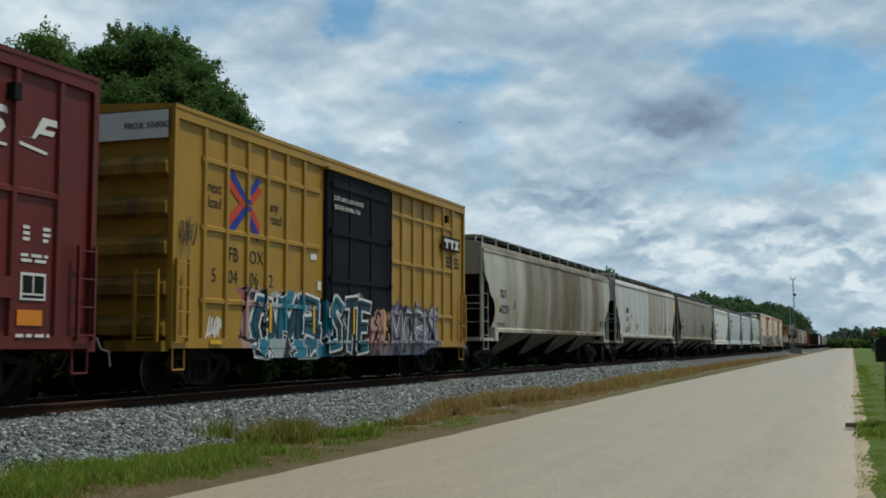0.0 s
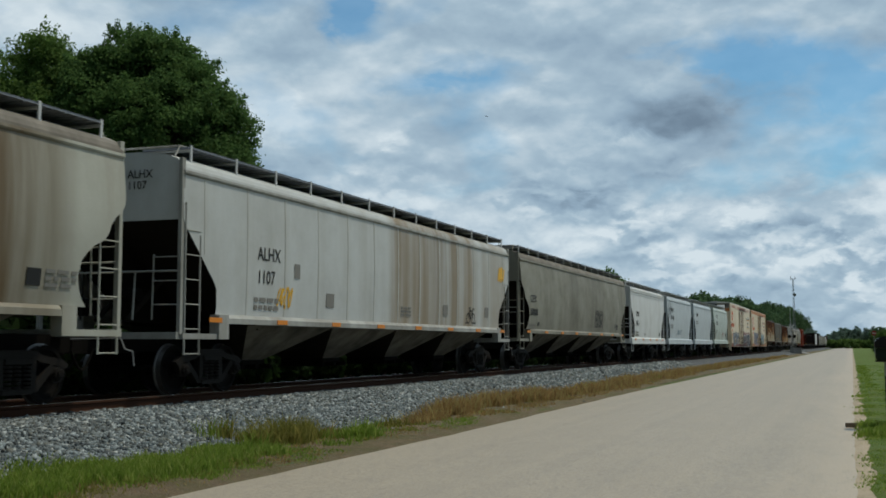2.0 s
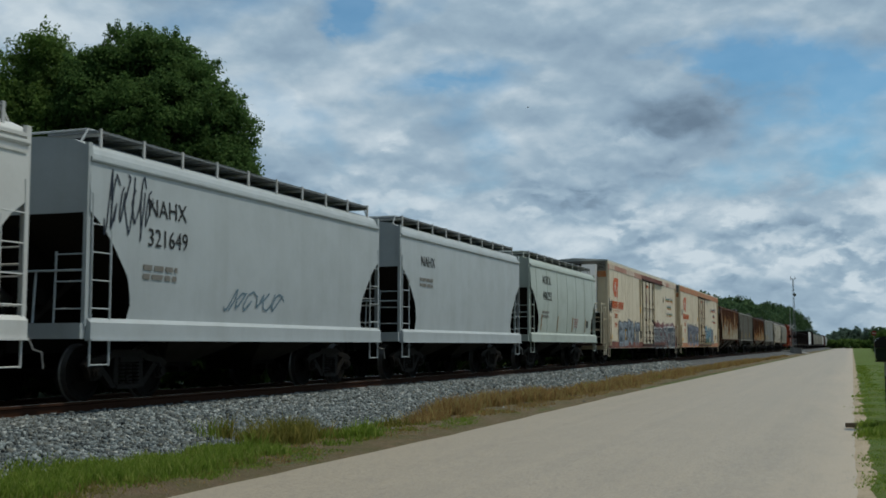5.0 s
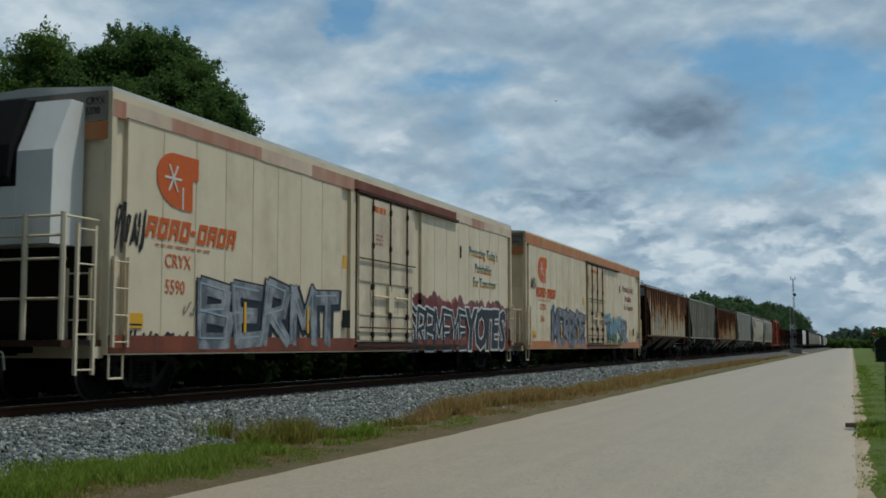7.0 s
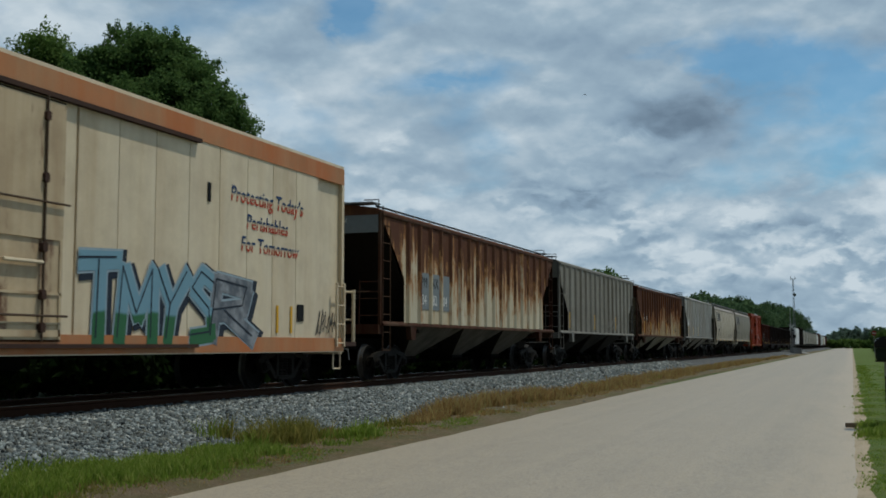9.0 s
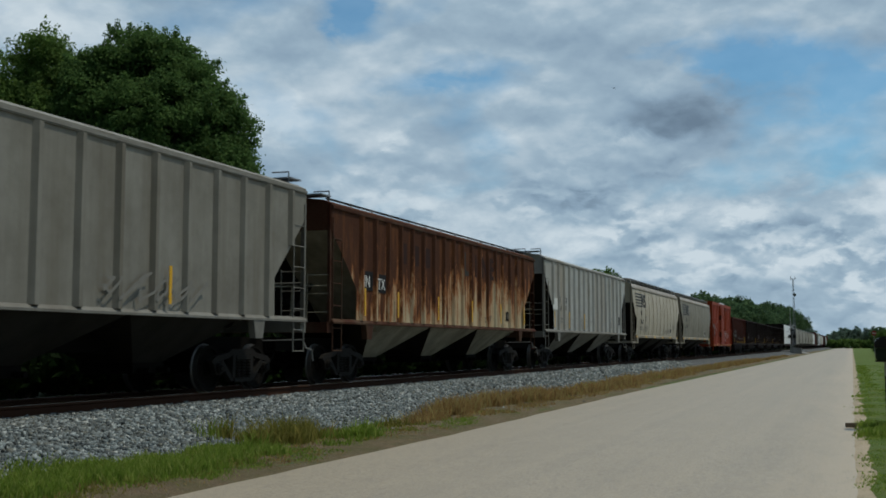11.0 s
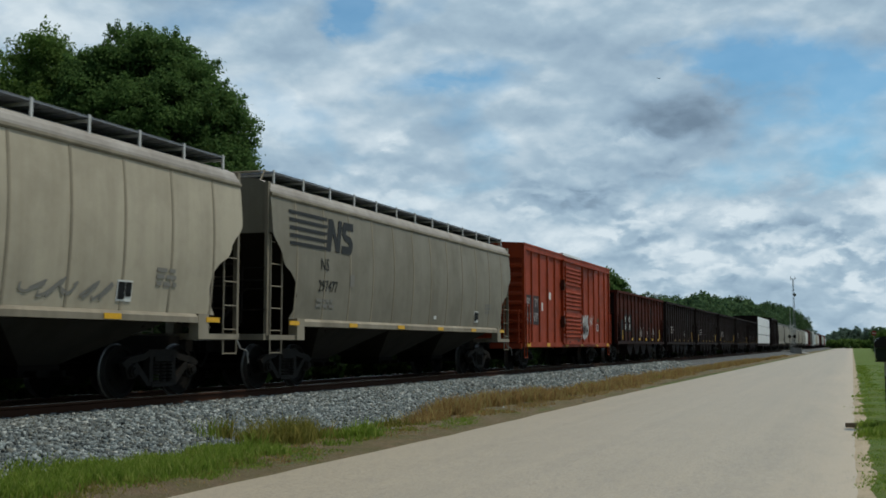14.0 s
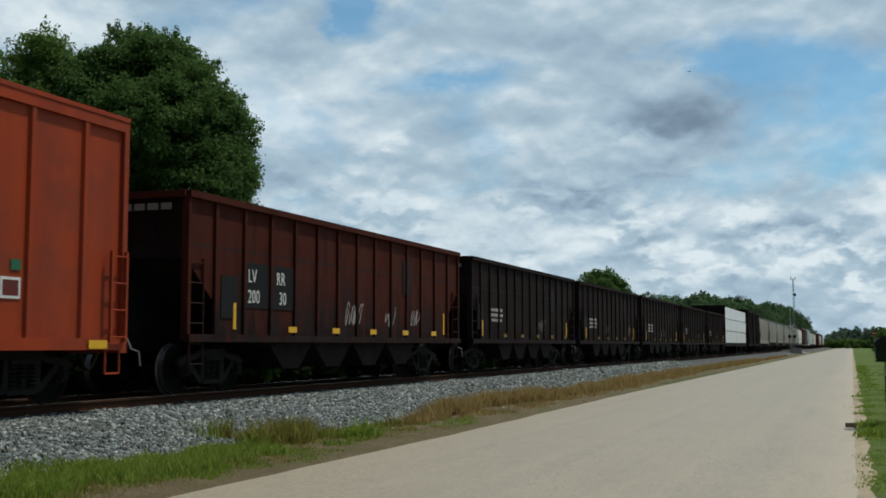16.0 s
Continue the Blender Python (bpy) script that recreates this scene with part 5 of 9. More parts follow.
def lobed_oak(label, loc, lobes, seed, leaves, size, mat):
    """An oak whose crown is built of lobes (along, deep, height, radius), each of many leafy clumps with loose sprigs at the rim."""
    rng = np.random.default_rng(seed)
    t = thing("tree", label, "tree", "", loc)
    along, deep = np.array([0.94, 0.34, 0.0]), np.array([-0.34, 0.94, 0.0])
    clumps, sprigs = [], []
    for a, d, h_, r in lobes:
        c = along * a + deep * d + np.array([0, 0, h_])
        for k in range(int(26 * r * r) + 12):
            w = rng.normal(size=3)
            w /= np.linalg.norm(w)
            p = c + w * r * rng.uniform(0.35, 1.0) ** 0.45 * np.array([1, 1, 0.92])
            clumps.append((*p, rng.uniform(0.36, 0.70)))
            if k % 2 == 0:
                q = p + (w + np.array([0, 0, 0.35]) + rng.normal(0, 0.35, 3)) * rng.uniform(0.25, 0.6)
                for u in (0.45, 0.75, 1.0):
                    sprigs.append((*(p + (q - p) * u), 0.24 - 0.12 * u))
    bm = bmesh.new()
    top = max(l[2] for l in lobes)
    fork = Vector((0, 0, top * 0.28))
    tube(bm, (0, 0, -0.2), fork * 0.5, 0.62, 9, 0.46)
    tube(bm, fork * 0.5, fork, 0.46, 9, 0.40)
    for a, d, h_, r in lobes:
        c = Vector(along * a + deep * d + np.array([0, 0, h_]))
        mid = fork.lerp(c, 0.5) + Vector((0, 0, 0.5))
        tube(bm, fork, mid, 0.26, 6, 0.17)
        tube(bm, mid, c, 0.17, 6, 0.06)
    part("trunk", bm, M_BARK, t)
    q1, _ = leaf_cloud(rng, clumps, int(leaves * 0.86), size, True)
    q2, _ = leaf_cloud(rng, sprigs, int(leaves * 0.14), size)
    q = np.concatenate([q1, q2])
    ob = new("crown", soup_np("crown", q, np.arange(len(q)).reshape(-1, 4), mat))
    ob.parent = t
    return t


lobed_oak("large dark green oak with a dense rounded crown behind the track", (-28.3, 42.5, 0),
          [(-1.9, 0.6, 14.2, 1.7), (-0.4, 0.2, 14.0, 1.5), (0.6, -0.2, 13.3, 1.4), (1.5, -0.4, 12.1, 1.45), (2.5, 0.3, 10.9, 1.15), (2.9, 0.0, 9.3, 1.1), (-0.4, -0.8, 10.8, 2.8),
           (-3.2, 0.2, 12.2, 2.0), (-3.6, 0.3, 13.2, 1.2), (1.6, -0.5, 8.4, 2.2), (-2.6, 0.0, 7.6, 2.8), (2.6, 0.5, 6.4, 1.6), (0.4, 0.6, 5.4, 2.4), (-1.2, 1.8, 12.0, 2.4)], 11, 420000, 0.070, M_LEAF)
lobed_oak("dark green oak with a pale lit top behind the track", (-34.6, 41.2, 0),
          [(0.4, 0.0, 14.3, 1.25), (-0.6, 0.3, 13.2, 1.7), (1.3, 0.2, 12.4, 1.8), (-1.8, 0.4, 12.3, 1.7), (0.3, -0.2, 10.8, 2.6), (-2.0, 0.2, 9.6, 2.4), (1.6, 0.4, 8.6, 2.4), (-0.4, 0.0, 6.8, 3.0)], 14, 200000, 0.070, M_LEAF2)
# oak added left of the view to cast shade; it is never seen
tree("dark green oak with a broad crown added out of view behind the track", (-33.0, 24.0, 0), 11.0, 5.5, 13, 70, 20000, 0.2, M_LEAF, 0.1)


def bush(label, loc, h_, r_, seed, leaves=5000, size=0.13, mat=None, group=""):
    rng = np.random.default_rng(seed)
    t = thing("bush", label, "bush", group, loc)
    clumps = [(*(rng.uniform(-r_, r_, 2) * 0.7), h_ * rng.uniform(0.2, 0.72), r_ * rng.uniform(0.25, 0.45)) for _ in range(14)]
    bm = bmesh.new()
    for c in clumps[:7]:
        tube(bm, (0, 0, -0.1), c[:3], 0.05, 5, 0.02)
    part("stem", bm, M_BARK, t)
    q, f = leaf_cloud(rng, clumps, leaves, size)
    q[:, 2] = np.maximum(q[:, 2], 0.0)
    ob = new("crown", soup_np("crown", q, f, mat or M_LEAF))
    ob.parent = t
    return t


shrub = bush("green undergrowth shrub behind the track, shade in its leaf colour", (-21.0, 22.0, 0), 2.6, 2.0, 71, 2400, 0.19, group="undergrowth behind the track", mat=M_LEAFSHADE)
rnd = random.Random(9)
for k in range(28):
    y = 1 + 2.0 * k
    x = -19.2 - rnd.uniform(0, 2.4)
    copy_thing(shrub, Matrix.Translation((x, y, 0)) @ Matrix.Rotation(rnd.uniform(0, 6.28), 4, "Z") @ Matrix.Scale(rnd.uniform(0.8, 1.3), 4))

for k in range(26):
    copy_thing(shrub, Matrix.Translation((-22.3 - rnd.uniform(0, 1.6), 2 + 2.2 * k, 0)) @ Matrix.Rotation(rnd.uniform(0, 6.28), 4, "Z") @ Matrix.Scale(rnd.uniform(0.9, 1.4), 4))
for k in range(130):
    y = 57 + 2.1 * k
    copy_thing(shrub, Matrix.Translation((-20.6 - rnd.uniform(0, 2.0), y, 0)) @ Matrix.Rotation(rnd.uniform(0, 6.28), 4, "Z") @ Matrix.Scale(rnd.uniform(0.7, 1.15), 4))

far_protos = [tree("distant broadleaf tree in the treeline", (-38, 320 + 12 * k, 0), h_, r_, 40 + k, 60, 2800, 0.44, M_LEAFFAR, 0.0, "treeline beyond the track", clump=(0.18, 0.34)) for k, (h_, r_) in enumerate(((13, 5.5), (14.5, 6.2), (12, 5.2)))]
tree("lone round-topped tree beyond the track", (-34.1, 163.0, 0), 12.6, 4.3, 61, 130, 26000, 0.20, M_LEAF, 0.25, clump=(0.16, 0.28))
for k in range(130):
    y = 206 + k * 5.2 + rnd.uniform(-3, 3)
    x = -32.5 - rnd.uniform(0, 9)
    want = 10.3 + (y - 212) * 0.030 if y < 400 else 15.5 + (y - 400) * 0.020
    s = 1.12 * min(want, 21.0) / (13, 14.5, 12)[k % 3] * rnd.uniform(0.86, 1.05)
    copy_thing(far_protos[k % 3], Matrix.Translation((x, y, 0)) @ Matrix.Rotation(rnd.uniform(0, 6.28), 4, "Z") @ Matrix.Diagonal((min(s, 1.1), min(s, 1.1), s, 1)))
end_protos = [tree("green tree closing the end of the road, haze in its leaf colour", (-46 - 2 * k, 575, 0), 13, 5.2, 50 + k, 46, 3600, 0.40, M_LEAFHAZE, 0.0, "trees closing the end of the road", clump=(0.14, 0.30)) for k in range(2)]
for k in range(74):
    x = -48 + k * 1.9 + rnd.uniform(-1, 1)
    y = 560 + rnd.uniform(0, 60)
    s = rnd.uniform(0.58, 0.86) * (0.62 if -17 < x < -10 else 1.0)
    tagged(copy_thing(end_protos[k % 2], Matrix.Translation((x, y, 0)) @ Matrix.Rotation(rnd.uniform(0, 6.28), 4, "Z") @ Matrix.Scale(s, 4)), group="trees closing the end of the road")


far_shrub = bush("yellow-green shrub at the end of the road", (-60, 548, 0), 2.6, 2.0, 72, 2600, 0.2, M_LEAF2, "shrubs closing the end of the road")
for k in range(1, 60):
    copy_thing(far_shrub, Matrix.Translation((-60 + 2.4 * k, 548 + rnd.uniform(-4, 4), 0)) @ Matrix.Rotation(rnd.uniform(0, 6.28), 4, "Z") @ Matrix.Scale(rnd.uniform(1.3, 1.9), 4))

# ---- verge grass ----
def blades(name, label, mat, spots, seed, hi, wide=0.0065):
    """Grass blades scattered by stretches: x range, y range, count, height."""
    rng = np.random.default_rng(seed)
    P, H = [], []
    for x0, x1, y0, y1, n, h_ in spots:
        m = max(9, n // 8)
        tuft = np.stack([rng.uniform(x0, x1, m), rng.uniform(y0, y1, m)], 1)
        cover = np.sin(tuft[:, 0] * 3.1 + 1.7 * np.sin(tuft[:, 1] * 0.9 + seed)) + np.sin(tuft[:, 1] * 1.9 + seed) + 0.7 * np.sin(tuft[:, 1] * 5.3 + tuft[:, 0] * 4.0)
        side = np.minimum(tuft[:, 0] - x0, x1 - tuft[:, 0]) / (x1 - x0)
        tuft = tuft[np.argsort(-(cover + 4.0 * side + rng.normal(0, 0.6, m)))[:max(4, m // 2)]]
        size_ = rng.uniform(0.5, 1.25, len(tuft))
        pick = rng.integers(0, len(tuft), n)
        c = tuft[pick] + rng.normal(0, 0.085, (n, 2))
        P.append(c)
        H.append(h_ * size_[pick] * rng.uniform(0.4, 1.1, n))
    p, h_ = np.concatenate(P), np.concatenate(H)
    n = len(p)
    bx, bz = np.array([b[0] for b in BANK]), np.array([b[1] for b in BANK])
    dirt = np.interp(p[:, 0], [-9.0, -8.6, -8.1, -7.6, -7.1, -6.7, -6.4], [0.02, 0.05, 0.055, 0.05, 0.03, 0.015, 0.0])
    z = np.where(p[:, 0] < -8.4, np.maximum(np.interp(p[:, 0], bx, bz), dirt), dirt)
    a = rng.uniform(0, 2 * np.pi, n)
    d = np.stack([np.cos(a), np.sin(a)], 1)
    lean = rng.normal(0, 0.35, (n, 2)) * h_[:, None]
    w = wide * (1 + p[:, 1] / 40)[:, None]
    base = np.concatenate([p, z[:, None] - 0.02], 1)
    o = np.concatenate([d * w, np.zeros((n, 1))], 1)
    mid = base + np.concatenate([lean * 0.35, (h_ * 0.6)[:, None]], 1)
    tip = base + np.concatenate([lean, h_[:, None]], 1)
    v = np.stack([base - o, base + o, mid + o * 0.8, tip, mid - o * 0.8], 1).reshape(-1, 3)
    f = (np.array([[0, 1, 2], [0, 2, 4], [4, 2, 3]])[None] + 5 * np.arange(n)[:, None, None]).reshape(-1, 3)
    tagged(new(name, soup_np(name, v, f, mat)), label, "grass", kind="stuff")


blades("green_grass", "tufts of fresh green grass between ballast and road", M_GRASS,
       [(-8.95, -7.35, 9.2, 13.0, 17000, 0.15), (-8.7, -7.5, 12.0, 14.4, 7000, 0.15), (-9.2, -8.5, 9.8, 11.6, 2600, 0.14), (-8.0, -6.8, 7.0, 12.0, 6500, 0.07), (-7.7, -6.9, 11.0, 15.0, 3000, 0.06),
        (-8.55, -7.2, 14.0, 22.0, 1000, 0.06), (-7.75, -7.25, 16.8, 17.5, 420, 0.30), (-8.3, -7.7, 16.4, 17.2, 420, 0.16), (-7.6, -7.1, 15.6, 16.6, 240, 0.12), (-8.5, -7.9, 17.6, 19.0, 300, 0.12), (-8.25, -7.95, 14.2, 14.7, 170, 0.30),
        (-9.35, -9.1, 15.1, 15.6, 110, 0.30), (-7.9, -7.0, 19.5, 25, 900, 0.06), (-8.2, -7.6, 27, 50, 400, 0.08), (-9.2, -8.0, 24.0, 60.0, 700, 0.2)], 5, 0.3)
blades("yellowing_weeds", "tall yellow-green weeds at the foot of the ballast", leaf_material("yellowing_stems", (0.13, 0.14, 0.03), (0.22, 0.21, 0.05), (0.33, 0.28, 0.08)),
       [(-8.55, -7.95, 14.6, 16.8, 1500, 0.36), (-8.8, -8.3, 15.2, 16.4, 500, 0.40), (-9.3, -9.05, 15.0, 15.6, 120, 0.34), (-8.5, -7.3, 15.0, 21.0, 600, 0.08), (-8.2, -7.0, 9.2, 14.4, 1500, 0.10), (-8.3, -7.9, 19.0, 20.0, 200, 0.2)], 8, 0.4)
blades("dry_grass", "dry golden grass along the foot of the ballast", M_DRYGRASS,
       [(-8.9, -8.0, 22.3, 31.0, 8000, 0.36), (-8.6, -7.7, 29.0, 45.0, 8000, 0.30), (-9.0, -8.0, 43.0, 110.0, 12000, 0.34), (-8.35, -7.75, 20.2, 22.0, 700, 0.24), (-8.6, -8.1, 16.0, 17.6, 500, 0.14), (-8.4, -7.0, 9.0, 19.5, 1800, 0.07), (-7.5, -6.75, 8.0, 20.0, 3000, 0.04), (-8.0, -7.2, 22.0, 45.0, 4500, 0.09), (-8.4, -7.5, 30.0, 60.0, 3000, 0.14), (-9.0, -7.9, 60.0, 160.0, 4000, 0.25)], 6, 0.4)
blades("lawn_grass", "short green lawn grass at the road's edge", M_GRASS,
       [(0.18, 1.6, 11.0, 20.0, 26000, 0.05), (0.26, 2.6, 20.0, 45.0, 32000, 0.06), (0.18, 0.55, 11.5, 20.0, 5000, 0.05), (0.08, 0.6, 20.0, 40.0, 5500, 0.07), (0.22, 0.9, 40.0, 90.0, 3500, 0.12), (0.35, 2.4, 12.0, 24.0, 9000, 0.10), (0.7, 3.0, 24.0, 45.0, 7000, 0.10), (0.9, 3.5, 45.0, 90.0, 5000, 0.10), (0.15, 0.9, 20.5, 23.2, 2600, 0.16)], 7, 0.2, 0.009)


# ---- the train ----
SPRAY_TEAL = ((0.015, 0.10, 0.18), (0.30, 0.36, 0.38), (0.012, 0.014, 0.018), (0.025, 0.17, 0.25), (0.012, 0.02, 0.04), (0.02, 0.14, 0.22))
SPRAY_PINK = ((0.34, 0.13, 0.14), (0.02, 0.02, 0.025), (0.40, 0.24, 0.22), (0.30, 0.09, 0.11))
SPRAY_LILAC = ((0.12, 0.10, 0.18), (0.28, 0.26, 0.32), (0.025, 0.025, 0.03), (0.18, 0.14, 0.22), (0.20, 0.18, 0.20))
FB_TAGS = [(-5.4, -4.6, 0.5, 2.1, SPRAY_PINK, (0.40, 0.22, 0.20), 1.0), (-4.95, 0.25, 0.4, 1.98, SPRAY_TEAL, (0.70, 0.72, 0.72), 2.0),
           (0.2, 1.9, 0.4, 1.75, SPRAY_PINK, (0.05, 0.05, 0.05), 4.0), (1.9, 5.6, 0.4, 1.95, SPRAY_LILAC, (0.06, 0.05, 0.08), 3.0)]
P_YELLOW = paint("mustard_yellow_paint", (0.375, 0.215, 0.026), (0.19, 0.105, 0.018), 0.22, 0.2, 0.5, tags=FB_TAGS)
# end walls: darker yellow holding both grime and the end's shade
P_YELLOWEND = paint("grimy_shaded_yellow_end_paint", (0.33, 0.185, 0.022), (0.055, 0.034, 0.012), 0.5, 0.55, 0.6)
P_DARKDOOR = paint("blue_black_door_paint", (0.0085, 0.0105, 0.018), (0.016, 0.016, 0.019), 0.25, 0.25, 0.7, tags=FB_TAGS[1:], gloss=0.06)
P_BROWNRED = paint("oxide_red_paint", (0.13, 0.020, 0.015), (0.07, 0.013, 0.01), 0.3, 0.3, 0.5)
P_ORANGERED = paint("orange_red_paint", (0.315, 0.046, 0.012), (0.17, 0.024, 0.009), 0.3, 0.35, 0.6, gloss=0.12)
BROWN, UMBER = (0.105, 0.064, 0.024), (0.145, 0.112, 0.064)
P_TAN = paint("stained_grey_paint", (0.45, 0.445, 0.385), (0.26, 0.225, 0.16), 0.3, 0.15, 0.6, wide=1.6,
              zones=[(-5.2, 8.4, 0.8, UMBER), (-7.6, -6.2, 0.5, UMBER), (-4.8, -1.0, 0.9, UMBER), (-1.4, 5.4, 0.95, BROWN), (0.2, 3.6, 0.9, BROWN), (6.0, 7.5, 0.95, BROWN)])
P_WHITE = paint("white_hopper_paint", (0.64, 0.645, 0.63), (0.36, 0.33, 0.28), 0.20, 0.12, 0.5, wide=1.4)
P_SILLGREY = paint("dusty_pale_trim", (0.40, 0.40, 0.375), (0.17, 0.15, 0.115), 0.4, 0.35, 0.65)
P_WHITE2 = paint("stained_white_hopper_paint", (0.52, 0.53, 0.515), (0.34, 0.315, 0.265), 0.24, 0.15, 0.5, wide=1.4, zones=[(-0.5, 6.4, 0.95, (0.23, 0.17, 0.095)), (2.6, 4.0, 0.7, (0.16, 0.115, 0.06)), (7.0, 9.6, 0.6, (0.27, 0.21, 0.13))])
P_GREY = paint("grey_hopper_paint", (0.27, 0.26, 0.21), (0.13, 0.115, 0.085), 0.4, 0.3, 0.6, wide=1.6, zones=[(-2.6, -0.6, 0.55, (0.10, 0.085, 0.06)), (1.5, 4.5, 0.5, (0.12, 0.105, 0.08))])
P_PALE = paint("pale_grey_paint", (0.46, 0.50, 0.52), (0.30, 0.31, 0.30), 0.18, 0.12, 0.5)
P_AOK = paint("pale_green_grey_paint", (0.45, 0.50, 0.455), (0.28, 0.29, 0.24), 0.18, 0.15, 0.5)
P_NS = paint("cream_grey_paint", (0.445, 0.395, 0.302), (0.25, 0.21, 0.15), 0.25, 0.22, 0.55)
ROD_RUST = [(-1.00, -0.90, 0.55, (0.16, 0.075, 0.035)), (0.09, 0.21, 0.45, (0.16, 0.075, 0.035)), (1.22, 1.34, 0.55, (0.16, 0.075, 0.035))]
P_GREYTRIM = paint("grimy_grey_trim", (0.20, 0.195, 0.175), (0.09, 0.075, 0.055), 0.35, 0.3, 0.7)
P_NS2 = paint("dusty_cream_grey_paint", (0.215, 0.198, 0.155), (0.13, 0.11, 0.075), 0.28, 0.25, 0.6)
P_NSTRIM = paint("grimy_cream_trim", (0.29, 0.255, 0.195), (0.10, 0.08, 0.05), 0.35, 0.3, 0.65)
P_CREAM = paint("cream_reefer_paint", (0.72, 0.635, 0.475), (0.53, 0.42, 0.28), 0.25, 0.3, 0.5, zones=[(-11.2, 11.2, 0.5, (0.60, 0.44, 0.23)), (-11.2, 11.2, 0.35, (0.80, 0.76, 0.66))], tags=[(1.9, 10.7, 0.6, 2.25, ((0.20, 0.05, 0.05), (0.16, 0.045, 0.045), (0.24, 0.07, 0.06)), (0.15, 0.04, 0.04), 6.0)])
P_CREAM2 = paint("yellowed_cream_paint", (0.70, 0.595, 0.42), (0.48, 0.33, 0.18), 0.34, 0.28, 0.5, zones=[(-11.6, 11.6, 0.3, (0.80, 0.74, 0.61))])
P_DOOR1 = paint("rust_streaked_cream_paint", (0.70, 0.615, 0.46), (0.42, 0.32, 0.22), 0.30, 0.3, 0.5, rust=0.12, zones=ROD_RUST)
P_DOOR2 = paint("rust_streaked_yellowed_paint", (0.62, 0.51, 0.34), (0.36, 0.22, 0.11), 0.4, 0.3, 0.5, rust=0.2, zones=ROD_RUST)
P_STRIPE = paint("faded_orange_stripe", (0.46, 0.150, 0.045), (0.50, 0.34, 0.19), 0.38, 0.35, 0.6, wide=2.0)
P_RUSTTRIM = paint("rust_brown_trim", (0.048, 0.0165, 0.0095), (0.15, 0.11, 0.07), 0.25, 0.3, 0.8, gloss=0.06)
P_REDPATCH = paint("worn_red_stripe_paint", (0.40, 0.16, 0.105), (0.60, 0.46, 0.36), 0.42, 0.35, 0.6, wide=1.6)
P_MAROON = paint("grimy_maroon_stripe_paint", (0.17, 0.050, 0.035), (0.30, 0.15, 0.11), 0.3, 0.4, 0.7)
P_STRIPE1 = paint("dirty_red_stripe", (0.24, 0.065, 0.032), (0.10, 0.035, 0.022), 0.45, 0.4, 0.6)
P_FADED = paint("faded_pink_stripe_paint", (0.68, 0.575, 0.46), (0.50, 0.29, 0.22), 0.32, 0.3, 0.6, wide=3.2)
P_RUSTY = paint("rusted_white_paint", (0.58, 0.54, 0.42), (0.40, 0.27, 0.12), 0.4, 0.15, 0.8, gloss=0.06, topdown=(1.8, 4.3, (0.075, 0.021, 0.010), (0.32, 0.14, 0.04), 0.0))
P_BROWN = paint("rust_brown_paint", (0.53, 0.45, 0.30), (0.33, 0.18, 0.07), 0.4, 0.2, 0.85, gloss=0.05, topdown=(1.25, 3.7, (0.044, 0.0088, 0.0042), (0.25, 0.078, 0.018), -0.020))
P_OLIVE = paint("grimy_olive_paint", (0.33, 0.31, 0.24), (0.12, 0.095, 0.065), 0.4, 0.4, 0.8, gloss=0.08)
P_RIBGREY = paint("weathered_light_grey", (0.46, 0.485, 0.49), (0.25, 0.22, 0.17), 0.30, 0.30, 0.6, zones=[(-8.5, 8.5, 0.45, (0.24, 0.20, 0.14)), (-6.4, -4.6, 0.4, (0.26, 0.19, 0.11)), (1.0, 3.0, 0.4, (0.22, 0.16, 0.10))])
P_DULLGREY = paint("dull_grey_paint", (0.24, 0.23, 0.20), (0.11, 0.09, 0.06), 0.4, 0.3, 0.65)
P_COAL = paint("sooty_brown_paint", (0.016, 0.0075, 0.0065), (0.010, 0.006, 0.005), 0.45, 0.4, 0.8, gloss=0.08, topdown=(1.0, 2.9, (0.062, 0.0145, 0.0085), (0.045, 0.012, 0.008), 0.0))
P_COAL2 = paint("soot_and_unlit_brown_paint", (0.017, 0.0085, 0.008), (0.008, 0.005, 0.0045), 0.5, 0.4, 0.8, gloss=0.06)
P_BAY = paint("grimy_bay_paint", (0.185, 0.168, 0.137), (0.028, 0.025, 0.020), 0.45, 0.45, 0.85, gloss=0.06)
P_DIRTY = paint("grimy_grey_paint", (0.135, 0.12, 0.098), (0.035, 0.03, 0.023), 0.4, 0.45, 0.85, gloss=0.06)
# bay paint: grime, darkened further by the shade below the sill
P_BAYSHADE = paint("grime_and_shade_bay_paint", (0.030, 0.027, 0.023), (0.012, 0.011, 0.009), 0.4, 0.4, 0.9, gloss=0.05)
P_WRAP = paint("white_lumber_wrap", (0.74, 0.75, 0.76), (0.5, 0.5, 0.5), 0.1, 0.1, 0.4)


P_SEAM3 = paint("dusty_weld_paint", (0.30, 0.26, 0.195), (0.18, 0.15, 0.105), 0.35, 0.3, 0.7)
P_SEAM2 = paint("greyed_weld_paint", (0.52, 0.515, 0.485), (0.34, 0.31, 0.26), 0.3, 0.2, 0.6)
P_ROOFDIRT = paint("soot_stained_roof_paint", (0.23, 0.205, 0.17), (0.10, 0.085, 0.065), 0.4, 0.4, 0.75)
P_ROOFPALE = paint("dusty_roof_paint", (0.36, 0.335, 0.31), (0.22, 0.19, 0.165), 0.35, 0.35, 0.7)
CARS = []


def keep(res):
    CARS.append(res[0])
    return res


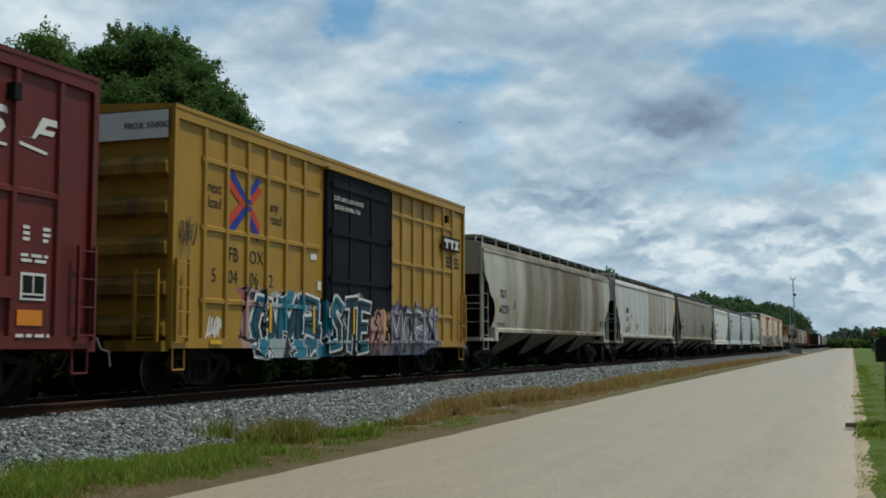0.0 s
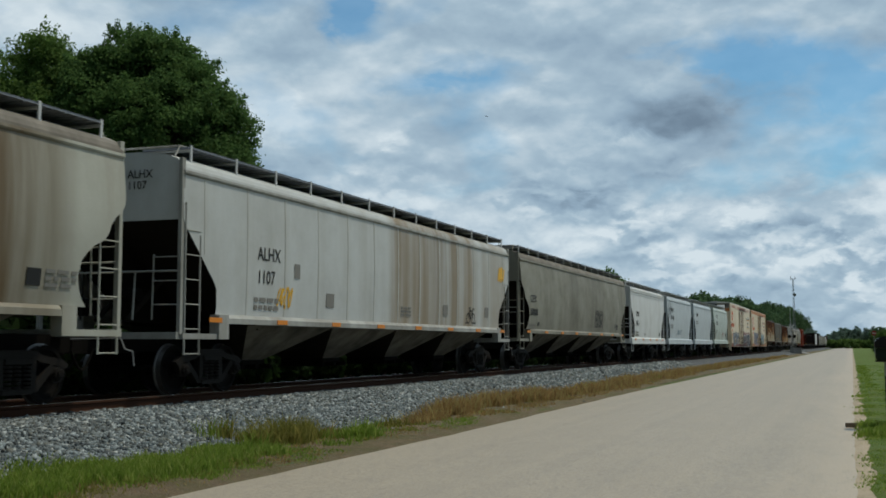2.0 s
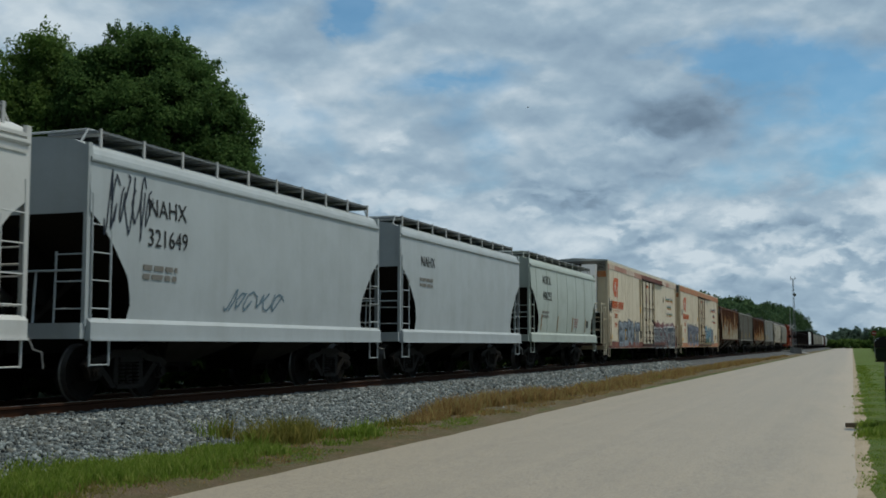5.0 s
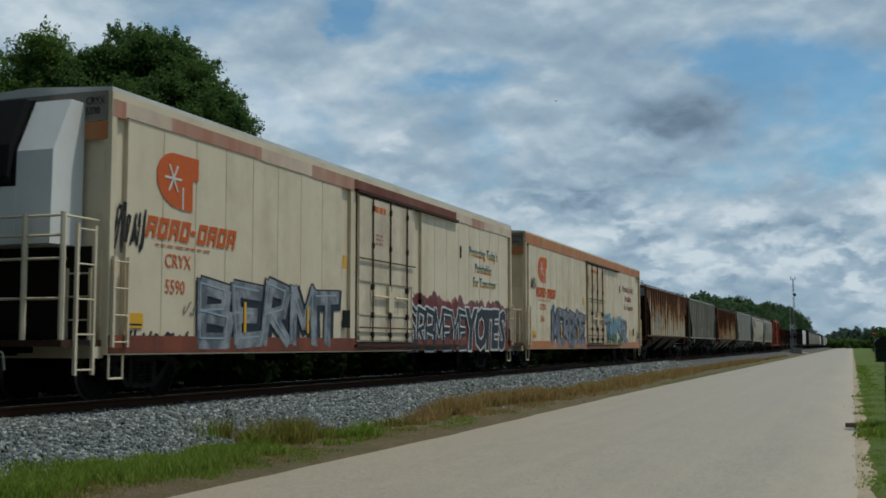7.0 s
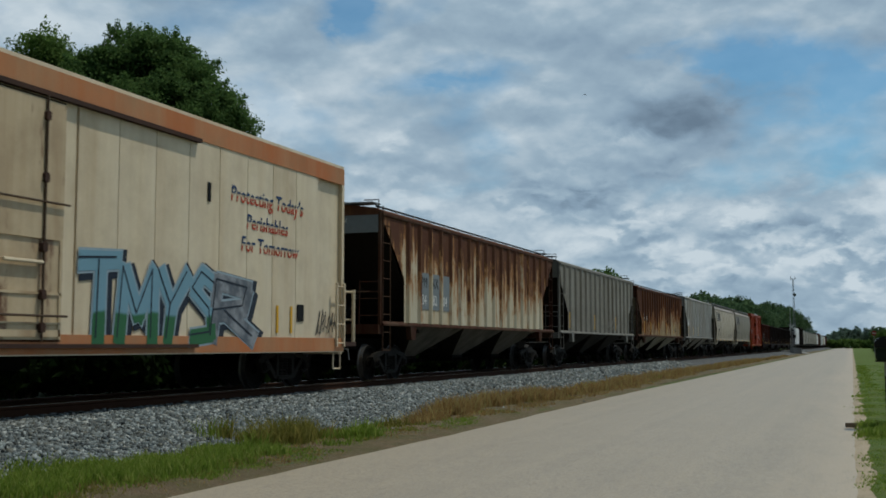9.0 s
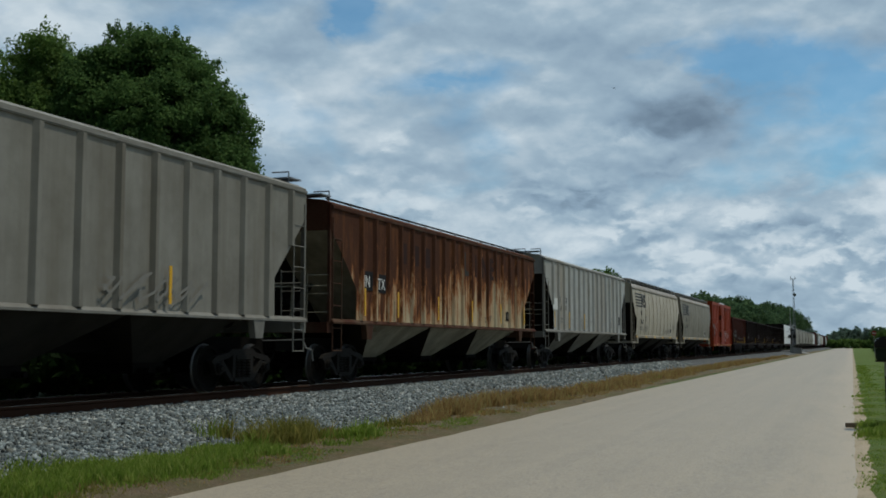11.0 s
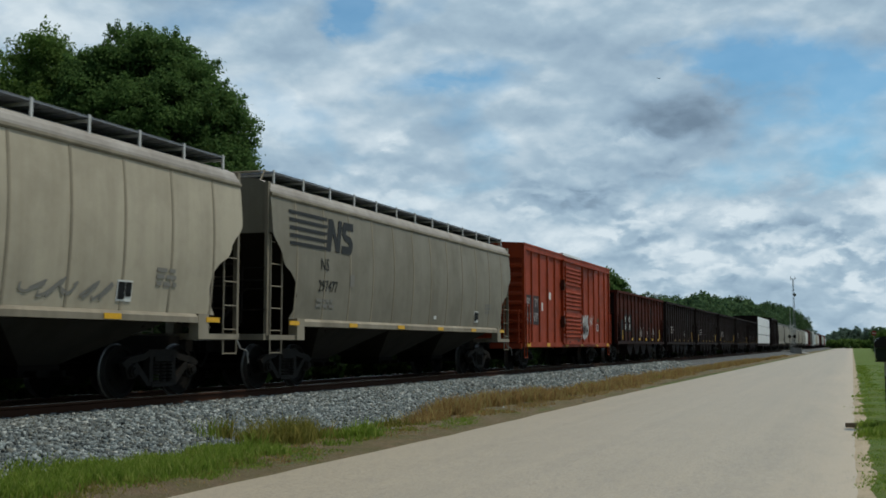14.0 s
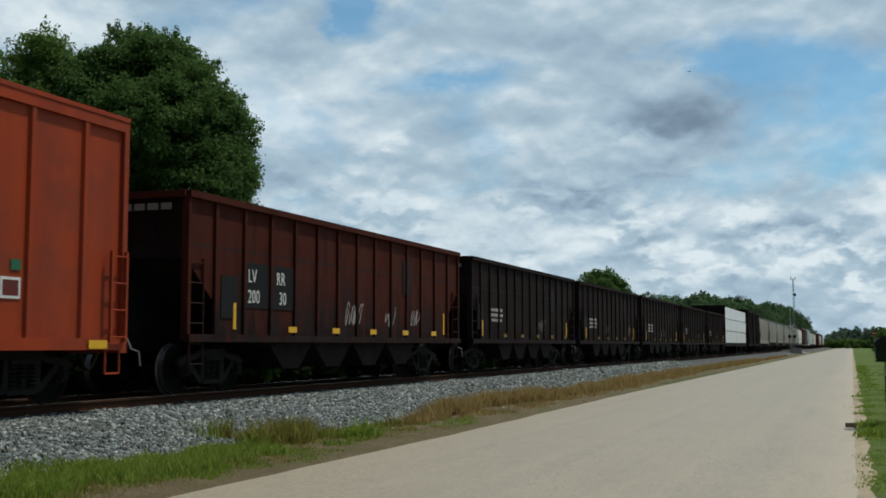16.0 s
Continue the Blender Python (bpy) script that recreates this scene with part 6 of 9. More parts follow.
FB_POSTS = [-6.75, -5.97, -5.19, -4.41, -3.60, -2.80, 2.80, 3.60, 4.41, 5.19, 5.97, 6.75]
bn, _ = keep(boxcar("oxide-red steel boxcar with wide side panels and white markings", -1.2, 14.5, 5.0, 0.85, P_BROWNRED, P_BROWNRED, [-7.0, -6.05, -5.0, -3.7, -2.6, 2.6, 3.7, 5.0, 6.05, 7.0], (3.08,), (-1.8, 1.8)))
fb, _ = keep(boxcar("mustard-yellow ribbed boxcar with a dark door and painted graffiti", 16.6, 32.2, 5.05, 0.85, P_YELLOW, P_YELLOW, FB_POSTS, (4.27, 3.03, 1.71), (-1.8, 1.85), P_DARKDOOR, 0.2, end_mat=P_YELLOWEND, end_ribs=5, rib_out=0.17))
tl = keep(covered_hopper("long grey covered hopper car streaked with brown stains", 34.1, 53.8, P_TAN, P_TAN, 4.20, 1.48, 4, ROUND_CUT, 0.13, 13, bay_mat=P_BAY, roof_mat=P_ROOFDIRT))
al = keep(covered_hopper("white covered hopper car with black lettering", 55.6, 75.6, P_WHITE2, P_SILLGREY, 4.22, 1.45, 4, SLANT_CUT, 0.04, 12, bay_mat=P_BAY, tape=8, seam=1.55, seam_mat=P_SEAM2))
ce = keep(covered_hopper("dirty grey covered hopper car with curved sides", 76.9, 96.5, P_GREY, P_GREY, 4.20, 1.48, 4, ROUND_CUT, 0.13, 14, bay_mat=P_BAY, roof_mat=P_ROOFDIRT, tape=8))
cm = keep(covered_hopper("short white covered hopper car with yellow reflectors", 98.3, 109.5, P_WHITE, P_WHITE, 4.05, 1.30, 2, LONG_CUT, 0.05, 9, bay_mat=P_BAYSHADE, tape=5, walk_mat=M_GRATE2))
na = keep(covered_hopper("short pale grey covered hopper car with a scrawled tag", 110.9, 122.2, P_PALE, P_PALE, 4.05, 1.30, 2, LONG_CUT, 0.05, 9, bay_mat=P_BAYSHADE, walk_mat=M_GRATE2))
nb = keep(covered_hopper("short pale grey covered hopper car", 123.7, 134.8, P_PALE, P_PALE, 4.05, 1.30, 2, LONG_CUT, 0.05, 9, bay_mat=P_BAYSHADE, walk_mat=M_GRATE2))
ao = keep(covered_hopper("short pale green-grey covered hopper car with black lettering", 136.2, 147.3, P_AOK, P_AOK, 4.10, 1.35, 2, LONG_CUT, 0.10, 9, bay_mat=P_BAYSHADE, seam=1.6, walk_mat=M_GRATE2))


TOP_STRIPE = [(-11.13, -10.80, 4.52, P_REDPATCH), (-10.80, -9.50, 4.56, P_FADED), (-9.50, -6.35, 4.56, P_REDPATCH), (-6.35, -4.12, 4.54, P_FADED), (-4.12, -1.90, 4.52, P_REDPATCH),
              (-1.90, 5.40, 4.58, P_MAROON), (5.40, 6.9, 4.56, P_FADED), (6.9, 8.1, 4.54, P_REDPATCH), (8.1, 11.13, 4.56, P_FADED)]


def reefer(label, y0, y1, mat, unit):
    car, half = boxcar(label, y0, y1, 4.95, 0.75, mat, P_WHITE if unit else mat, [], (), None, category="refrigerator car", group="refrigerator cars of the train", post_depth=0.08, end_ribs=1)
    for s in (1, -1):
        for y in [-half + 0.95 + 1.02 * k for k in range(21)]:
            if abs(y) < 2.1 or abs(y) > half - 0.3:
                continue
            bm = bmesh.new()
            box(bm, s * 1.50, s * 1.598, y - 0.501, y + 0.501, 0.90, 4.77)
            part("side_panel", bm, mat, car)
        for nm, z0, z1 in (("upper_stripe", 4.56, 4.925), ("lower_stripe", 0.77, 1.06)):
            if unit and z0 > 2:
                for ya, yb, za, m in TOP_STRIPE:
                    bm = bmesh.new()
                    box(bm, s * 1.55, s * 1.616, ya, yb, za, 4.80)
                    part(nm, bm, m, car, "patch of the worn red stripe")
                continue
            bm = bmesh.new()
            box(bm, s * 1.55, s * (1.616 if z0 > 2 else 1.622), -half + 0.02, half - 0.02, z0, z1)
            part(nm, bm, P_STRIPE1 if unit else P_STRIPE, car, "faded orange painted stripe")
        bm = bmesh.new()
        box(bm, s * 1.50, s * 1.60, -2.05, 2.05, 0.85, 4.55)
        part("door_surround", bm, mat, car)
        bm = bmesh.new()
        box(bm, s * 1.60, s * 1.645, -1.75, 1.75, 0.98, 4.45)
        d = part("door", bm, P_DOOR1 if unit else P_DOOR2, car, "cream sliding plug door with lock rods")
        bm = bmesh.new()
        for y in (-0.95, 0.15, 1.28):
            tube(bm, (s * 1.695, y, 0.95), (s * 1.695, y, 4.5), 0.020)
        part("lock_rod", bm, M_ROD, d, "rust-stained door lock rods")
        bm = bmesh.new()
        w = 0.035 if unit else 0.05
        prism(bm, [(-w, -0.05), (-0.5 * w, -0.07), (0.5 * w, -0.07), (w, -0.05), (w, 0.05), (0.5 * w, 0.07), (-0.5 * w, 0.07), (-w, 0.05)], "x", s * 1.64, s * 1.725)
        keeper = mesh_of("rod_keeper", bm, M_DARKRUST)
        for y in (-0.95, 0.15, 1.28):
            for z in (1.15, 1.62, 2.3, 3.3, 4.2):
                shared("rod_keeper", keeper, d, (0, y, z))
        bm = bmesh.new()
        for z0_, z1_ in ((1.02, 1.12), (1.20, 1.23), (1.62, 1.66)):
            box(bm, s * 1.644, s * 1.664, -1.72, 1.72, z0_, z1_)
        for y_ in (-1.72, 1.67):
            box(bm, s * 1.644, s * 1.664, y_, y_ + 0.05, 1.0, 2.40)
        part("door_rib", bm, P_DOOR1 if unit else P_DOOR2, d)
        bm = bmesh.new()
        prism(bm, [(-1.72, 2.46), (-1.66, 2.42), (1.66, 2.42), (1.72, 2.46), (1.72, 4.42), (-1.72, 4.42)], "x", s * 1.640, s * 1.672)
        part("door_panel", bm, P_DOOR1 if unit else P_DOOR2, d, "raised upper door panel")
        if s > 0:
            bars(d, M_ORANGEMARK, -0.80, -0.14, 4.03, 4.27, 1, 1.673, 61 if unit else 62)
            bars(d, M_FAINTRED, -0.74, -0.32, 3.30, 3.60, 3, 1.673, 63)
        bm = bmesh.new()
        for z in (1.32, 2.95):
            tube(bm, (s * 1.715, -1.75, z), (s * 1.715, 1.8, z), 0.018)
        part("cross_rod", bm, M_ROD, d)
        bm = bmesh.new()
        box(bm, s * 1.64, s * 1.725, 0.0, 0.32, 1.72, 2.36)
        for ya, yb in ((-0.9, -0.02), (0.45, 1.25)):
            tube(bm, (s * 1.70, ya, 2.08), (s * 1.70, yb, 2.08), 0.03)
        part("door_handle", bm, mat, d)
        for y0_, y1_, z0_, z1_ in ((-1.775, -1.75, 0.95, 4.48), (1.75, 1.775, 0.95, 4.48), (-1.75, 1.75, 4.45, 4.48), (-1.75, 1.75, 0.95, 0.98)):
            bm = bmesh.new()
            box(bm, s * 1.60, s * 1.622, y0_, y1_, z0_, z1_)
            part("door_seal", bm, M_DARKRUST, d)
        for za, zb in ((4.50, 4.57), (0.86, 0.92)):
            bm = bmesh.new()
            box(bm, s * 1.56, s * 1.70, -1.85, 5.4, za, zb)
            part("door_track", bm, M_DARKRUST, car, "rust-dark door track")
    if unit:
        bm = bmesh.new()
        f = -half
        prism(bm, [(f - 0.02, 2.45), (f - 0.02, 4.75), (f - 0.35, 4.75), (f - 0.75, 3.9), (f - 0.78, 2.45)], "x", 0.42, 1.10)
        prism(bm, [(f - 0.02, 2.45), (f - 0.02, 3.35), (f - 0.77, 3.35), (f - 0.78, 2.45)], "x", -1.3, 0.43)
        part("cooling_unit", bm, P_WRAP, car, "white refrigeration unit housing")
        bm = bmesh.new()
        prism(bm, [(f - 0.02, 3.35), (f - 0.02, 4.78), (f - 0.36, 4.78), (f - 0.74, 3.9), (f - 0.76, 3.35)], "x", -1.3, 0.42)
        part("condenser_housing", bm, M_BLACK, car, "black condenser housing")
        # added black panel stands for the shaded cavity under the unit
        bm = bmesh.new()
        box(bm, -1.35, 1.35, f - 0.10, f - 0.01, 1.0, 2.45)
        part("machinery_bay", bm, M_SOOTSHADE, car, "dark panel standing for the shaded cavity below the unit")
        bm = bmesh.new()
        prism(bm, [(f - 0.36, 4.72), (f - 0.745, 3.95), (f - 0.80, 3.50), (f - 0.80, 3.4), (f - 0.90, 3.5), (f - 0.85, 4.0), (f - 0.5, 4.78)], "x", -1.15, 0.36)
        part("cooling_grille", bm, M_BLACK, car, "black grille over the cooling unit")
    for s in (-1, 1):
        f = s * half
        bm = bmesh.new()
        box(bm, -1.45, 1.5, min(f, f + s * 0.95), max(f, f + s * 0.95), 0.88, 0.98)
        part("end_platform", bm, M_DARKRUST, car)
        high = 2.85 if unit and s < 0 else 2.15
        bars_ = [("railing_post", (x, f + s * 0.9, 0.95), (x, f + s * 0.9, high + 0.05), 0.045) for x in (1.45, 0.75, -1.3)]
        bars_ += [("railing_bar", (-1.3, f + s * 0.9, z), (1.45, f + s * 0.9, z), 0.022) for z in ((1.6, 2.2, 2.55, 2.85) if unit and s < 0 else (1.5, 2.15))]
        bars_.append(("railing_bar", (1.45, f + s * 0.9, high), (1.45, f + s * 0.05, high), 0.022))
        for nm, p, q, r in bars_:
            bm = bmesh.new()
            tube(bm, p, q, r)
            part(nm, bm, mat, car)
        if unit and s < 0:
            ladder(car, mat, 1.52, f + s * 0.45 - 0.21, 0.45, 2.75, "y", 0.42, 5)
    return car, half


M_ROD = plain("rust_stained_steel_rod", (0.105, 0.068, 0.042), 0.7, 0.0, 5, 0.6)
M_DARKRUST = paint("dark_rust", (0.06, 0.028, 0.018), (0.03, 0.015, 0.012), 0.4, 0.4, 0.8)
c1 = keep(reefer("cream refrigerator car with orange stripes and a white cooling unit", 149.9, 172.2, P_CREAM, True))
c2 = keep(reefer("yellowed cream refrigerator car with orange stripes and graffiti", 174.0, 197.2, P_CREAM2, False))
ru = keep(covered_hopper("ribbed covered hopper car, white paint heavily rusted from the top", 199.6, 216.7, P_RUSTY, P_RUSTTRIM, 4.25, 1.48, 3, STEEP_CUT, 0, 13, (18, 7.15, 0.33), bay_mat=P_DIRTY, walk_rail=False, edge_rail=True))
gr = keep(covered_hopper("dull grey ribbed covered hopper car", 217.9, 234.0, P_DULLGREY, P_GREYTRIM, 4.25, 1.48, 3, RIB_CUT, 0, 13, 0.98, bay_mat=P_BAYSHADE, walk_rail=False))
br = keep(covered_hopper("rust-brown ribbed covered hopper car with flaking paint", 235.3, 252.6, P_BROWN, P_RUSTTRIM, 4.09, 1.48, 3, RIB_CUT, 0, 13, (18, 7.02), bay_mat=P_OLIVE, walk_rail=False, edge_rail=True, slope_mat=P_OLIVE, end_mat=P_OLIVE))
rf = keep(covered_hopper("weathered light grey ribbed covered hopper car", 254.1, 270.4, P_RIBGREY, P_GREYTRIM, 4.27, 1.50, 3, RIB_CUT, 0, 13, (16, 6.87, -0.11), bay_mat=P_DULLGREY, walk_rail=False))
# end rails of these two take the dark of the shaded end as colour
n1 = keep(covered_hopper("cream-grey round-sided covered hopper car with black striped emblem", 272.3, 289.1, P_NS, P_NSTRIM, 4.22, 1.45, 3, ROUND_CUT, 0.13, 12, seam=1.34, bay_mat=P_BAYSHADE, tape=6, tape_mat=M_YELLOWMARK, seam_mat=P_SEAM3, end_mat=M_SOOTSHADE, roof_mat=P_ROOFPALE))
n2 = keep(covered_hopper("cream-grey round-sided covered hopper car with black striped emblem", 290.3, 307.15, P_NS2, P_NSTRIM, 4.22, 1.45, 3, ROUND_CUT, 0.13, 12, seam=1.34, bay_mat=P_BAYSHADE, tape=6, tape_mat=M_YELLOWMARK, seam_mat=P_SEAM3, end_mat=M_SOOTSHADE, roof_mat=P_ROOFPALE))
rb, _ = keep(boxcar("orange-red ribbed boxcar with a louvred sliding door", 309.0, 324.1, 4.52, 0.83, P_ORANGERED, P_ORANGERED, [-7.3, -6.4, -5.3, -4.1, -3.0, 2.0, 3.1, 4.2, 5.3, 6.5], (), (-1.9, 1.25), None, 0.0, louvre=True, end_ribs=9))
LV = [keep(open_hopper("sooty dark brown open coal hopper car with white markings", a, b, P_COAL if i == 0 else P_COAL2, seed=i)) for i, (a, b) in enumerate(((325.9, 340.5), (341.7, 355.3), (356.2, 370.5), (371.5, 386.2), (387.1, 401.0), (401.9, 415.2)))]


def lumber_car(y0, y1):
    half = (y1 - y0) / 2
    car = thing("lumber_flatcar", "brown flatcar stacked with white-wrapped lumber", "flatcar", "", (TRACK_X, (y0 + y1) / 2, RAIL_Z))
    bm = bmesh.new()
    box(bm, -1.45, 1.45, -half, half, 0.8, 1.12)
    part("deck", bm, P_COAL2, car)
    for e in (-1, 1):
        bm = bmesh.new()
        box(bm, -1.5, 1.5, e * half - 0.14, e * half + 0.14, 0.8, 4.6)
        # brown bulkhead: its unlit look is put into this near-black colour
        part("bulkhead", bm, P_COAL2, car)
    bm = bmesh.new()
    box(bm, -0.06, 0.06, -half, half, 4.3, 4.6)
    part("centre_beam", bm, P_COAL2, car)
    for s in (1, -1):
        for i in range(4):
            for j in range(3):
                bm = bmesh.new()
                a = -half + 0.2 + (2 * half - 0.4) * i / 4
                x0, x1 = sorted((s * 0.1, s * (1.45 + 0.02 * (j % 2))))
                box(bm, x0, x1, a + 0.05, a + (2 * half - 0.4) / 4 - 0.05, 1.14 + 1.13 * j, 1.14 + 1.13 * j + 1.06)
                part("lumber_pack", bm, P_WRAP, car)
    underframe(car, half + 0.5, half - 2.2)
    return car, half


keep(lumber_car(416.4, 438.5))
FAR = [("b", 440.2, 456.0, P_COAL2), ("h", 457.2, 473.0, P_DULLGREY), ("h", 474.5, 491.5, P_DULLGREY), ("h", 493.0, 510.0, P_GREY), ("h", 511.5, 528.5, P_DULLGREY), ("h", 530.0, 547.0, P_NS2),
       ("h", 548.5, 565.5, P_GREY), ("h", 567.0, 584.0, P_WHITE), ("b", 586.0, 601.5, P_BROWNRED), ("b", 603.0, 618.5, P_DULLGREY), ("b", 620.0, 636.0, P_WRAP), ("h", 637.5, 654.0, P_PALE),
       ("h", 655.5, 672.0, P_NS), ("h", 673.5, 690.0, P_WHITE), ("b", 692.0, 707.5, P_BROWNRED), ("b", 709.0, 724.5, P_COAL), ("h", 726.0, 743.0, P_GREY), ("h", 744.5, 761.0, P_PALE), ("b", 763.0, 778.0, P_ORANGERED), ("h", 780.0, 797.0, P_WHITE)]
FAR_NAME = {P_COAL2: "sooty black-brown", P_NS2: "dusty cream-grey", P_DULLGREY: "dull grey", P_BROWNRED: "oxide-red", P_GREY: "grey", P_PALE: "pale grey", P_NS: "cream-grey", P_WHITE: "white", P_WRAP: "white", P_COAL: "sooty brown", P_ORANGERED: "orange-red"}
for kind_, a, b, mat in FAR:
    if kind_ == "b":
        keep(boxcar(FAR_NAME[mat] + " ribbed steel boxcar far down the train", a, b, 4.8, 0.85, mat, mat, [-6.5, -5.3, -4.1, -2.9, 2.9, 4.1, 5.3, 6.5], (), (-1.5, 1.5)))
    else:
        keep(covered_hopper(FAR_NAME[mat] + " covered hopper car far down the train", a, b, mat, mat, 4.2, 1.45, 3, ROUND_CUT, 0.1, 12, bay_mat=P_DIRTY))


# ---- markings and graffiti on the cars ----
def ribbon(bm, pts, w, x):
    """A flat stroke with rounded ends along points (y, z) on a side."""
    x += 0.0002 * (len(bm.faces) % 20)
    for (y0, z0), (y1, z1) in zip(pts, pts[1:]):
        x += 0.0002
        d = Vector((y1 - y0, z1 - z0))
        if d.length < 1e-4:
            continue
        n = Vector((-d.y, d.x)).normalized() * w / 2
        bm.faces.new([bm.verts.new((x, y, z)) for y, z in ((y0 - n.x, z0 - n.y), (y1 - n.x, z1 - n.y), (y1 + n.x, z1 + n.y), (y0 + n.x, z0 + n.y))])
    for y, z in pts:
        x += 0.0002
        bm.faces.new([bm.verts.new((x, y + w / 2 * math.cos(a * math.pi / 5), z + w / 2 * math.sin(a * math.pi / 5))) for a in range(10)])


GLYPHS = ([[(0, 0), (0, 1)], [(0, 1), (0.8, 0.9), (0.75, 0.55), (0, 0.5)], [(0, 0.5), (0.9, 0.4), (0.8, 0), (0, 0)]],
          [[(0.1, 0), (0, 1)], [(0, 1), (0.9, 0.95)], [(0.05, 0.5), (0.7, 0.5)], [(0.1, 0), (0.9, 0.05)]],
          [[(0, 0), (0.1, 1)], [(0.1, 1), (0.8, 0.9), (0.7, 0.55), (0.05, 0.45)], [(0.3, 0.45), (0.95, 0)]],
          [[(0, 0), (0.05, 1)], [(0.05, 1), (0.5, 0.35)], [(0.5, 0.35), (0.9, 1)], [(0.9, 1), (0.95, 0)]],
          [[(0, 1), (0.45, 0.5)], [(0.9, 1), (0.45, 0.5)], [(0.45, 0.5), (0.4, 0)]],
          [[(0.2, 0.05), (0, 0.5), (0.25, 0.95), (0.7, 0.9), (0.85, 0.45), (0.6, 0.02), (0.2, 0.05)]],
          [[(0, 0.95), (0.95, 1)], [(0.5, 0.95), (0.45, 0)]],
          [[(0.85, 0.85), (0.4, 1), (0.1, 0.75), (0.7, 0.45), (0.75, 0.1), (0.1, 0.05)]])


def slab(bm, pts, w, x, head=1.0, foot=1.0, floor_z=0.0):
    """A broad stroke with cut ends, wider or narrower towards its head and foot, along points (y, z)."""
    n = len(pts)
    for i, ((y0, z0), (y1, z1)) in enumerate(zip(pts, pts[1:])):
        d = Vector((y1 - y0, z1 - z0))
        if d.length < 1e-4:
            continue
        d.normalize()
        m = Vector((-d.y, d.x)) * w / 2
        k0, k1 = foot + (head - foot) * i / (n - 1), foot + (head - foot) * (i + 1) / (n - 1)
        e = d * w * 0.30
        x += 0.0003
        bm.faces.new([bm.verts.new((x, p[0], max(floor_z, p[1]))) for p in ((y0 - e.x - m.x * k0, z0 - e.y - m.y * k0), (y1 + e.x * 0.7 - m.x * k1, z1 + e.y * 0.7 - m.y * k1), (y1 + e.x * 1.3 + m.x * k1, z1 + e.y * 1.3 + m.y * k1), (y0 - e.x * 0.6 + m.x * k0, z0 - e.y * 0.6 + m.y * k0))])


def graffiti(car, y0, y1, z0, z1, letters, fill, edge, x=1.612, stroke=0.26, shine=None, seed=1, label="", halo=None, rim=0.10, depth=(0.0, 0.0), cloud_mat=None, overlap=0.1):
    """Wildstyle letters: a sprayed cloud, a cast shadow block, outline, fill and inner lines, each letter a part."""
    rnd = random.Random(seed)
    n = len(letters)
    w = (y1 - y0) / n
    layers = [("graffiti_shadow", halo, stroke + rim + 0.10, x + 0.004, 1.0), ("graffiti_outline", edge, stroke + rim, x + 0.010, 0.0), ("graffiti_fill", fill, stroke, x + 0.016, 0.0), ("graffiti_line", shine, 0.032, x + 0.022, 0.0)]
    if cloud_mat:
        bm = bmesh.new()
        for k in range(int((y1 - y0) * 3.2)):
            c, top = y0 + rnd.uniform(0.0, 1.0) * (y1 - y0), rnd.uniform(0.55, 1.12)
            r = rnd.uniform(0.14, 0.32)
            zc = z0 + (z1 - z0) * top - r * 0.3
            bm.faces.new([bm.verts.new((x + 0.0002 * (k % 15), c + r * (1 + 0.22 * math.sin(3.1 * a + k)) * math.cos(a * math.pi / 7), max(z0, zc + 0.75 * r * (1 + 0.2 * math.sin(2.3 * a)) * math.sin(a * math.pi / 7)))) for a in range(14)])
        part("graffiti_cloud", bm, cloud_mat, car, "sprayed cloud of colour behind the letters", recalc=False)
    plan = []
    for i, g in enumerate(letters):
        sh, dz, kick = rnd.uniform(-0.10, 0.28), rnd.uniform(-0.05, 0.05) * (z1 - z0), rnd.uniform(0.9, 1.2)
        m = stroke / 2 + 0.03
        for line in GLYPHS[g]:
            pts = [(y0 + w * i - overlap * w / 2 + m * 0.7 + (w * (1 + overlap) - m * 1.4) * u + sh * (v - 0.5) * 0.45, z0 + m + (z1 - z0 - 2 * m) * v + dz * v) for u, v in line]
            plan.append((i, pts, kick if pts[-1][1] > pts[0][1] else 2 - kick))
    for name, mat, wide, xx, cast in layers:
        if mat is None:
            continue
        for i in range(n):
            bm = bmesh.new()
            for j, (k, line, kick) in enumerate(plan):
                if k != i:
                    continue
                pts = [(p + cast * depth[0], max(z0 - 0.12, q + cast * depth[1])) for p, q in line]
                if name == "graffiti_line":
                    pts = [(p - stroke * 0.22, q + stroke * 0.16) for p, q in line]
                    ribbon(bm, pts, wide, xx)
                else:
                    slab(bm, pts, wide, xx + 0.0028 * (i % 2) + 0.0004 * (j % 3), kick, 2 - kick, z0 - 0.02)
            part(name, bm, mat, car, label if name == "graffiti_fill" else "", recalc=False)


def scrawl(car, y0, y1, z0, z1, mat, x, seed, strokes=7, w=0.035, name="scrawled_tag"):
    """A quick hand-drawn tag: a few looping lines."""
    rnd = random.Random(seed)
    bm = bmesh.new()
    for k in range(strokes):
        c = y0 + (y1 - y0) * (k + 0.5) / strokes
        pts, a0 = [], rnd.uniform(0, 6.28)
        ry, rz = (y1 - y0) / strokes * rnd.uniform(0.4, 0.8), (z1 - z0) * rnd.uniform(0.25, 0.5)
        for i in range(9):
            a = a0 + i * rnd.uniform(0.45, 0.75)
            pts.append((c + ry * math.cos(a), (z0 + z1) / 2 + rz * math.sin(a * 1.3)))
        ribbon(bm, pts, w, x)
    part(name, bm, mat, car, recalc=False)


def flat(car, polys, mat, x, name, label=""):
    bm = bmesh.new()
    for p in polys:
        prism(bm, p, "x", x, x + 0.006)
    return part(name, bm, mat, car, label)


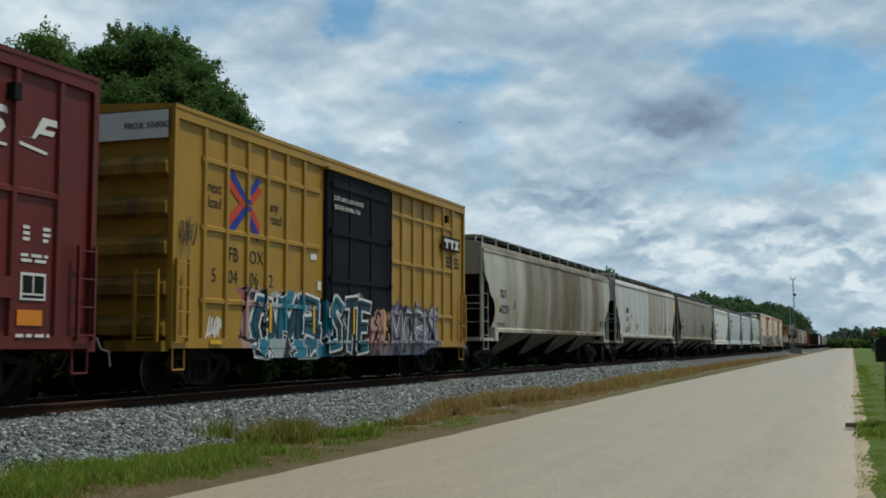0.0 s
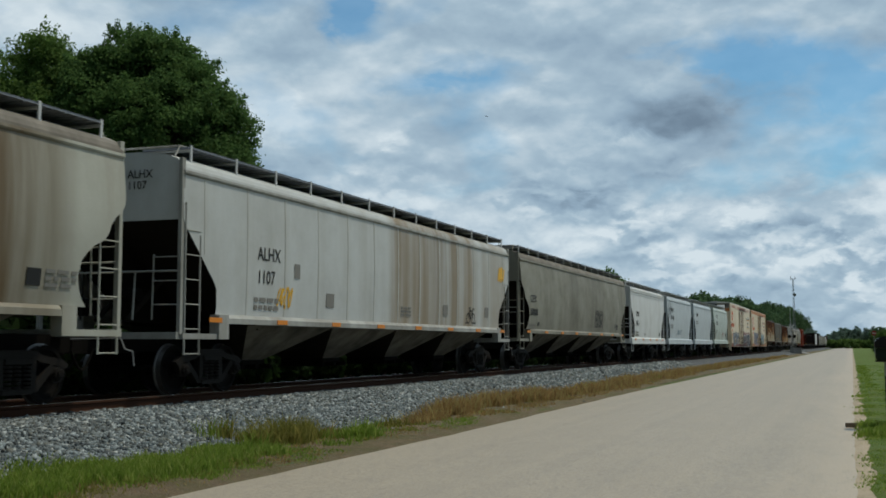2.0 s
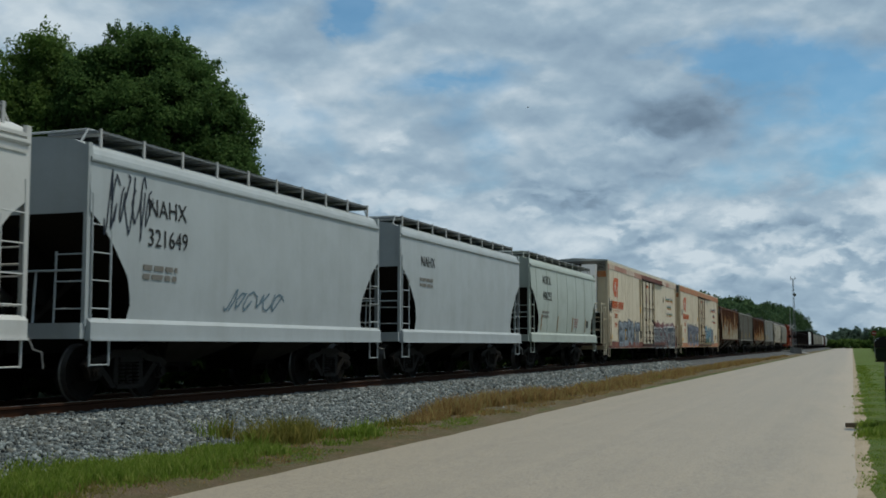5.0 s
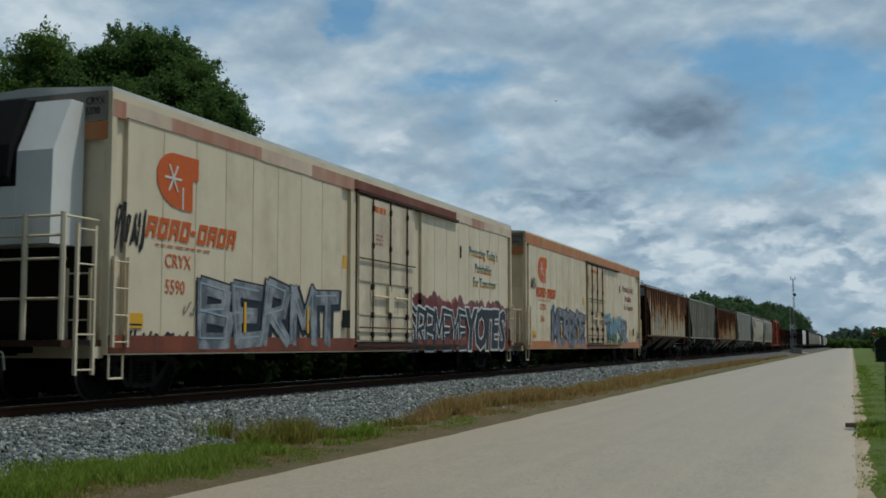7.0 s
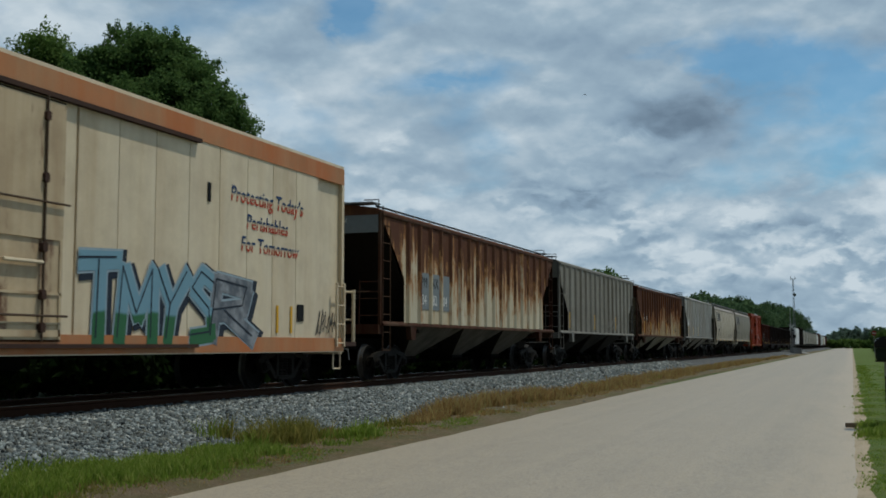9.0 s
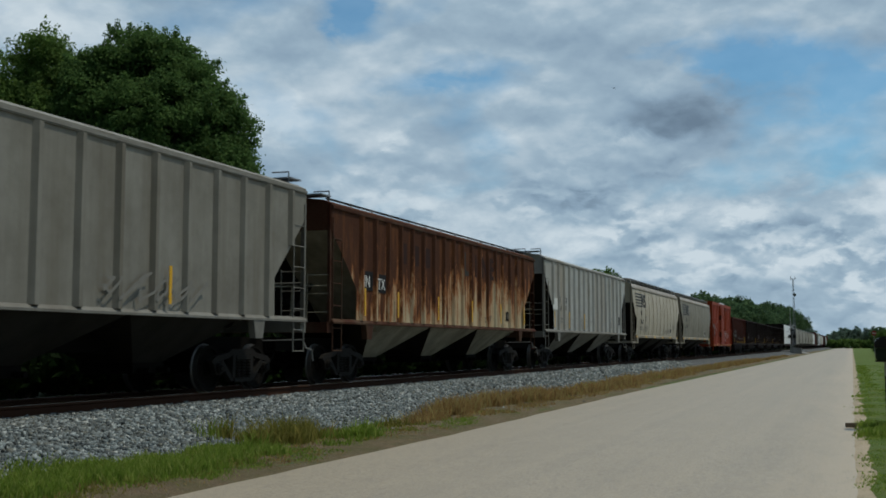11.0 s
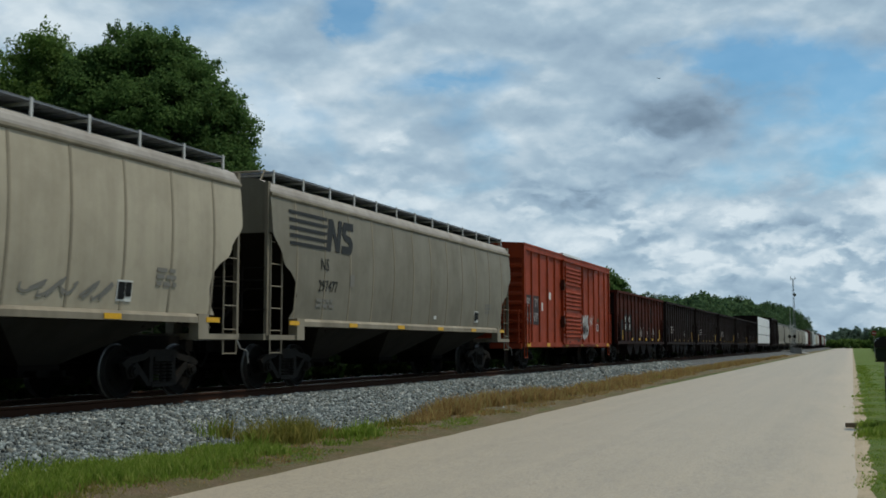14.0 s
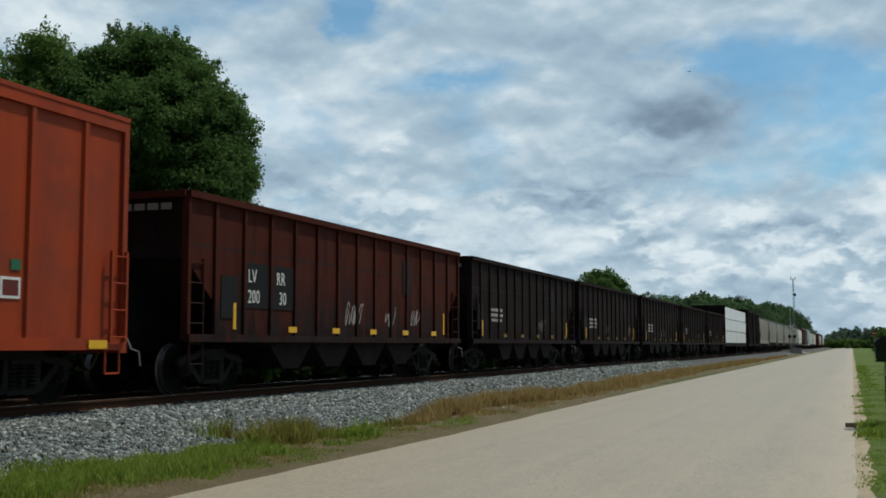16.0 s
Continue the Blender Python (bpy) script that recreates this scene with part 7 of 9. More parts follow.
def banded(name, stops):
    """Lettering printed in bands of colour from foot to head."""
    m, nt, b = base_mat(name, 0.6)
    tc = node(nt, "ShaderNodeTexCoord")
    sep = node(nt, "ShaderNodeSeparateXYZ")
    link(nt, tc.outputs["Object"], sep.inputs[0])
    link(nt, ramp(nt, sep.outputs[1], stops), b.inputs["Base Color"])
    return m


M_TWOTONE = banded("blue_over_red_lettering", [(0.22, (0.42, 0.06, 0.03)), (0.30, (0.55, 0.45, 0.32)), (0.36, (0.02, 0.06, 0.13)), (0.6, (0.02, 0.05, 0.14))])
M_RAINBOW = banded("rainbow_lettering", [(0.02, (0.45, 0.10, 0.03)), (0.18, (0.50, 0.34, 0.04)), (0.30, (0.08, 0.25, 0.20)), (0.50, (0.03, 0.04, 0.20))])
def spray(name, a, b, scale=2.2):
    """Uneven spray paint: two tones drifting into each other."""
    m, nt, p = base_mat(name, 0.55)
    v = coords(nt)
    c = mix(nt, ramp(nt, noise_tex(nt, v, scale, 4, 0.55), [(0.40, 0.0), (0.60, 1.0)]), a, b)
    c = mix(nt, ramp(nt, noise_tex(nt, v, 14, 3, 0.6), [(0.45, 0.0), (0.75, 0.45)]), c, tuple(0.4 * q for q in a))
    link(nt, c, p.inputs["Base Color"])
    return m


M_SILVER = spray("silver_spray", (0.30, 0.32, 0.35), (0.10, 0.115, 0.14))
M_NAVY = plain("dark_navy_spray", (0.018, 0.025, 0.042), 0.5, 0, 4, 0.3)
M_GREENSPRAY = plain("green_spray", (0.03, 0.13, 0.06), 0.5, 0, 4, 0.3)
def two_band(name, low, high, z):
    m, nt, b = base_mat(name, 0.5)
    tc = node(nt, "ShaderNodeTexCoord")
    sep = node(nt, "ShaderNodeSeparateXYZ")
    link(nt, tc.outputs["Object"], sep.inputs[0])
    v = math_node(nt, "ADD", sep.outputs[2], math_node(nt, "MULTIPLY", math_node(nt, "SUBTRACT", noise_tex(nt, coords(nt), 1.5, 3, 0.5), 0.5), 0.25))
    link(nt, ramp(nt, math_node(nt, "DIVIDE", v, z * 2), [(0.49, low), (0.51, high)]), b.inputs["Base Color"])
    return m


M_BLUEGREEN = two_band("sky_blue_and_green_spray", (0.035, 0.13, 0.055), (0.17, 0.31, 0.40), 1.42)
M_SKYPALE = plain("pale_blue_spray", (0.34, 0.43, 0.50), 0.5, 0, 4, 0.3)
M_DRIEDRED = plain("dried_red_spray", (0.20, 0.05, 0.05), 0.6, 0, 4, 0.4)
M_LILAC = spray("lilac_grey_spray", (0.27, 0.25, 0.31), (0.09, 0.105, 0.13))
M_DEEPTEAL = spray("teal_spray", (0.012, 0.115, 0.18), (0.012, 0.02, 0.03), 1.6)
M_PATCHBLUE = plain("dull_blue_spray", (0.16, 0.24, 0.30), 0.6, 0, 4, 0.3)
M_TEAL = plain("deep_blue_spray", (0.02, 0.13, 0.27), 0.5, 0, 4, 0.3)

# oxide-red boxcar
PX = 1.527
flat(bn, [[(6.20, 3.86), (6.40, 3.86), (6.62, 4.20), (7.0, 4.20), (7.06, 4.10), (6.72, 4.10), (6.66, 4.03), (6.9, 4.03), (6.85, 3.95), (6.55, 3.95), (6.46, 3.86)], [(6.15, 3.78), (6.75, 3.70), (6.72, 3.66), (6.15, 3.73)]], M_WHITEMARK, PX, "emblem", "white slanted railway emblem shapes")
flat(bn, [[(5.1, 3.86), (5.72, 3.80), (5.86, 3.93), (5.80, 4.02), (5.45, 4.06), (5.5, 4.14), (5.9, 4.12), (5.86, 4.22), (5.36, 4.24), (5.25, 4.10), (5.35, 3.99), (5.62, 3.93), (5.1, 3.95)], [(5.0, 3.74), (5.9, 3.70), (5.88, 3.66), (5.0, 3.69)]], M_WHITEMARK, PX, "emblem")
plate(bn, M_WHITEMARK, 6.25, 6.78, 1.54, 1.93, PX, "placard", "white-framed black data placard")
plate(bn, M_BLACK, 6.29, 6.50, 1.64, 1.89, PX + 0.012, "placard_panel", t=0.003)
plate(bn, M_BLACK, 6.53, 6.74, 1.64, 1.89, PX + 0.012, "placard_panel", t=0.003)
plate(bn, M_BLACK, 6.29, 6.74, 1.57, 1.61, PX + 0.012, "placard_panel", t=0.003)
plate(bn, M_TAPE, 6.20, 6.72, 1.18, 1.40, PX, "orange_patch", "orange paint patch")
bars(bn, M_WHITEMARK, 6.28, 6.42, 2.35, 2.60, 3, PX, 1)
bars(bn, M_WHITEMARK, 6.70, 6.86, 2.35, 2.60, 3, PX, 2)
bars(bn, M_WHITEMARK, 6.25, 6.82, 2.05, 2.2, 2, PX, 3)
bars(bn, M_WHITEMARK, 6.1, 6.8, 0.98, 1.06, 1, 1.607, 4)
bars(bn, M_WHITEMARK, 5.55, 5.8, 2.0, 2.5, 6, PX, 5)
bm = bmesh.new()
box(bm, 1.50, 1.66, 5.88, 6.02, 4.32, 4.56)
part("door_stop", bm, M_BLACK, bn)
bm = bmesh.new()
box(bm, 1.50, 1.68, 5.6, 6.05, 1.55, 1.85)
part("tack_board", bm, P_BROWNRED, bn)

# yellow boxcar
lettering(fb, "next", M_BLACKMARK, -6.64, 3.70, 0.22, PX, 0.86, shear=0.15)
lettering(fb, "load", M_BLACKMARK, -6.62, 3.42, 0.22, PX, 0.86, shear=0.15)
lettering(fb, "any", M_BLACKMARK, -4.28, 3.60, 0.21, PX, 0.9, shear=0.15)
lettering(fb, "road", M_BLACKMARK, -4.32, 3.34, 0.22, PX, 0.9, shear=0.15)
for body, y in (("FB", -5.86), ("OX", -5.08)):
    lettering(fb, body, M_BLACKMARK, y, 2.48, 0.27, PX, 0.95)
for body, y in (("5", -6.45), ("04", -5.86), ("06", -5.06), ("2", -4.28)):
    lettering(fb, body, M_BLACKMARK, y, 2.06, 0.26, PX, 0.95)
def emblem_stroke(mat, p, q, w, x):
    """A slanted stroke with a swallow-cut outer end."""
    p, q = Vector(p), Vector(q)
    d = (q - p).normalized()
    n = Vector((-d.y, d.x)) * w / 2
    a, b = p + n - d * 0.05, p - n + d * 0.03
    flat(fb, [[(a.x, a.y), (b.x, b.y), (q.x - n.x, q.y - n.y), (q.x + n.x, q.y + n.y)]], mat, x, "emblem_stroke", "coloured stroke of the cross emblem")


for i, (mat, p, q) in enumerate(((M_BLUEMARK, (-5.84, 4.20), (-5.26, 3.70)), (M_BLUEMARK, (-4.74, 4.16), (-5.24, 3.70)), (M_REDMARK, (-5.92, 3.99), (-5.34, 3.61)), (M_REDMARK, (-5.92, 3.20), (-5.34, 3.62)),
                                 (M_REDMARK, (-4.68, 3.98), (-5.16, 3.61)), (M_REDMARK, (-4.70, 3.20), (-5.16, 3.62)), (M_BLUEMARK, (-5.84, 3.02), (-5.26, 3.52)), (M_BLUEMARK, (-4.76, 3.00), (-5.24, 3.52)))):
    emblem_stroke(mat, p, q, 0.15, PX + 0.001 * i)
flat(fb, [[(-5.26, 3.72), (-5.12, 3.72), (-5.12, 3.62), (-5.26, 3.62)], [(-5.26, 3.58), (-5.12, 3.58), (-5.12, 3.48), (-5.26, 3.48)]], M_BLUEMARK, 1.577, "emblem_stroke")
plate(fb, M_BLACK, 5.75, 7.25, 3.62, 4.02, 1.598, "brand_panel", "black brand panel")
flat(fb, [[(5.9, 3.95), (6.35, 3.95), (6.35, 3.86), (6.18, 3.86), (6.18, 3.68), (6.06, 3.68), (6.06, 3.86), (5.9, 3.86)], [(6.4, 3.95), (6.72, 3.95), (6.72, 3.86), (6.62, 3.86), (6.62, 3.68), (6.5, 3.68), (6.5, 3.86), (6.4, 3.86)],
          [(6.78, 3.95), (6.92, 3.95), (7.16, 3.68), (7.02, 3.68)], [(7.02, 3.95), (7.16, 3.95), (6.92, 3.68), (6.78, 3.68)]], M_WHITEMARK, 1.612, "brand_shape")
bars(fb, M_BLACKMARK, 6.3, 6.7, 3.1, 3.45, 3, PX, 6)
bars(fb, M_BLACKMARK, 7.0, 7.4, 3.1, 3.45, 3, PX, 7)
lettering(fb, "CLOSE AND LOCK DOORS", M_WHITEMARK, -1.62, 4.16, 0.10, 1.662, 0.98)
lettering(fb, "BEFORE MOVING CAR", M_WHITEMARK, -1.50, 3.96, 0.10, 1.662, 0.98)
graffiti(fb, -4.95, -1.9, 0.62, 2.0, (5, 3, 0), M_DEEPTEAL, M_WHITEMARK, PX + 0.001, 0.30, M_BLACK, 31, "teal graffiti letter edged in white", M_BLACK, 0.13, (0.10, -0.05))
graffiti(fb, -1.75, 0.5, 0.68, 2.0, (7, 6, 1), M_DEEPTEAL, M_WHITEMARK, 1.664, 0.22, M_BLACK, 34, "teal graffiti letter edged in white", M_BLACK, 0.11, (0.08, -0.04))
for y_ in (-4.3, -2.35):
    plate(fb, M_YELLOWMARK, y_, y_ + 0.09, 1.15, 1.75, PX + 0.030, "yellow_stripe", "yellow reflective stripe")
for y_ in (-0.55, 1.25):
    plate(fb, M_YELLOWMARK, y_, y_ + 0.08, 1.15, 1.75, 1.692, "yellow_stripe", "yellow reflective stripe")
graffiti(fb, 2.05, 5.6, 0.72, 1.95, (3, 5, 0, 7), M_LILAC, M_NAVY, PX + 0.001, 0.24, M_WHITEMARK, 32, "lilac graffiti letter outlined in dark paint", None, 0.07)
plate(fb, M_WHITEMARK, -2.45, -2.15, 2.75, 2.88, PX)
plate(fb, M_WHITEMARK, -2.10, -1.92, 2.10, 2.30, PX)
scrawl(fb, -7.65, -7.1, 2.62, 3.15, M_BLACKMARK, 1.607, 3, 5, 0.03)
scrawl(fb, -6.6, -6.1, 1.0, 1.45, M_WHITEMARK, PX, 5, 5, 0.04)
plate(fb, M_YELLOWMARK, -6.6, -6.2, 0.92, 1.0, 1.607, "reflector")
bm = bmesh.new()
box(bm, -1.45, 1.45, -7.82, -7.805, 4.50, 4.99)
part("end_placard", bm, P_WRAP, fb, "white panel on the end wall")
lettering(fb, "FBOX 504062", M_BLACKMARK, 0.55, 4.68, 0.115, -7.83, 1.0, END)
bm = bmesh.new()
box(bm, 1.50, 1.66, 6.02, 6.18, 4.42, 4.62)
part("door_stop", bm, M_BLACK, fb)

# covered hoppers
M_FADEDBLACK = plain("faded_black_marker", (0.055, 0.052, 0.045), 0.7, 0, 8, 0.4)


def hopper_marks(car, words, y, z, size, x, gap, mat=M_BLACKMARK, end_words=None, half=9.8, eave=4.2, wide=0.95, small=True, seed=1):
    for i, body in enumerate(words):
        lettering(car, body, mat, y, z - gap * i, size, x, wide)
    if small:
        bars(car, M_GREYMARK, y - 0.1, y + 0.9, z - gap * len(words) - 0.12, z - gap * len(words) + 0.18, 2, x, seed)
    if end_words:
        for i, body in enumerate(end_words):
            lettering(car, body, mat, 0.35, eave - 0.32 - 0.2 * i, 0.15, -half - 0.01, 0.95, END)


hopper_marks(tl[0], ["TILX", "642225"], -8.30, 2.47, 0.27, 1.63, 0.50, end_words=["TILX", "642225"], half=tl[1], seed=11)
for y, z0, z1 in ((-8.62, 1.70, 2.45), (-6.12, 1.60, 2.02), (-1.9, 1.6, 1.9), (1.9, 1.6, 1.9), (6.2, 1.6, 1.9)):
    flat(tl[0], [[(y - 0.09, z0), (y - 0.01, z0), (y + 0.09, z1), (y + 0.01, z1)]], M_YELLOWMARK, 1.628, "yellow_stripe", "yellow reflective stripe")
plate(tl[0], M_GREYMARK, -6.62, -6.38, 2.15, 2.42, 1.625)
plate(tl[0], M_BLACKMARK, 7.6, 7.9, 1.75, 2.0, 1.61)
bars(tl[0], M_GREYMARK, 8.0, 8.7, 1.7, 2.0, 3, 1.60, 12)
hopper_marks(al[0], ["ALHX", "1107"], -7.38, 2.58, 0.27, 1.545, 0.46, end_words=["ALHX", "1107"], half=al[1], seed=13)
bars(al[0], M_GREYMARK, 0.2, 0.9, 1.62, 1.9, 3, 1.54, 14)
for y in (-4.25, 3.4):
    plate(al[0], M_GREYMARK, y, y + 0.40, 1.74, 2.05, 1.54, "placard", "small grey data placard")
plate(al[0], M_GREYMARK, -5.8, -5.55, 2.3, 2.6, 1.54)
scrawl(al[0], -6.5, -5.9, 1.55, 2.2, M_YELLOWMARK, 1.546, 8, 4, 0.05)
bm = bmesh.new()
for c in (5.68, 6.12):
    ribbon(bm, [(c + 0.17 * math.cos(a * math.pi / 7), 1.72 + 0.15 * math.sin(a * math.pi / 7)) for a in range(15)], 0.035, 1.546)
for line in (((5.68, 1.72), (5.80, 1.95), (6.04, 1.93), (6.12, 1.72)), ((5.80, 1.95), (5.92, 1.68), (6.04, 1.93)), ((5.74, 2.04), (5.84, 2.04), (5.80, 1.92)), ((6.04, 1.93), (6.10, 2.02), (6.2, 2.0)), ((5.45, 1.56), (5.55, 1.60)), ((6.2, 1.6), (6.36, 1.56), (6.42, 1.64))):
    ribbon(bm, list(line), 0.04, 1.547)
part("scrawled_tag", bm, M_BLACKMARK, al[0], "black line drawing of a bicycle", recalc=False)
scrawl(al[0], 8.72, 9.4, 2.98, 3.5, M_YELLOWMARK, 1.546, 19, 4, 0.11)
plate(al[0], M_GREYMARK, 7.3, 7.66, 1.78, 2.10, 1.54, "placard", "small grey data placard")
hopper_marks(ce[0], ["CEFX", "380080"], -8.67, 2.46, 0.27, 1.63, 0.48, end_words=["CEFX", "380080"], half=ce[1], seed=15)
graffiti(ce[0], 2.35, 3.95, 1.72, 2.48, (1, 5, 7, 2), M_FADEDBLACK, P_GREY, 1.628, 0.045, None, 10, "faded dark line graffiti", M_FADEDBLACK, 0.05, (0.05, -0.03), None, 0.2)
bars(ce[0], M_GREYMARK, 6.9, 7.5, 1.7, 1.95, 3, 1.62, 16)
plate(ce[0], M_BLACKMARK, -7.5, -7.25, 1.62, 1.75, 1.62)
plate(ce[0], M_BLACKMARK, 7.4, 7.65, 1.65, 1.9, 1.61)
hopper_marks(cm[0], ["CMHX", "32521"], -4.22, 2.48, 0.27, 1.553, 0.51, end_words=["CMHX", "32521"], half=cm[1], eave=4.05, seed=17)
for z in (3.62, 3.74, 3.86):
    bm = bmesh.new()
    box(bm, 1.49, 1.545, -cm[1] + 0.05, cm[1] - 0.05, z, z + 0.05)
    part("roof_ridge", bm, P_WHITE, cm[0])
plate(cm[0], M_BLACKMARK, 3.6, 3.95, 1.42, 1.66, 1.545)
bars(cm[0], M_GREYMARK, -1.6, -1.1, 1.45, 1.55, 2, 1.545, 18)
hopper_marks(na[0], ["NAHX", "321649"], -4.15, 3.05, 0.30, 1.56, 0.5, half=na[1], eave=4.05, seed=19)
scrawl(na[0], -5.3, -4.0, 2.6, 3.7, M_NAVY, 1.56, 11, 7, 0.032)
scrawl(na[0], -1.6, 0.6, 1.5, 2.0, M_PATCHBLUE, 1.552, 12, 6, 0.035)
hopper_marks(nb[0], ["NAHX"], -4.15, 3.05, 0.28, 1.56, 0.5, half=nb[1], eave=4.05, seed=21)
hopper_marks(ao[0], ["AOKX", "498252"], -3.95, 3.21, 0.33, 1.61, 0.60, half=ao[1], eave=4.1, seed=22)
for y in (-4.2, -1.7, 0.8, 3.2):
    flat(ao[0], [[(y, 1.45), (y + 0.09, 1.45), (y + 0.16, 2.05), (y + 0.07, 2.05)]], M_DULLORANGE, 1.602, "yellow_stripe", "faded orange reflective stripe")
bars(ao[0], M_FAINTRED, 1.2, 1.9, 1.6, 2.0, 4, 1.60, 23)
plate(ao[0], M_BLACKMARK, 3.5, 3.85, 1.65, 1.95, 1.60)
plate(ao[0], P_AOK, -1.7, -1.45, 2.75, 3.05, 1.615)

# refrigerator cars
def reefer_marks(car, half, number, rainbow):
    X = 1.607
    body = [[(-9.45, 4.20), (-8.62, 4.20), (-8.62, 3.80), (-8.80, 3.80), (-8.80, 3.24), (-9.10, 3.24), (-9.45, 3.28), (-9.72, 3.42), (-9.88, 3.62), (-9.90, 3.86), (-9.82, 4.02), (-9.66, 4.14)]]
    flat(car, body, M_ORANGEMARK, X, "emblem", "orange rounded emblem block")
    flake = []
    for k in range(3):
        a = math.pi * k / 3
        c, s_ = math.cos(a), math.sin(a)
        flake.append([(-9.42 + 0.26 * c + 0.02 * s_, 3.76 + 0.26 * s_ - 0.02 * c), (-9.42 + 0.26 * c - 0.02 * s_, 3.76 + 0.26 * s_ + 0.02 * c), (-9.42 - 0.26 * c - 0.02 * s_, 3.76 - 0.26 * s_ + 0.02 * c), (-9.42 - 0.26 * c + 0.02 * s_, 3.76 - 0.26 * s_ - 0.02 * c)])
    for i, p in enumerate(flake):
        flat(car, [p], M_WHITEMARK, X + 0.007 + 0.002 * i, "snowflake_arm")
    flat(car, [[(-9.14, 3.64), (-9.10, 3.64), (-9.10, 3.24), (-9.14, 3.24)]], M_WHITEMARK, X + 0.007, "emblem_line")
    blocks = []
    y = -10.2
    for k in range(9):
        if k == 4:
            blocks.append([(y + 0.02, 2.83), (y + 0.17, 2.83), (y + 0.19, 2.91), (y + 0.04, 2.91)])
            y += 0.22
            continue
        wide = 0.28
        for v0, v1, u0, u1 in ((0, 1, 0.0, 0.085), (0, 1, wide - 0.085, wide), (0.74, 1, 0.087, wide - 0.087), (0.0, 0.24, 0.087, wide - 0.087) if k % 2 else (0.34, 0.56, 0.087, wide - 0.087)):
            za, zb = 2.69 + 0.36 * v0, 2.69 + 0.36 * v1
            blocks.append([(y + u0 + 0.1 * v0, za), (y + u1 + 0.1 * v0, za), (y + u1 + 0.1 * v1, zb), (y + u0 + 0.1 * v1, zb)])
        y += 0.335
    for p in blocks:
        flat(car, [p], M_ORANGEMARK, X, "brand_block", "orange slanted brand block")
    bars(car, M_ORANGEMARK, -9.9, -8.2, 2.56, 2.60, 1, X, 31)
    lettering(car, "CRYX", M_ORANGEMARK, -9.62, 2.22, 0.24, X, 0.9)
    lettering(car, number, M_ORANGEMARK, -9.60, 1.78, 0.24, X, 0.9)
    for body_, y_, z_, sz in (("Protecting Today's", 6.55, 3.62, 0.30), ("Perishables", 7.15, 3.14, 0.29), ("For Tomorrow", 6.95, 2.70, 0.29)):
        lettering(car, body_, M_RAINBOW if rainbow else M_TWOTONE, y_, z_, sz, X, 0.92, SIDE, 0.008, 0.12, "two-coloured slogan lettering")
    plate(car, M_YELLOWMARK, -10.7, -10.22, 1.18, 1.42, X, "placard", "yellow warning placard")
    plate(car, M_BLACKMARK, -10.66, -10.26, 1.22, 1.25, X + 0.012, t=0.003)
    plate(car, M_YELLOWMARK, -2.5, -2.3, 2.65, 2.95, X, "placard")
    plate(car, M_BLACK, 5.75, 5.85, 3.5, 3.85, X, "latch")
    bm = bmesh.new()
    box(bm, -1.53, 1.53, -half - 0.02, -half - 0.005, 4.16, 4.44)
    part("end_stripe", bm, P_STRIPE, car, "orange band round the end")
    bm = bmesh.new()
    box(bm, -1.53, 1.53, -half - 0.022, -half - 0.006, 4.46, 4.93)
    part("end_panel", bm, P_DULLGREY, car, "grey panel at the top of the end wall")
    for k, body_ in enumerate(("CRYX", number)):
        lettering(car, body_, M_BLACKMARK, 1.12, 4.72 - 0.16 * k, 0.12, -half - 0.03, 0.8, END)


reefer_marks(c1[0], c1[1], "5590", True)
reefer_marks(c2[0], c2[1], "5366", False)
graffiti(c1[0], -8.5, -2.7, 0.80, 2.20, (0, 1, 2, 3, 6), M_SILVER, M_NAVY, 1.608, 0.30, M_SKYPALE, 4, "silver block-letter graffiti", M_NAVY, 0.07, (0.10, -0.06), None, 0.12)
for y_ in (-7.0, -4.35):
    plate(c1[0], M_YELLOWMARK, y_, y_ + 0.09, 1.15, 1.72, 1.636, "yellow_stripe", "yellow reflective stripe")
graffiti(c1[0], 1.5, 6.3, 0.72, 2.02, (7, 2, 0, 3, 1, 4, 1), M_NAVY, M_WHITEMARK, 1.608, 0.13, None, 6, "dark graffiti edged in white", M_NAVY, 0.10, (0.06, -0.05), M_DRIEDRED, 0.25)
x_ = 1.626
for i, (ch, w) in enumerate((("Y", 1.0), ("O", 1.0), ("T", 0.9), ("E", 0.95), ("S", 1.0))):
    y_, z_ = 6.2 + 0.84 * i, 0.82 + 0.03 * (i % 2)
    lettering(c1[0], ch, M_WHITEMARK, y_ - 0.03, z_, 1.16, x_ + 0.0005 * i, 0.92, SIDE, 0.075, 0.12)
    lettering(c1[0], ch, M_NAVY, y_ - 0.03, z_, 1.16, x_ + 0.006 + 0.0005 * i, 0.92, SIDE, 0.040, 0.12, "fat navy graffiti letter outlined in white")
scrawl(c1[0], -11.0, -10.2, 2.35, 3.2, M_BLACKMARK, 1.607, 14, 6, 0.05)
scrawl(c1[0], -10.6, -8.9, 0.80, 1.15, M_NAVY, 1.609, 15, 8, 0.06)
scrawl(c1[0], -9.0, -8.2, 1.4, 1.7, M_GREYMARK, 1.607, 16, 4, 0.03)
plate(c1[0], M_BLACK, -2.5, -2.1, 1.3, 1.7, 1.607)
graffiti(c2[0], -7.9, -2.2, 0.80, 2.35, (3, 1, 2, 0, 7, 1), M_LILAC, M_NAVY, 1.608, 0.30, M_SILVER, 7, "lilac-grey wildstyle graffiti", M_NAVY, 0.09, (0.10, -0.06), M_TEAL, 0.25)
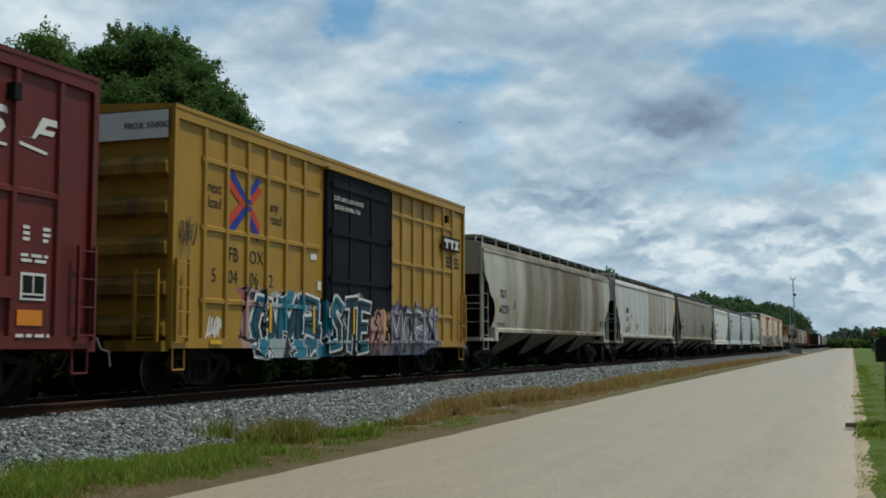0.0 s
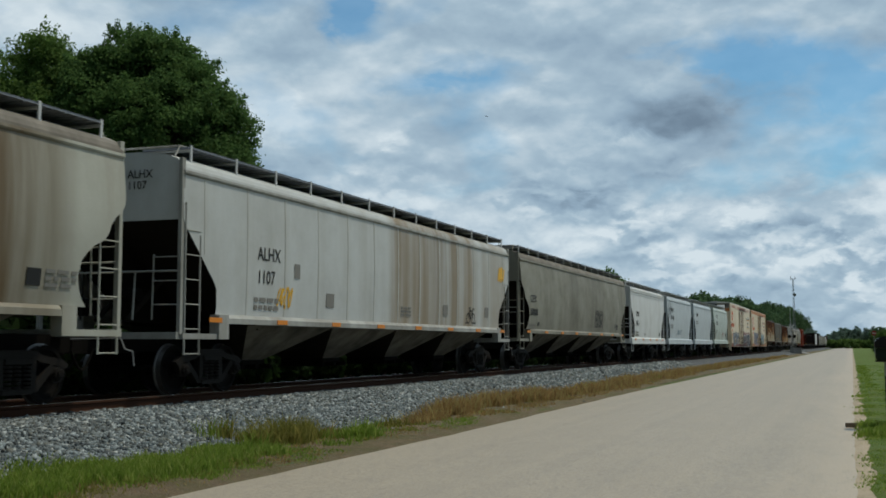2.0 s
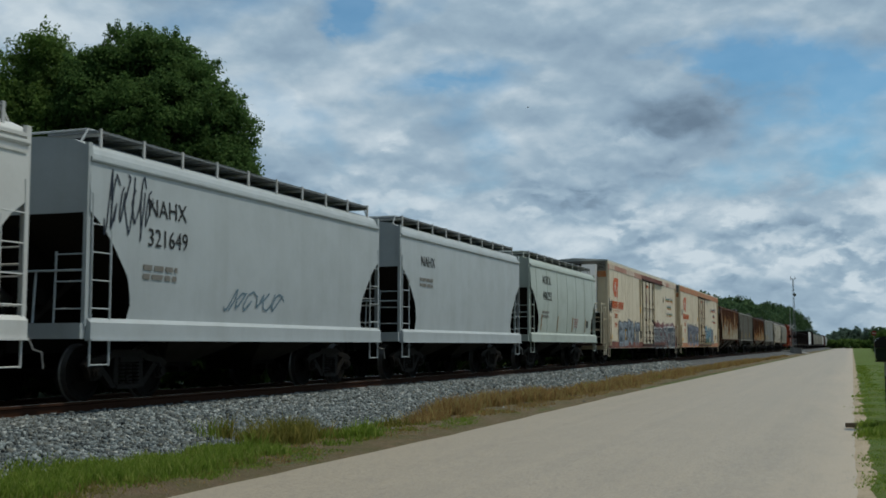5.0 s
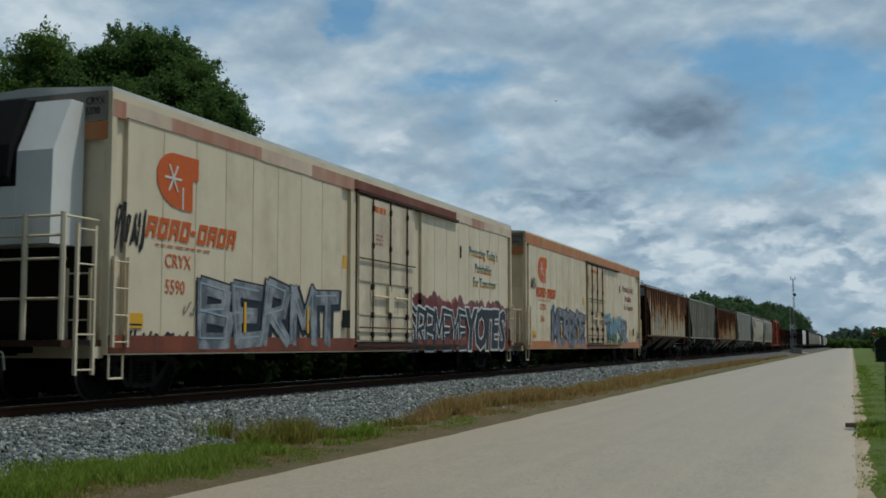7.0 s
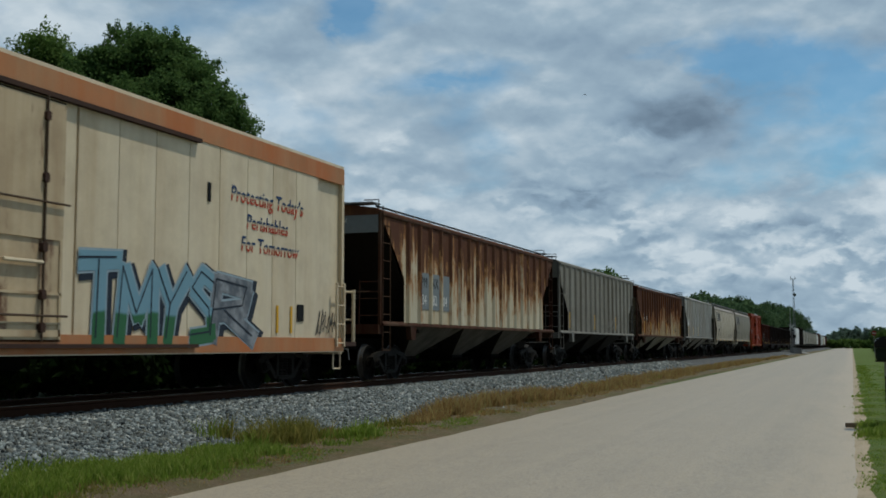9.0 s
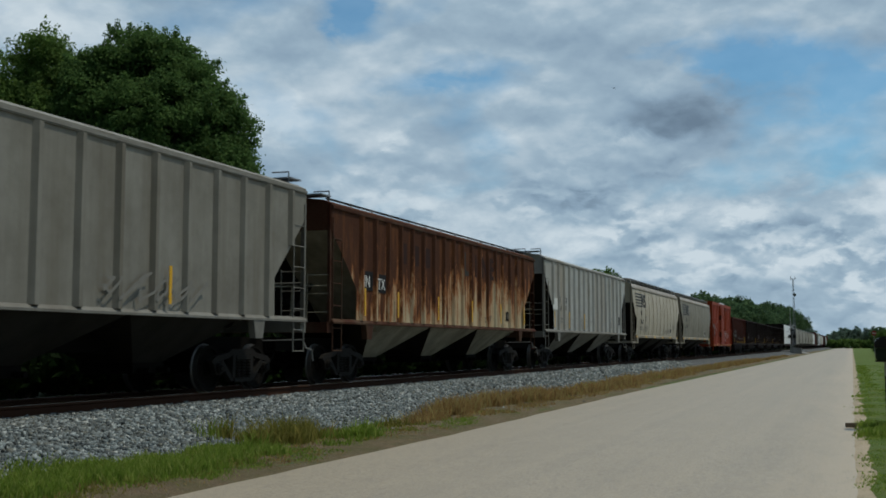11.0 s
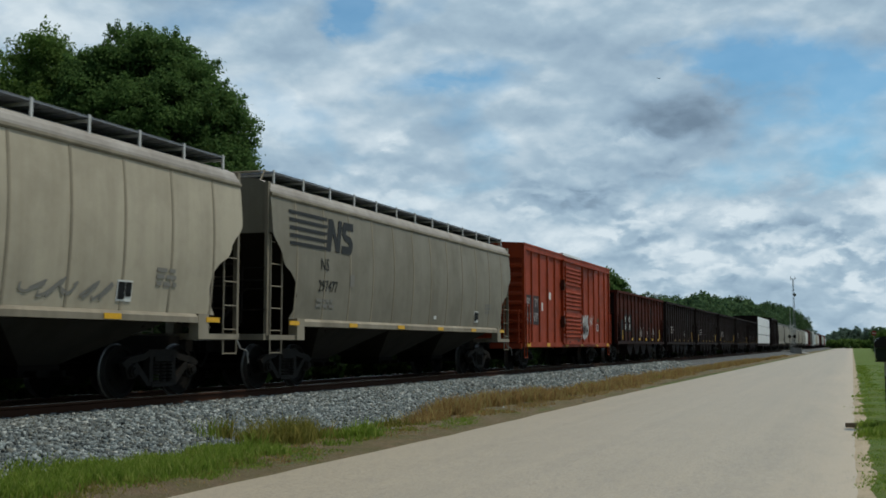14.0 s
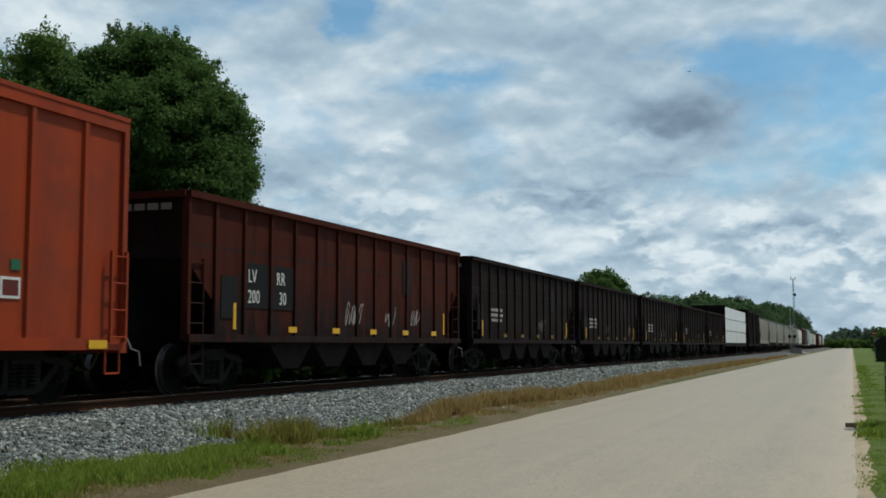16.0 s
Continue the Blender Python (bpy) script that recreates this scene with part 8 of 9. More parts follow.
for y_ in (-6.6, -3.7):
    plate(c2[0], M_YELLOWMARK, y_, y_ + 0.09, 1.15, 1.72, 1.640, "yellow_stripe", "yellow reflective stripe")
graffiti(c2[0], 2.2, 6.2, 0.80, 2.35, (6, 3, 4, 7), M_BLUEGREEN, M_SKYPALE, 1.608, 0.30, M_NAVY, 8, "graffiti letter, sky-blue over green, outlined in pale blue", M_NAVY, 0.08, (0.08, -0.05), None, 0.2)
graffiti(c2[0], 5.9, 7.6, 0.82, 2.28, (2,), M_SILVER, M_SKYPALE, 1.6115, 0.36, M_NAVY, 9, "grey graffiti letter outlined in pale blue", M_NAVY, 0.08, (0.12, -0.05))
scrawl(c2[0], 10.2, 11.3, 1.1, 1.7, M_BLACKMARK, 1.607, 17, 7, 0.03)
scrawl(c2[0], -10.9, -10.2, 2.9, 3.4, M_BLACKMARK, 1.607, 18, 6, 0.03)
plate(c2[0], M_BLACK, 9.3, 9.6, 1.4, 1.75, 1.607)
for y in (8.4, 9.0):
    plate(c2[0], M_YELLOWMARK, y, y + 0.08, 1.15, 1.7, 1.607, "yellow_stripe")

# ribbed hoppers
M_DULLTEAL = plain("dull_teal_lettering", (0.032, 0.036, 0.034), 0.8, 0, 6, 0.4)
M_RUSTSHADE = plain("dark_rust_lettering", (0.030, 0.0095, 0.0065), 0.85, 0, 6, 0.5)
M_PATCH = plain("blue_grey_patch", (0.20, 0.23, 0.25), 0.6, 0, 6, 0.3)
for k in range(3):
    plate(ru[0], M_PATCH, -5.91 + 0.84 * k, -5.21 + 0.84 * k, 1.87, 2.87, 1.543, "paint_patch", "blue-grey paint patch behind the lettering")
for body, y, z, m in (("PM", -5.84, 2.48, M_BLACKMARK), ("RX", -4.98, 2.48, M_BLACKMARK), ("34", -5.80, 2.0, M_WHITEMARK), ("82", -4.96, 2.0, M_WHITEMARK), ("04", -4.12, 2.0, M_WHITEMARK)):
    lettering(ru[0], body, m, y, z, 0.28, 1.557, 0.9)
bm = bmesh.new()
box(bm, -0.3, 1.5, -ru[1] - 0.03, -ru[1] - 0.008, 3.72, 4.16)
part("end_placard", bm, M_PATCH, ru[0], "blue-grey panel on the end wall")
lettering(ru[0], "PMRX", M_WHITEMARK, 0.2, 3.98, 0.12, -ru[1] - 0.035, 0.9, END)
for body, y, z in (("IN", -6.88, 2.30), ("TX", -6.05, 2.27)):
    plate(br[0], M_BLACK, y - 0.06, y + 0.54, z - 0.08, z + 0.38, 1.543, "paint_patch")
    lettering(br[0], body, M_WHITEMARK, y, z, 0.28, 1.557, 0.9)
for body, y, m in (("L", 0.58, M_DULLTEAL), ("I", 1.62, M_RUSTSHADE), ("N", 2.33, M_RUSTSHADE), ("E", 3.17, M_RUSTSHADE)):
    lettering(br[0], body, m, y, 3.03, 0.66, 1.545, 0.9, SIDE, 0.03, label="faded letter on the rusted paint")
for y in (-4.5, -3.6, -2.75):
    plate(br[0], M_RUSTSHADE, y, y + 0.42, 3.02, 3.56, 1.543, "worn_letter", "trace of a worn letter", 0.003)
plate(br[0], M_SOOTSHADE, 4.96, 5.4, 1.72, 2.02, 1.545, "sign_frame", "dark rim of a small panel")
plate(br[0], P_DIRTY, 5.02, 5.34, 1.78, 1.96, 1.557, "sign_panel", "", 0.003)
scrawl(br[0], 2.7, 3.3, 1.6, 1.9, M_BLACKMARK, 1.545, 20, 4, 0.03)
for body, y, z in (("RF", -5.93, 2.60), ("MX", -5.02, 2.60), ("464", -5.97, 2.26), ("477", -5.07, 2.26)):
    lettering(rf[0], body, M_BLACKMARK, y, z, 0.25, 1.545, 0.85)
plate(rf[0], M_WHITEMARK, -6.90, -6.20, 2.30, 2.75, 1.545, "paint_patch", "fresh white paint patch")
bars(rf[0], M_GREYMARK, -5.9, -5.3, 1.75, 2.0, 2, 1.545, 24)
scrawl(rf[0], -4.1, 0.2, 1.58, 2.05, M_GREYMARK, 1.545, 21, 7, 0.022)
bars(rf[0], M_GREYMARK, 4.0, 4.6, 1.7, 2.2, 4, 1.545, 25)
plate(rf[0], M_BLACKMARK, 6.3, 6.6, 1.9, 2.3, 1.545)
for car, ys in ((rf[0], (-6.97, -4.55, -1.75)), (br[0], (-7.0, -4.9, -1.9, 1.1, 4.1, 6.9)), (gr[0], (-6.8, -2.0, 2.8))):
    for y in ys:
        plate(car, M_YELLOWMARK, y, y + 0.08, 1.6, 2.25, 1.62, "yellow_stripe", "yellow reflective stripe")
bars(gr[0], M_GREYMARK, -5.6, -4.9, 2.2, 2.8, 2, 1.545, 26)
scrawl(gr[0], 1.0, 4.0, 1.6, 2.1, M_GREYMARK, 1.62, 22, 6, 0.05)

# round hoppers with the striped emblem
def stripe_emblem(car, number, seed):
    x = 1.632
    for k in range(5):
        z = 3.72 - 0.165 * k
        flat(car, [[(-7.70, z), (-5.85 - 0.03 * k, z), (-5.90 - 0.03 * k, z - 0.075), (-7.70, z - 0.075)]], M_BLACKMARK, x - 0.006 * (k < 2) * 0, "emblem_bar", "black bar of the emblem")
    flat(car, [[(-6.0, 2.98), (-5.78, 2.98), (-5.62, 3.40), (-5.50, 2.98), (-5.30, 2.98), (-5.08, 3.72), (-5.28, 3.72), (-5.42, 3.28), (-5.56, 3.72), (-5.80, 3.72)],
               [(-5.22, 2.98), (-4.72, 2.98), (-4.60, 3.10), (-4.56, 3.26), (-4.66, 3.38), (-4.92, 3.44), (-4.90, 3.54), (-4.50, 3.54), (-4.46, 3.72), (-4.98, 3.72), (-5.10, 3.60), (-5.12, 3.42), (-5.02, 3.30), (-4.78, 3.24), (-4.80, 3.16), (-5.18, 3.16)]],
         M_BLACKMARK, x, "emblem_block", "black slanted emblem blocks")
    lettering(car, "NS", M_BLACKMARK, -6.27, 2.54, 0.27, 1.63, 0.9)
    lettering(car, number, M_BLACKMARK, -6.34, 2.08, 0.25, 1.63, 0.9)
    bars(car, M_GREYMARK, -6.4, -5.5, 1.68, 1.92, 2, 1.625, seed)
    plate(car, M_GREYMARK, -4.72, -4.50, 2.25, 2.52, 1.625)
    plate(car, M_WHITEMARK, 4.55, 4.95, 1.60, 1.94, 1.61, "placard", "white-framed black data placard")
    plate(car, M_BLACK, 4.575, 4.75, 1.63, 1.91, 1.625, "placard")
    plate(car, M_BLACK, 4.77, 4.925, 1.68, 1.91, 1.625, "placard")
    bars(car, M_GREYMARK, 5.6, 6.2, 1.85, 2.2, 3, 1.61, seed + 5)
    plate(car, M_WHITEMARK, 1.0, 1.2, 1.62, 1.72, 1.61)


stripe_emblem(n1[0], "294972", 41)
stripe_emblem(n2[0], "297477", 42)
scrawl(n1[0], -5.1, -3.9, 1.6, 2.05, M_GREYMARK, 1.628, 23, 4, 0.045)
scrawl(n1[0], 2.4, 4.4, 1.6, 1.9, M_GREYMARK, 1.62, 24, 5, 0.04)

# orange-red boxcar
M_SPRAYWHITE = spray("worn_white_spray", (0.56, 0.54, 0.52), (0.26, 0.25, 0.25), 7.0)
M_RUSTLOCK = plain("dark_rusted_iron", (0.07, 0.022, 0.012), 0.8, 0, 9, 0.4)
M_GREYPANEL = plain("faded_black_patch", (0.045, 0.034, 0.036), 0.7, 0, 4, 0.3)
M_DULLWHITE = plain("faded_white_lettering", (0.42, 0.38, 0.37), 0.7, 0, 8, 0.3)
for y in (-7.15, -6.15):
    plate(rb, M_GREYPANEL, y - 0.10, y + 0.70, 1.66, 2.72, PX, "paint_patch", "black panel behind the lettering")
for body, y, z in (("BK", -7.10, 2.30), ("TY", -6.02, 2.30), ("152", -7.14, 1.78), ("697", -6.14, 1.78)):
    lettering(rb, body, M_DULLWHITE, y, z, 0.32, PX + 0.014, 0.82)
plate(rb, M_WHITEMARK, -3.9, -3.6, 2.66, 2.94, PX, "placard", "small white notice")
plate(rb, M_WHITEMARK, -5.0, -4.8, 2.2, 2.5, PX, "placard")
plate(rb, P_ORANGERED, -4.0, -3.3, 1.55, 1.95, PX, "tack_board")
flat(rb, [[(1.15, 1.32), (1.45, 1.16), (1.75, 1.24), (2.0, 1.12), (2.45, 1.20), (2.80, 1.40), (2.88, 1.72), (2.72, 1.95), (2.78, 2.24), (2.50, 2.10), (2.25, 2.22), (2.02, 2.06), (1.75, 2.20), (1.55, 2.06), (1.20, 2.26), (1.22, 1.95), (1.04, 1.80), (1.20, 1.62)]], M_SPRAYWHITE, 1.577, "graffiti_fill", "white bubble graffiti")
scrawl(rb, 1.25, 2.75, 1.3, 2.1, M_GREYPANEL, 1.588, 33, 9, 0.022, "graffiti_outline")
scrawl(rb, 1.3, 2.6, 1.25, 1.75, M_GREYPANEL, 1.592, 35, 7, 0.026, "graffiti_outline")
flat(rb, [[(1.75, 1.45), (1.95, 1.40), (2.02, 1.62), (1.92, 1.80), (1.78, 1.70)]], M_GREYPANEL, 1.594, "graffiti_outline")
# lock gear and scuffs on the sliding door
for z_, h_ in ((3.25, 0.16), (1.75, 0.20)):
    bm = bmesh.new()
    box(bm, 1.50, 1.70, -2.08, -1.74, z_, z_ + h_)
    box(bm, 1.50, 1.68, -1.98, -1.90, z_ - 0.14, z_ + h_ + 0.12)
    part("door_lock", bm, M_RUSTLOCK, rb, "dark rusty door lock bracket")
for y_, w_, z_ in ((-1.55, 0.42, 1.20), (-0.2, 0.5, 1.22), (0.55, 0.3, 1.05), (-1.5, 0.3, 2.98), (-0.9, 0.22, 0.98)):
    flat(rb, [[(y_, z_), (y_ + w_, z_ - 0.02), (y_ + w_ * 0.9, z_ + 0.09), (y_ + w_ * 0.4, z_ + 0.07), (y_ + 0.04, z_ + 0.11)]], M_GREYPANEL if z_ < 2 else M_DULLWHITE, 1.624, "scuff", "bare scuffed patch on the door")
scrawl(rb, 3.3, 4.0, 1.75, 2.2, M_WHITEMARK, PX, 26, 4, 0.025)
plate(rb, M_GREENSPRAY, 4.95, 5.15, 1.95, 2.1, PX)
plate(rb, M_WHITEMARK, 4.75, 5.15, 1.55, 1.85, PX, "placard", "white-framed data placard")
plate(rb, P_BROWNRED, 4.79, 5.11, 1.59, 1.81, PX + 0.012, t=0.003)
for y in (-7.3, -4.5, -1.5, 1.2, 4.2, 6.6):
    plate(rb, M_YELLOWMARK, y, y + 0.45, 0.85, 0.98, 1.607, "reflector", "yellow reflective strip")
bm = bmesh.new()
box(bm, 1.50, 1.62, -1.95, 1.35, 4.53, 4.62)
part("roof_flashing", bm, P_WRAP, rb, "bare pale metal roof edge")
lettering(rb, "BKTY 152697", M_WHITEMARK, -0.5, 4.2, 0.14, -7.64, 1.0, END)

# coal hoppers
M_DULLYELLOW = plain("grimy_yellow_tape", (0.20, 0.12, 0.02), 0.7, 0, 10, 0.4)
for i, (car, half, low, top) in enumerate(LV):
    y = -5.15 if i == 0 else -5.0
    if i == 0:
        for body, yy, z in (("LV", -5.17, 2.12), ("RR", -4.02, 2.12), ("200", -5.17, 1.72), ("30", -3.90, 1.72)):
            lettering(car, body, M_WHITEMARK, yy + 0.04, z, 0.26, PX + 0.012, 0.85)
        for yy in (-5.22, -4.14):
            plate(car, M_BLACK, yy, yy + 0.92, 1.62, 2.50, PX, "paint_patch", "black panel behind the lettering", t=0.008)
    else:
        bars(car, M_DULLWHITE, -4.9, -3.4, 1.6, 2.1, 3, PX, 50 + i)
    rnd = random.Random(60 + i)
    for k in range(5):
        yy = -3.6 + k * 2.1
        plate(car, M_YELLOWMARK if i == 0 else M_DULLYELLOW, yy, yy + 0.36, 1.16, 1.28, 1.622, "reflector", "yellow reflective strip")
    plate(car, M_YELLOWMARK, -5.66, -5.56, 1.2, 1.7, PX, "yellow_stripe", "yellow reflective stripe")
    plate(car, M_YELLOWMARK, half - 1.3, half - 1.2, 1.2, 1.8, PX, "yellow_stripe")
    for k in range(4 if i == 0 else 2):
        yy = rnd.uniform(-2.6, 5.0)
        scrawl(car, yy, yy + 0.6, 1.35, 1.9, M_GREYMARK if i else M_DULLWHITE, PX, 70 + 5 * i + k, 3, 0.03, "chalk_mark")
    plate(car, M_BLACK, 2.9, 3.5, 2.2, 3.1, PX, "paint_patch")
    plate(car, M_BLACK, -6.1, -5.5, 1.4, 2.2, PX - 0.003, "paint_patch")
    bm = bmesh.new()
    for k in range(4):
        box(bm, 0.2 + 0.28 * k, 0.42 + 0.28 * k, -half - 0.075, -half - 0.065, 3.30, 3.42)
    part("end_mark", bm, M_GREYMARK, car)


def wrap_marks(res, bulge):
    """Lay the painted marks of a round-sided hopper car onto the curve of its side."""
    car, half, sill, eave = res[:4]
    names = ("graffiti_shadow", "graffiti_outline", "graffiti_fill", "lettering", "placard", "small_print", "scrawled_tag", "yellow_stripe", "emblem_bar", "emblem_block")
    for ob in list(car.children):
        if ob.name.split(".")[0] not in names:
            continue
        me = ob.data.copy()
        me.transform(ob.matrix_basis)
        xs = [v.co.x for v in me.vertices]
        if not xs or max(abs(v.co.y) for v in me.vertices) > half - 0.05:
            continue
        ob.data, ob.matrix_basis = me, Matrix.Identity(4)
        lift = 0.016 if ob.name.startswith("yellow_stripe") or min(xs) > 1.6225 and ob.name.startswith("placard") else 0.009
        low = min(xs)
        for v in me.vertices:
            u = max(0.0, min(1.0, (v.co.z - sill) / (eave - sill)))
            v.co.x = 1.50 + bulge * math.sin(math.pi * min(1.0, 0.10 + 0.86 * u)) + lift + min(0.004, v.co.x - low)


for res, bulge in ((tl, 0.13), (al, 0.04), (ce, 0.13), (cm, 0.05), (na, 0.05), (nb, 0.05), (ao, 0.10), (n1, 0.13), (n2, 0.13)):
    wrap_marks(res, bulge)


# ---- along the road ----
M_CARBLACK = plain("black_enamel", (0.012, 0.012, 0.014), 0.25, 0.0, 2, 0.1)
M_GALV = plain("galvanised_steel", (0.32, 0.33, 0.34), 0.5, 0.6, 6, 0.2)
M_SIGNRED = plain("red_sign_sheet", (0.30, 0.03, 0.04), 0.4, 0, 6, 0.1)
M_CONCRETE = plain("pale_concrete", (0.42, 0.41, 0.39), 0.9, 0, 10, 0.3)


def mailbox(loc):
    """A round-topped mailbox over a second box, on a square post."""
    mb = thing("mailbox", "black round-topped mailbox over a dark green box on a post", "mailbox", "", loc)
    bm = bmesh.new()
    box(bm, -0.065, 0.065, -0.065, 0.065, -0.1, 0.98)
    bmesh.ops.bevel(bm, geom=bm.edges[:], offset=0.008, segments=2, affect="EDGES")
    part("post", bm, M_POST, mb, "dark stained square post")
    bm = bmesh.new()
    box(bm, -0.068, 0.068, -0.068, 0.068, 0.98, 1.24)
    part("post_sleeve", bm, M_CONCRETE, mb, "pale sleeve round the post's head")
    bm = bmesh.new()
    box(bm, -0.22, 0.22, -0.16, 0.24, 1.24, 1.275)
    part("bracket", bm, M_POST, mb)
    bm = bmesh.new()
    box(bm, -0.215, 0.215, -0.19, 0.26, 1.275, 1.495)
    bmesh.ops.bevel(bm, geom=bm.edges[:], offset=0.02, segments=2, affect="EDGES")
    part("lower_box", bm, M_BOXGREEN, mb, "dark green lower box")
    bm = bmesh.new()
    prof = [(-0.225, 1.50), (0.225, 1.50)] + [(0.225 * math.cos(math.pi * k / 12), 1.60 + 0.115 * math.sin(math.pi * k / 12)) for k in range(13)]
    prism(bm, prof, "y", -0.22, 0.30)
    dome = part("upper_box", bm, M_CARBLACK, mb, "black round-topped box")
    bm = bmesh.new()
    prism(bm, [(x * 0.96, 1.505 + (z - 1.50) * 0.96) for x, z in prof], "y", -0.235, -0.221)
    part("flap", bm, M_CARBLACK, dome)
    bm = bmesh.new()
    box(bm, -0.03, 0.03, -0.25, -0.236, 1.66, 1.68)
    part("handle", bm, M_GALV, dome)


M_POST = plain("dark_stained_post", (0.03, 0.026, 0.022), 0.85, 0, 8)
M_BOXGREEN = plain("dark_green_enamel", (0.012, 0.022, 0.016), 0.5, 0, 6, 0.2)
mailbox((0.62, 22.63, 0.0))


def signal_mast():
    m = thing("radio_mast", "slender grey lattice radio mast beside the crossing", "mast", "", (-9.35, 205.0, 0))
    for i in range(3):
        a = 2 * math.pi * i / 3
        bm = bmesh.new()
        tube(bm, (0.28 * math.cos(a), 0.28 * math.sin(a), 0), (0.10 * math.cos(a), 0.10 * math.sin(a), 12.9), 0.035, 6)
        part("leg", bm, M_GALV, m)
    bm = bmesh.new()
    n = 18
    for k in range(n):
        z0, z1 = 12.8 * k / n, 12.8 * (k + 1) / n
        r0, r1 = 0.28 - 0.18 * z0 / 12.9, 0.28 - 0.18 * z1 / 12.9
        for i in range(3):
            a, b = 2 * math.pi * i / 3, 2 * math.pi * (i + 1) / 3
            tube(bm, (r0 * math.cos(a), r0 * math.sin(a), z0), (r1 * math.cos(b), r1 * math.sin(b), z1), 0.022, 4)
    part("lattice", bm, M_GALV, m)
    bm = bmesh.new()
    tube(bm, (-0.4, 0, 13.0), (0.4, 0, 13.0), 0.05)
    for x in (-0.36, 0.36):
        tube(bm, (x, 0, 12.8), (x, 0, 13.4), 0.05)
    part("antenna", bm, M_GALV, m)
    bm = bmesh.new()
    tube(bm, (0.25, -0.3, 10.2), (0.25, -0.55, 10.2), 0.28, 10)
    part("dish", bm, M_GALV, m)


signal_mast()


def crossing_signal(loc):
    g = thing("crossing_signal", "level crossing signal post with crossed boards and lamps", "signal", "", loc)
    bm = bmesh.new()
    tube(bm, (0, 0, 0), (0, 0, 5.2), 0.07, 8)
    part("post", bm, M_GALV, g)
    for s in (-1, 1):
        bm = bmesh.new()
        prism(bm, [(-0.6, -0.11), (0.6, -0.11), (0.6, 0.11), (-0.6, 0.11)], "y", -0.06 + 0.02 * s, -0.045 + 0.02 * s)
        ob = part("crossed_board", bm, M_WHITEMARK, g)
        ob.location, ob.rotation_euler = (0, -0.06, 4.6), (0, s * radians(45), 0)
        bm = bmesh.new()
        tube(bm, (s * 0.4, -0.05, 3.0), (s * 0.4, -0.2, 3.0), 0.28, 12)
        part("signal_lamp", bm, M_BLACK, g)
    bm = bmesh.new()
    box(bm, -0.55, 0.55, -0.04, 0.04, 2.96, 3.04)
    part("lamp_bar", bm, M_GALV, g)
    bm = bmesh.new()
    box(bm, -0.35, 0.35, -0.3, 0.3, 0.0, 1.1)
    part("gate_motor", bm, M_GALV, g)
    bm = bmesh.new()
    tube(bm, (-0.25, 0.1, 1.0), (-0.25, 0.2, 8.0), 0.05, 6, 0.03)
    part("gate_arm", bm, M_WHITEMARK, g, "raised striped gate arm")


crossing_signal((-9.55, 201.5, 0))
cab = thing("relay_cabinet", "low silver equipment cabinet beside the crossing", "cabinet", "", (-9.0, 206.0, 0))
bm = bmesh.new()
box(bm, -0.75, 0.75, -0.4, 0.4, 0.1, 0.95)
part("housing", bm, M_GALV, cab)
bm = bmesh.new()
box(bm, -0.85, 0.85, -0.48, 0.48, 0.95, 1.05)
part("lid", bm, M_GALV, cab)
bm = bmesh.new()
box(bm, -0.9, 0.9, -0.5, 0.5, -0.05, 0.12)
part("plinth", bm, M_CONCRETE, cab)
bm = bmesh.new()
prism(bm, [(-16.4, 0.30), (-14.5, 0.60), (-10.4, 0.60), (-8.6, 0.30), (-7.2, 0.05), (-7.2, -0.05), (-16.4, -0.05)], "y", 206.8, 214.0)
tagged(part("crossing_pavement", bm, M_CONCRETE, None), "pale concrete ramp of the level crossing", "pavement", kind="structure")

sg = thing("stop_sign", "red octagonal road sign on a steel post", "road sign", "", (2.80, 162.0, 0.28))
bm = bmesh.new()
tube(bm, (0, 0, -0.4), (0, 0, 3.2), 0.04, 6)
part("post", bm, M_GALV, sg)
bm = bmesh.new()
prism(bm, [(0.33 * math.cos(radians(22.5 + 45 * k)), 2.85 + 0.33 * math.sin(radians(22.5 + 45 * k))) for k in range(8)], "y", -0.06, -0.045)
part("sign_face", bm, M_SIGNRED, sg)
bm = bmesh.new()
for k in range(4):
    box(bm, -0.20 + 0.105 * k, -0.125 + 0.105 * k, -0.068, -0.062, 2.78, 2.92)
part("sign_bars", bm, M_WHITEMARK, sg)
bush("dark green shrub at the lawn's far edge", (4.0, 172.0, 0), 4.6, 2.6, 91, 5000, 0.22, M_LEAFFAR)
bush("dark green shrub at the lawn's far edge", (8.0, 178.0, 0), 5.2, 3.4, 92, 5000, 0.22, M_LEAFFAR)
bush("thin leafy shrub with bare twigs at the lawn's far edge", (3.7, 168.0, 0), 4.4, 1.2, 93, 700, 0.2, M_LEAF2)

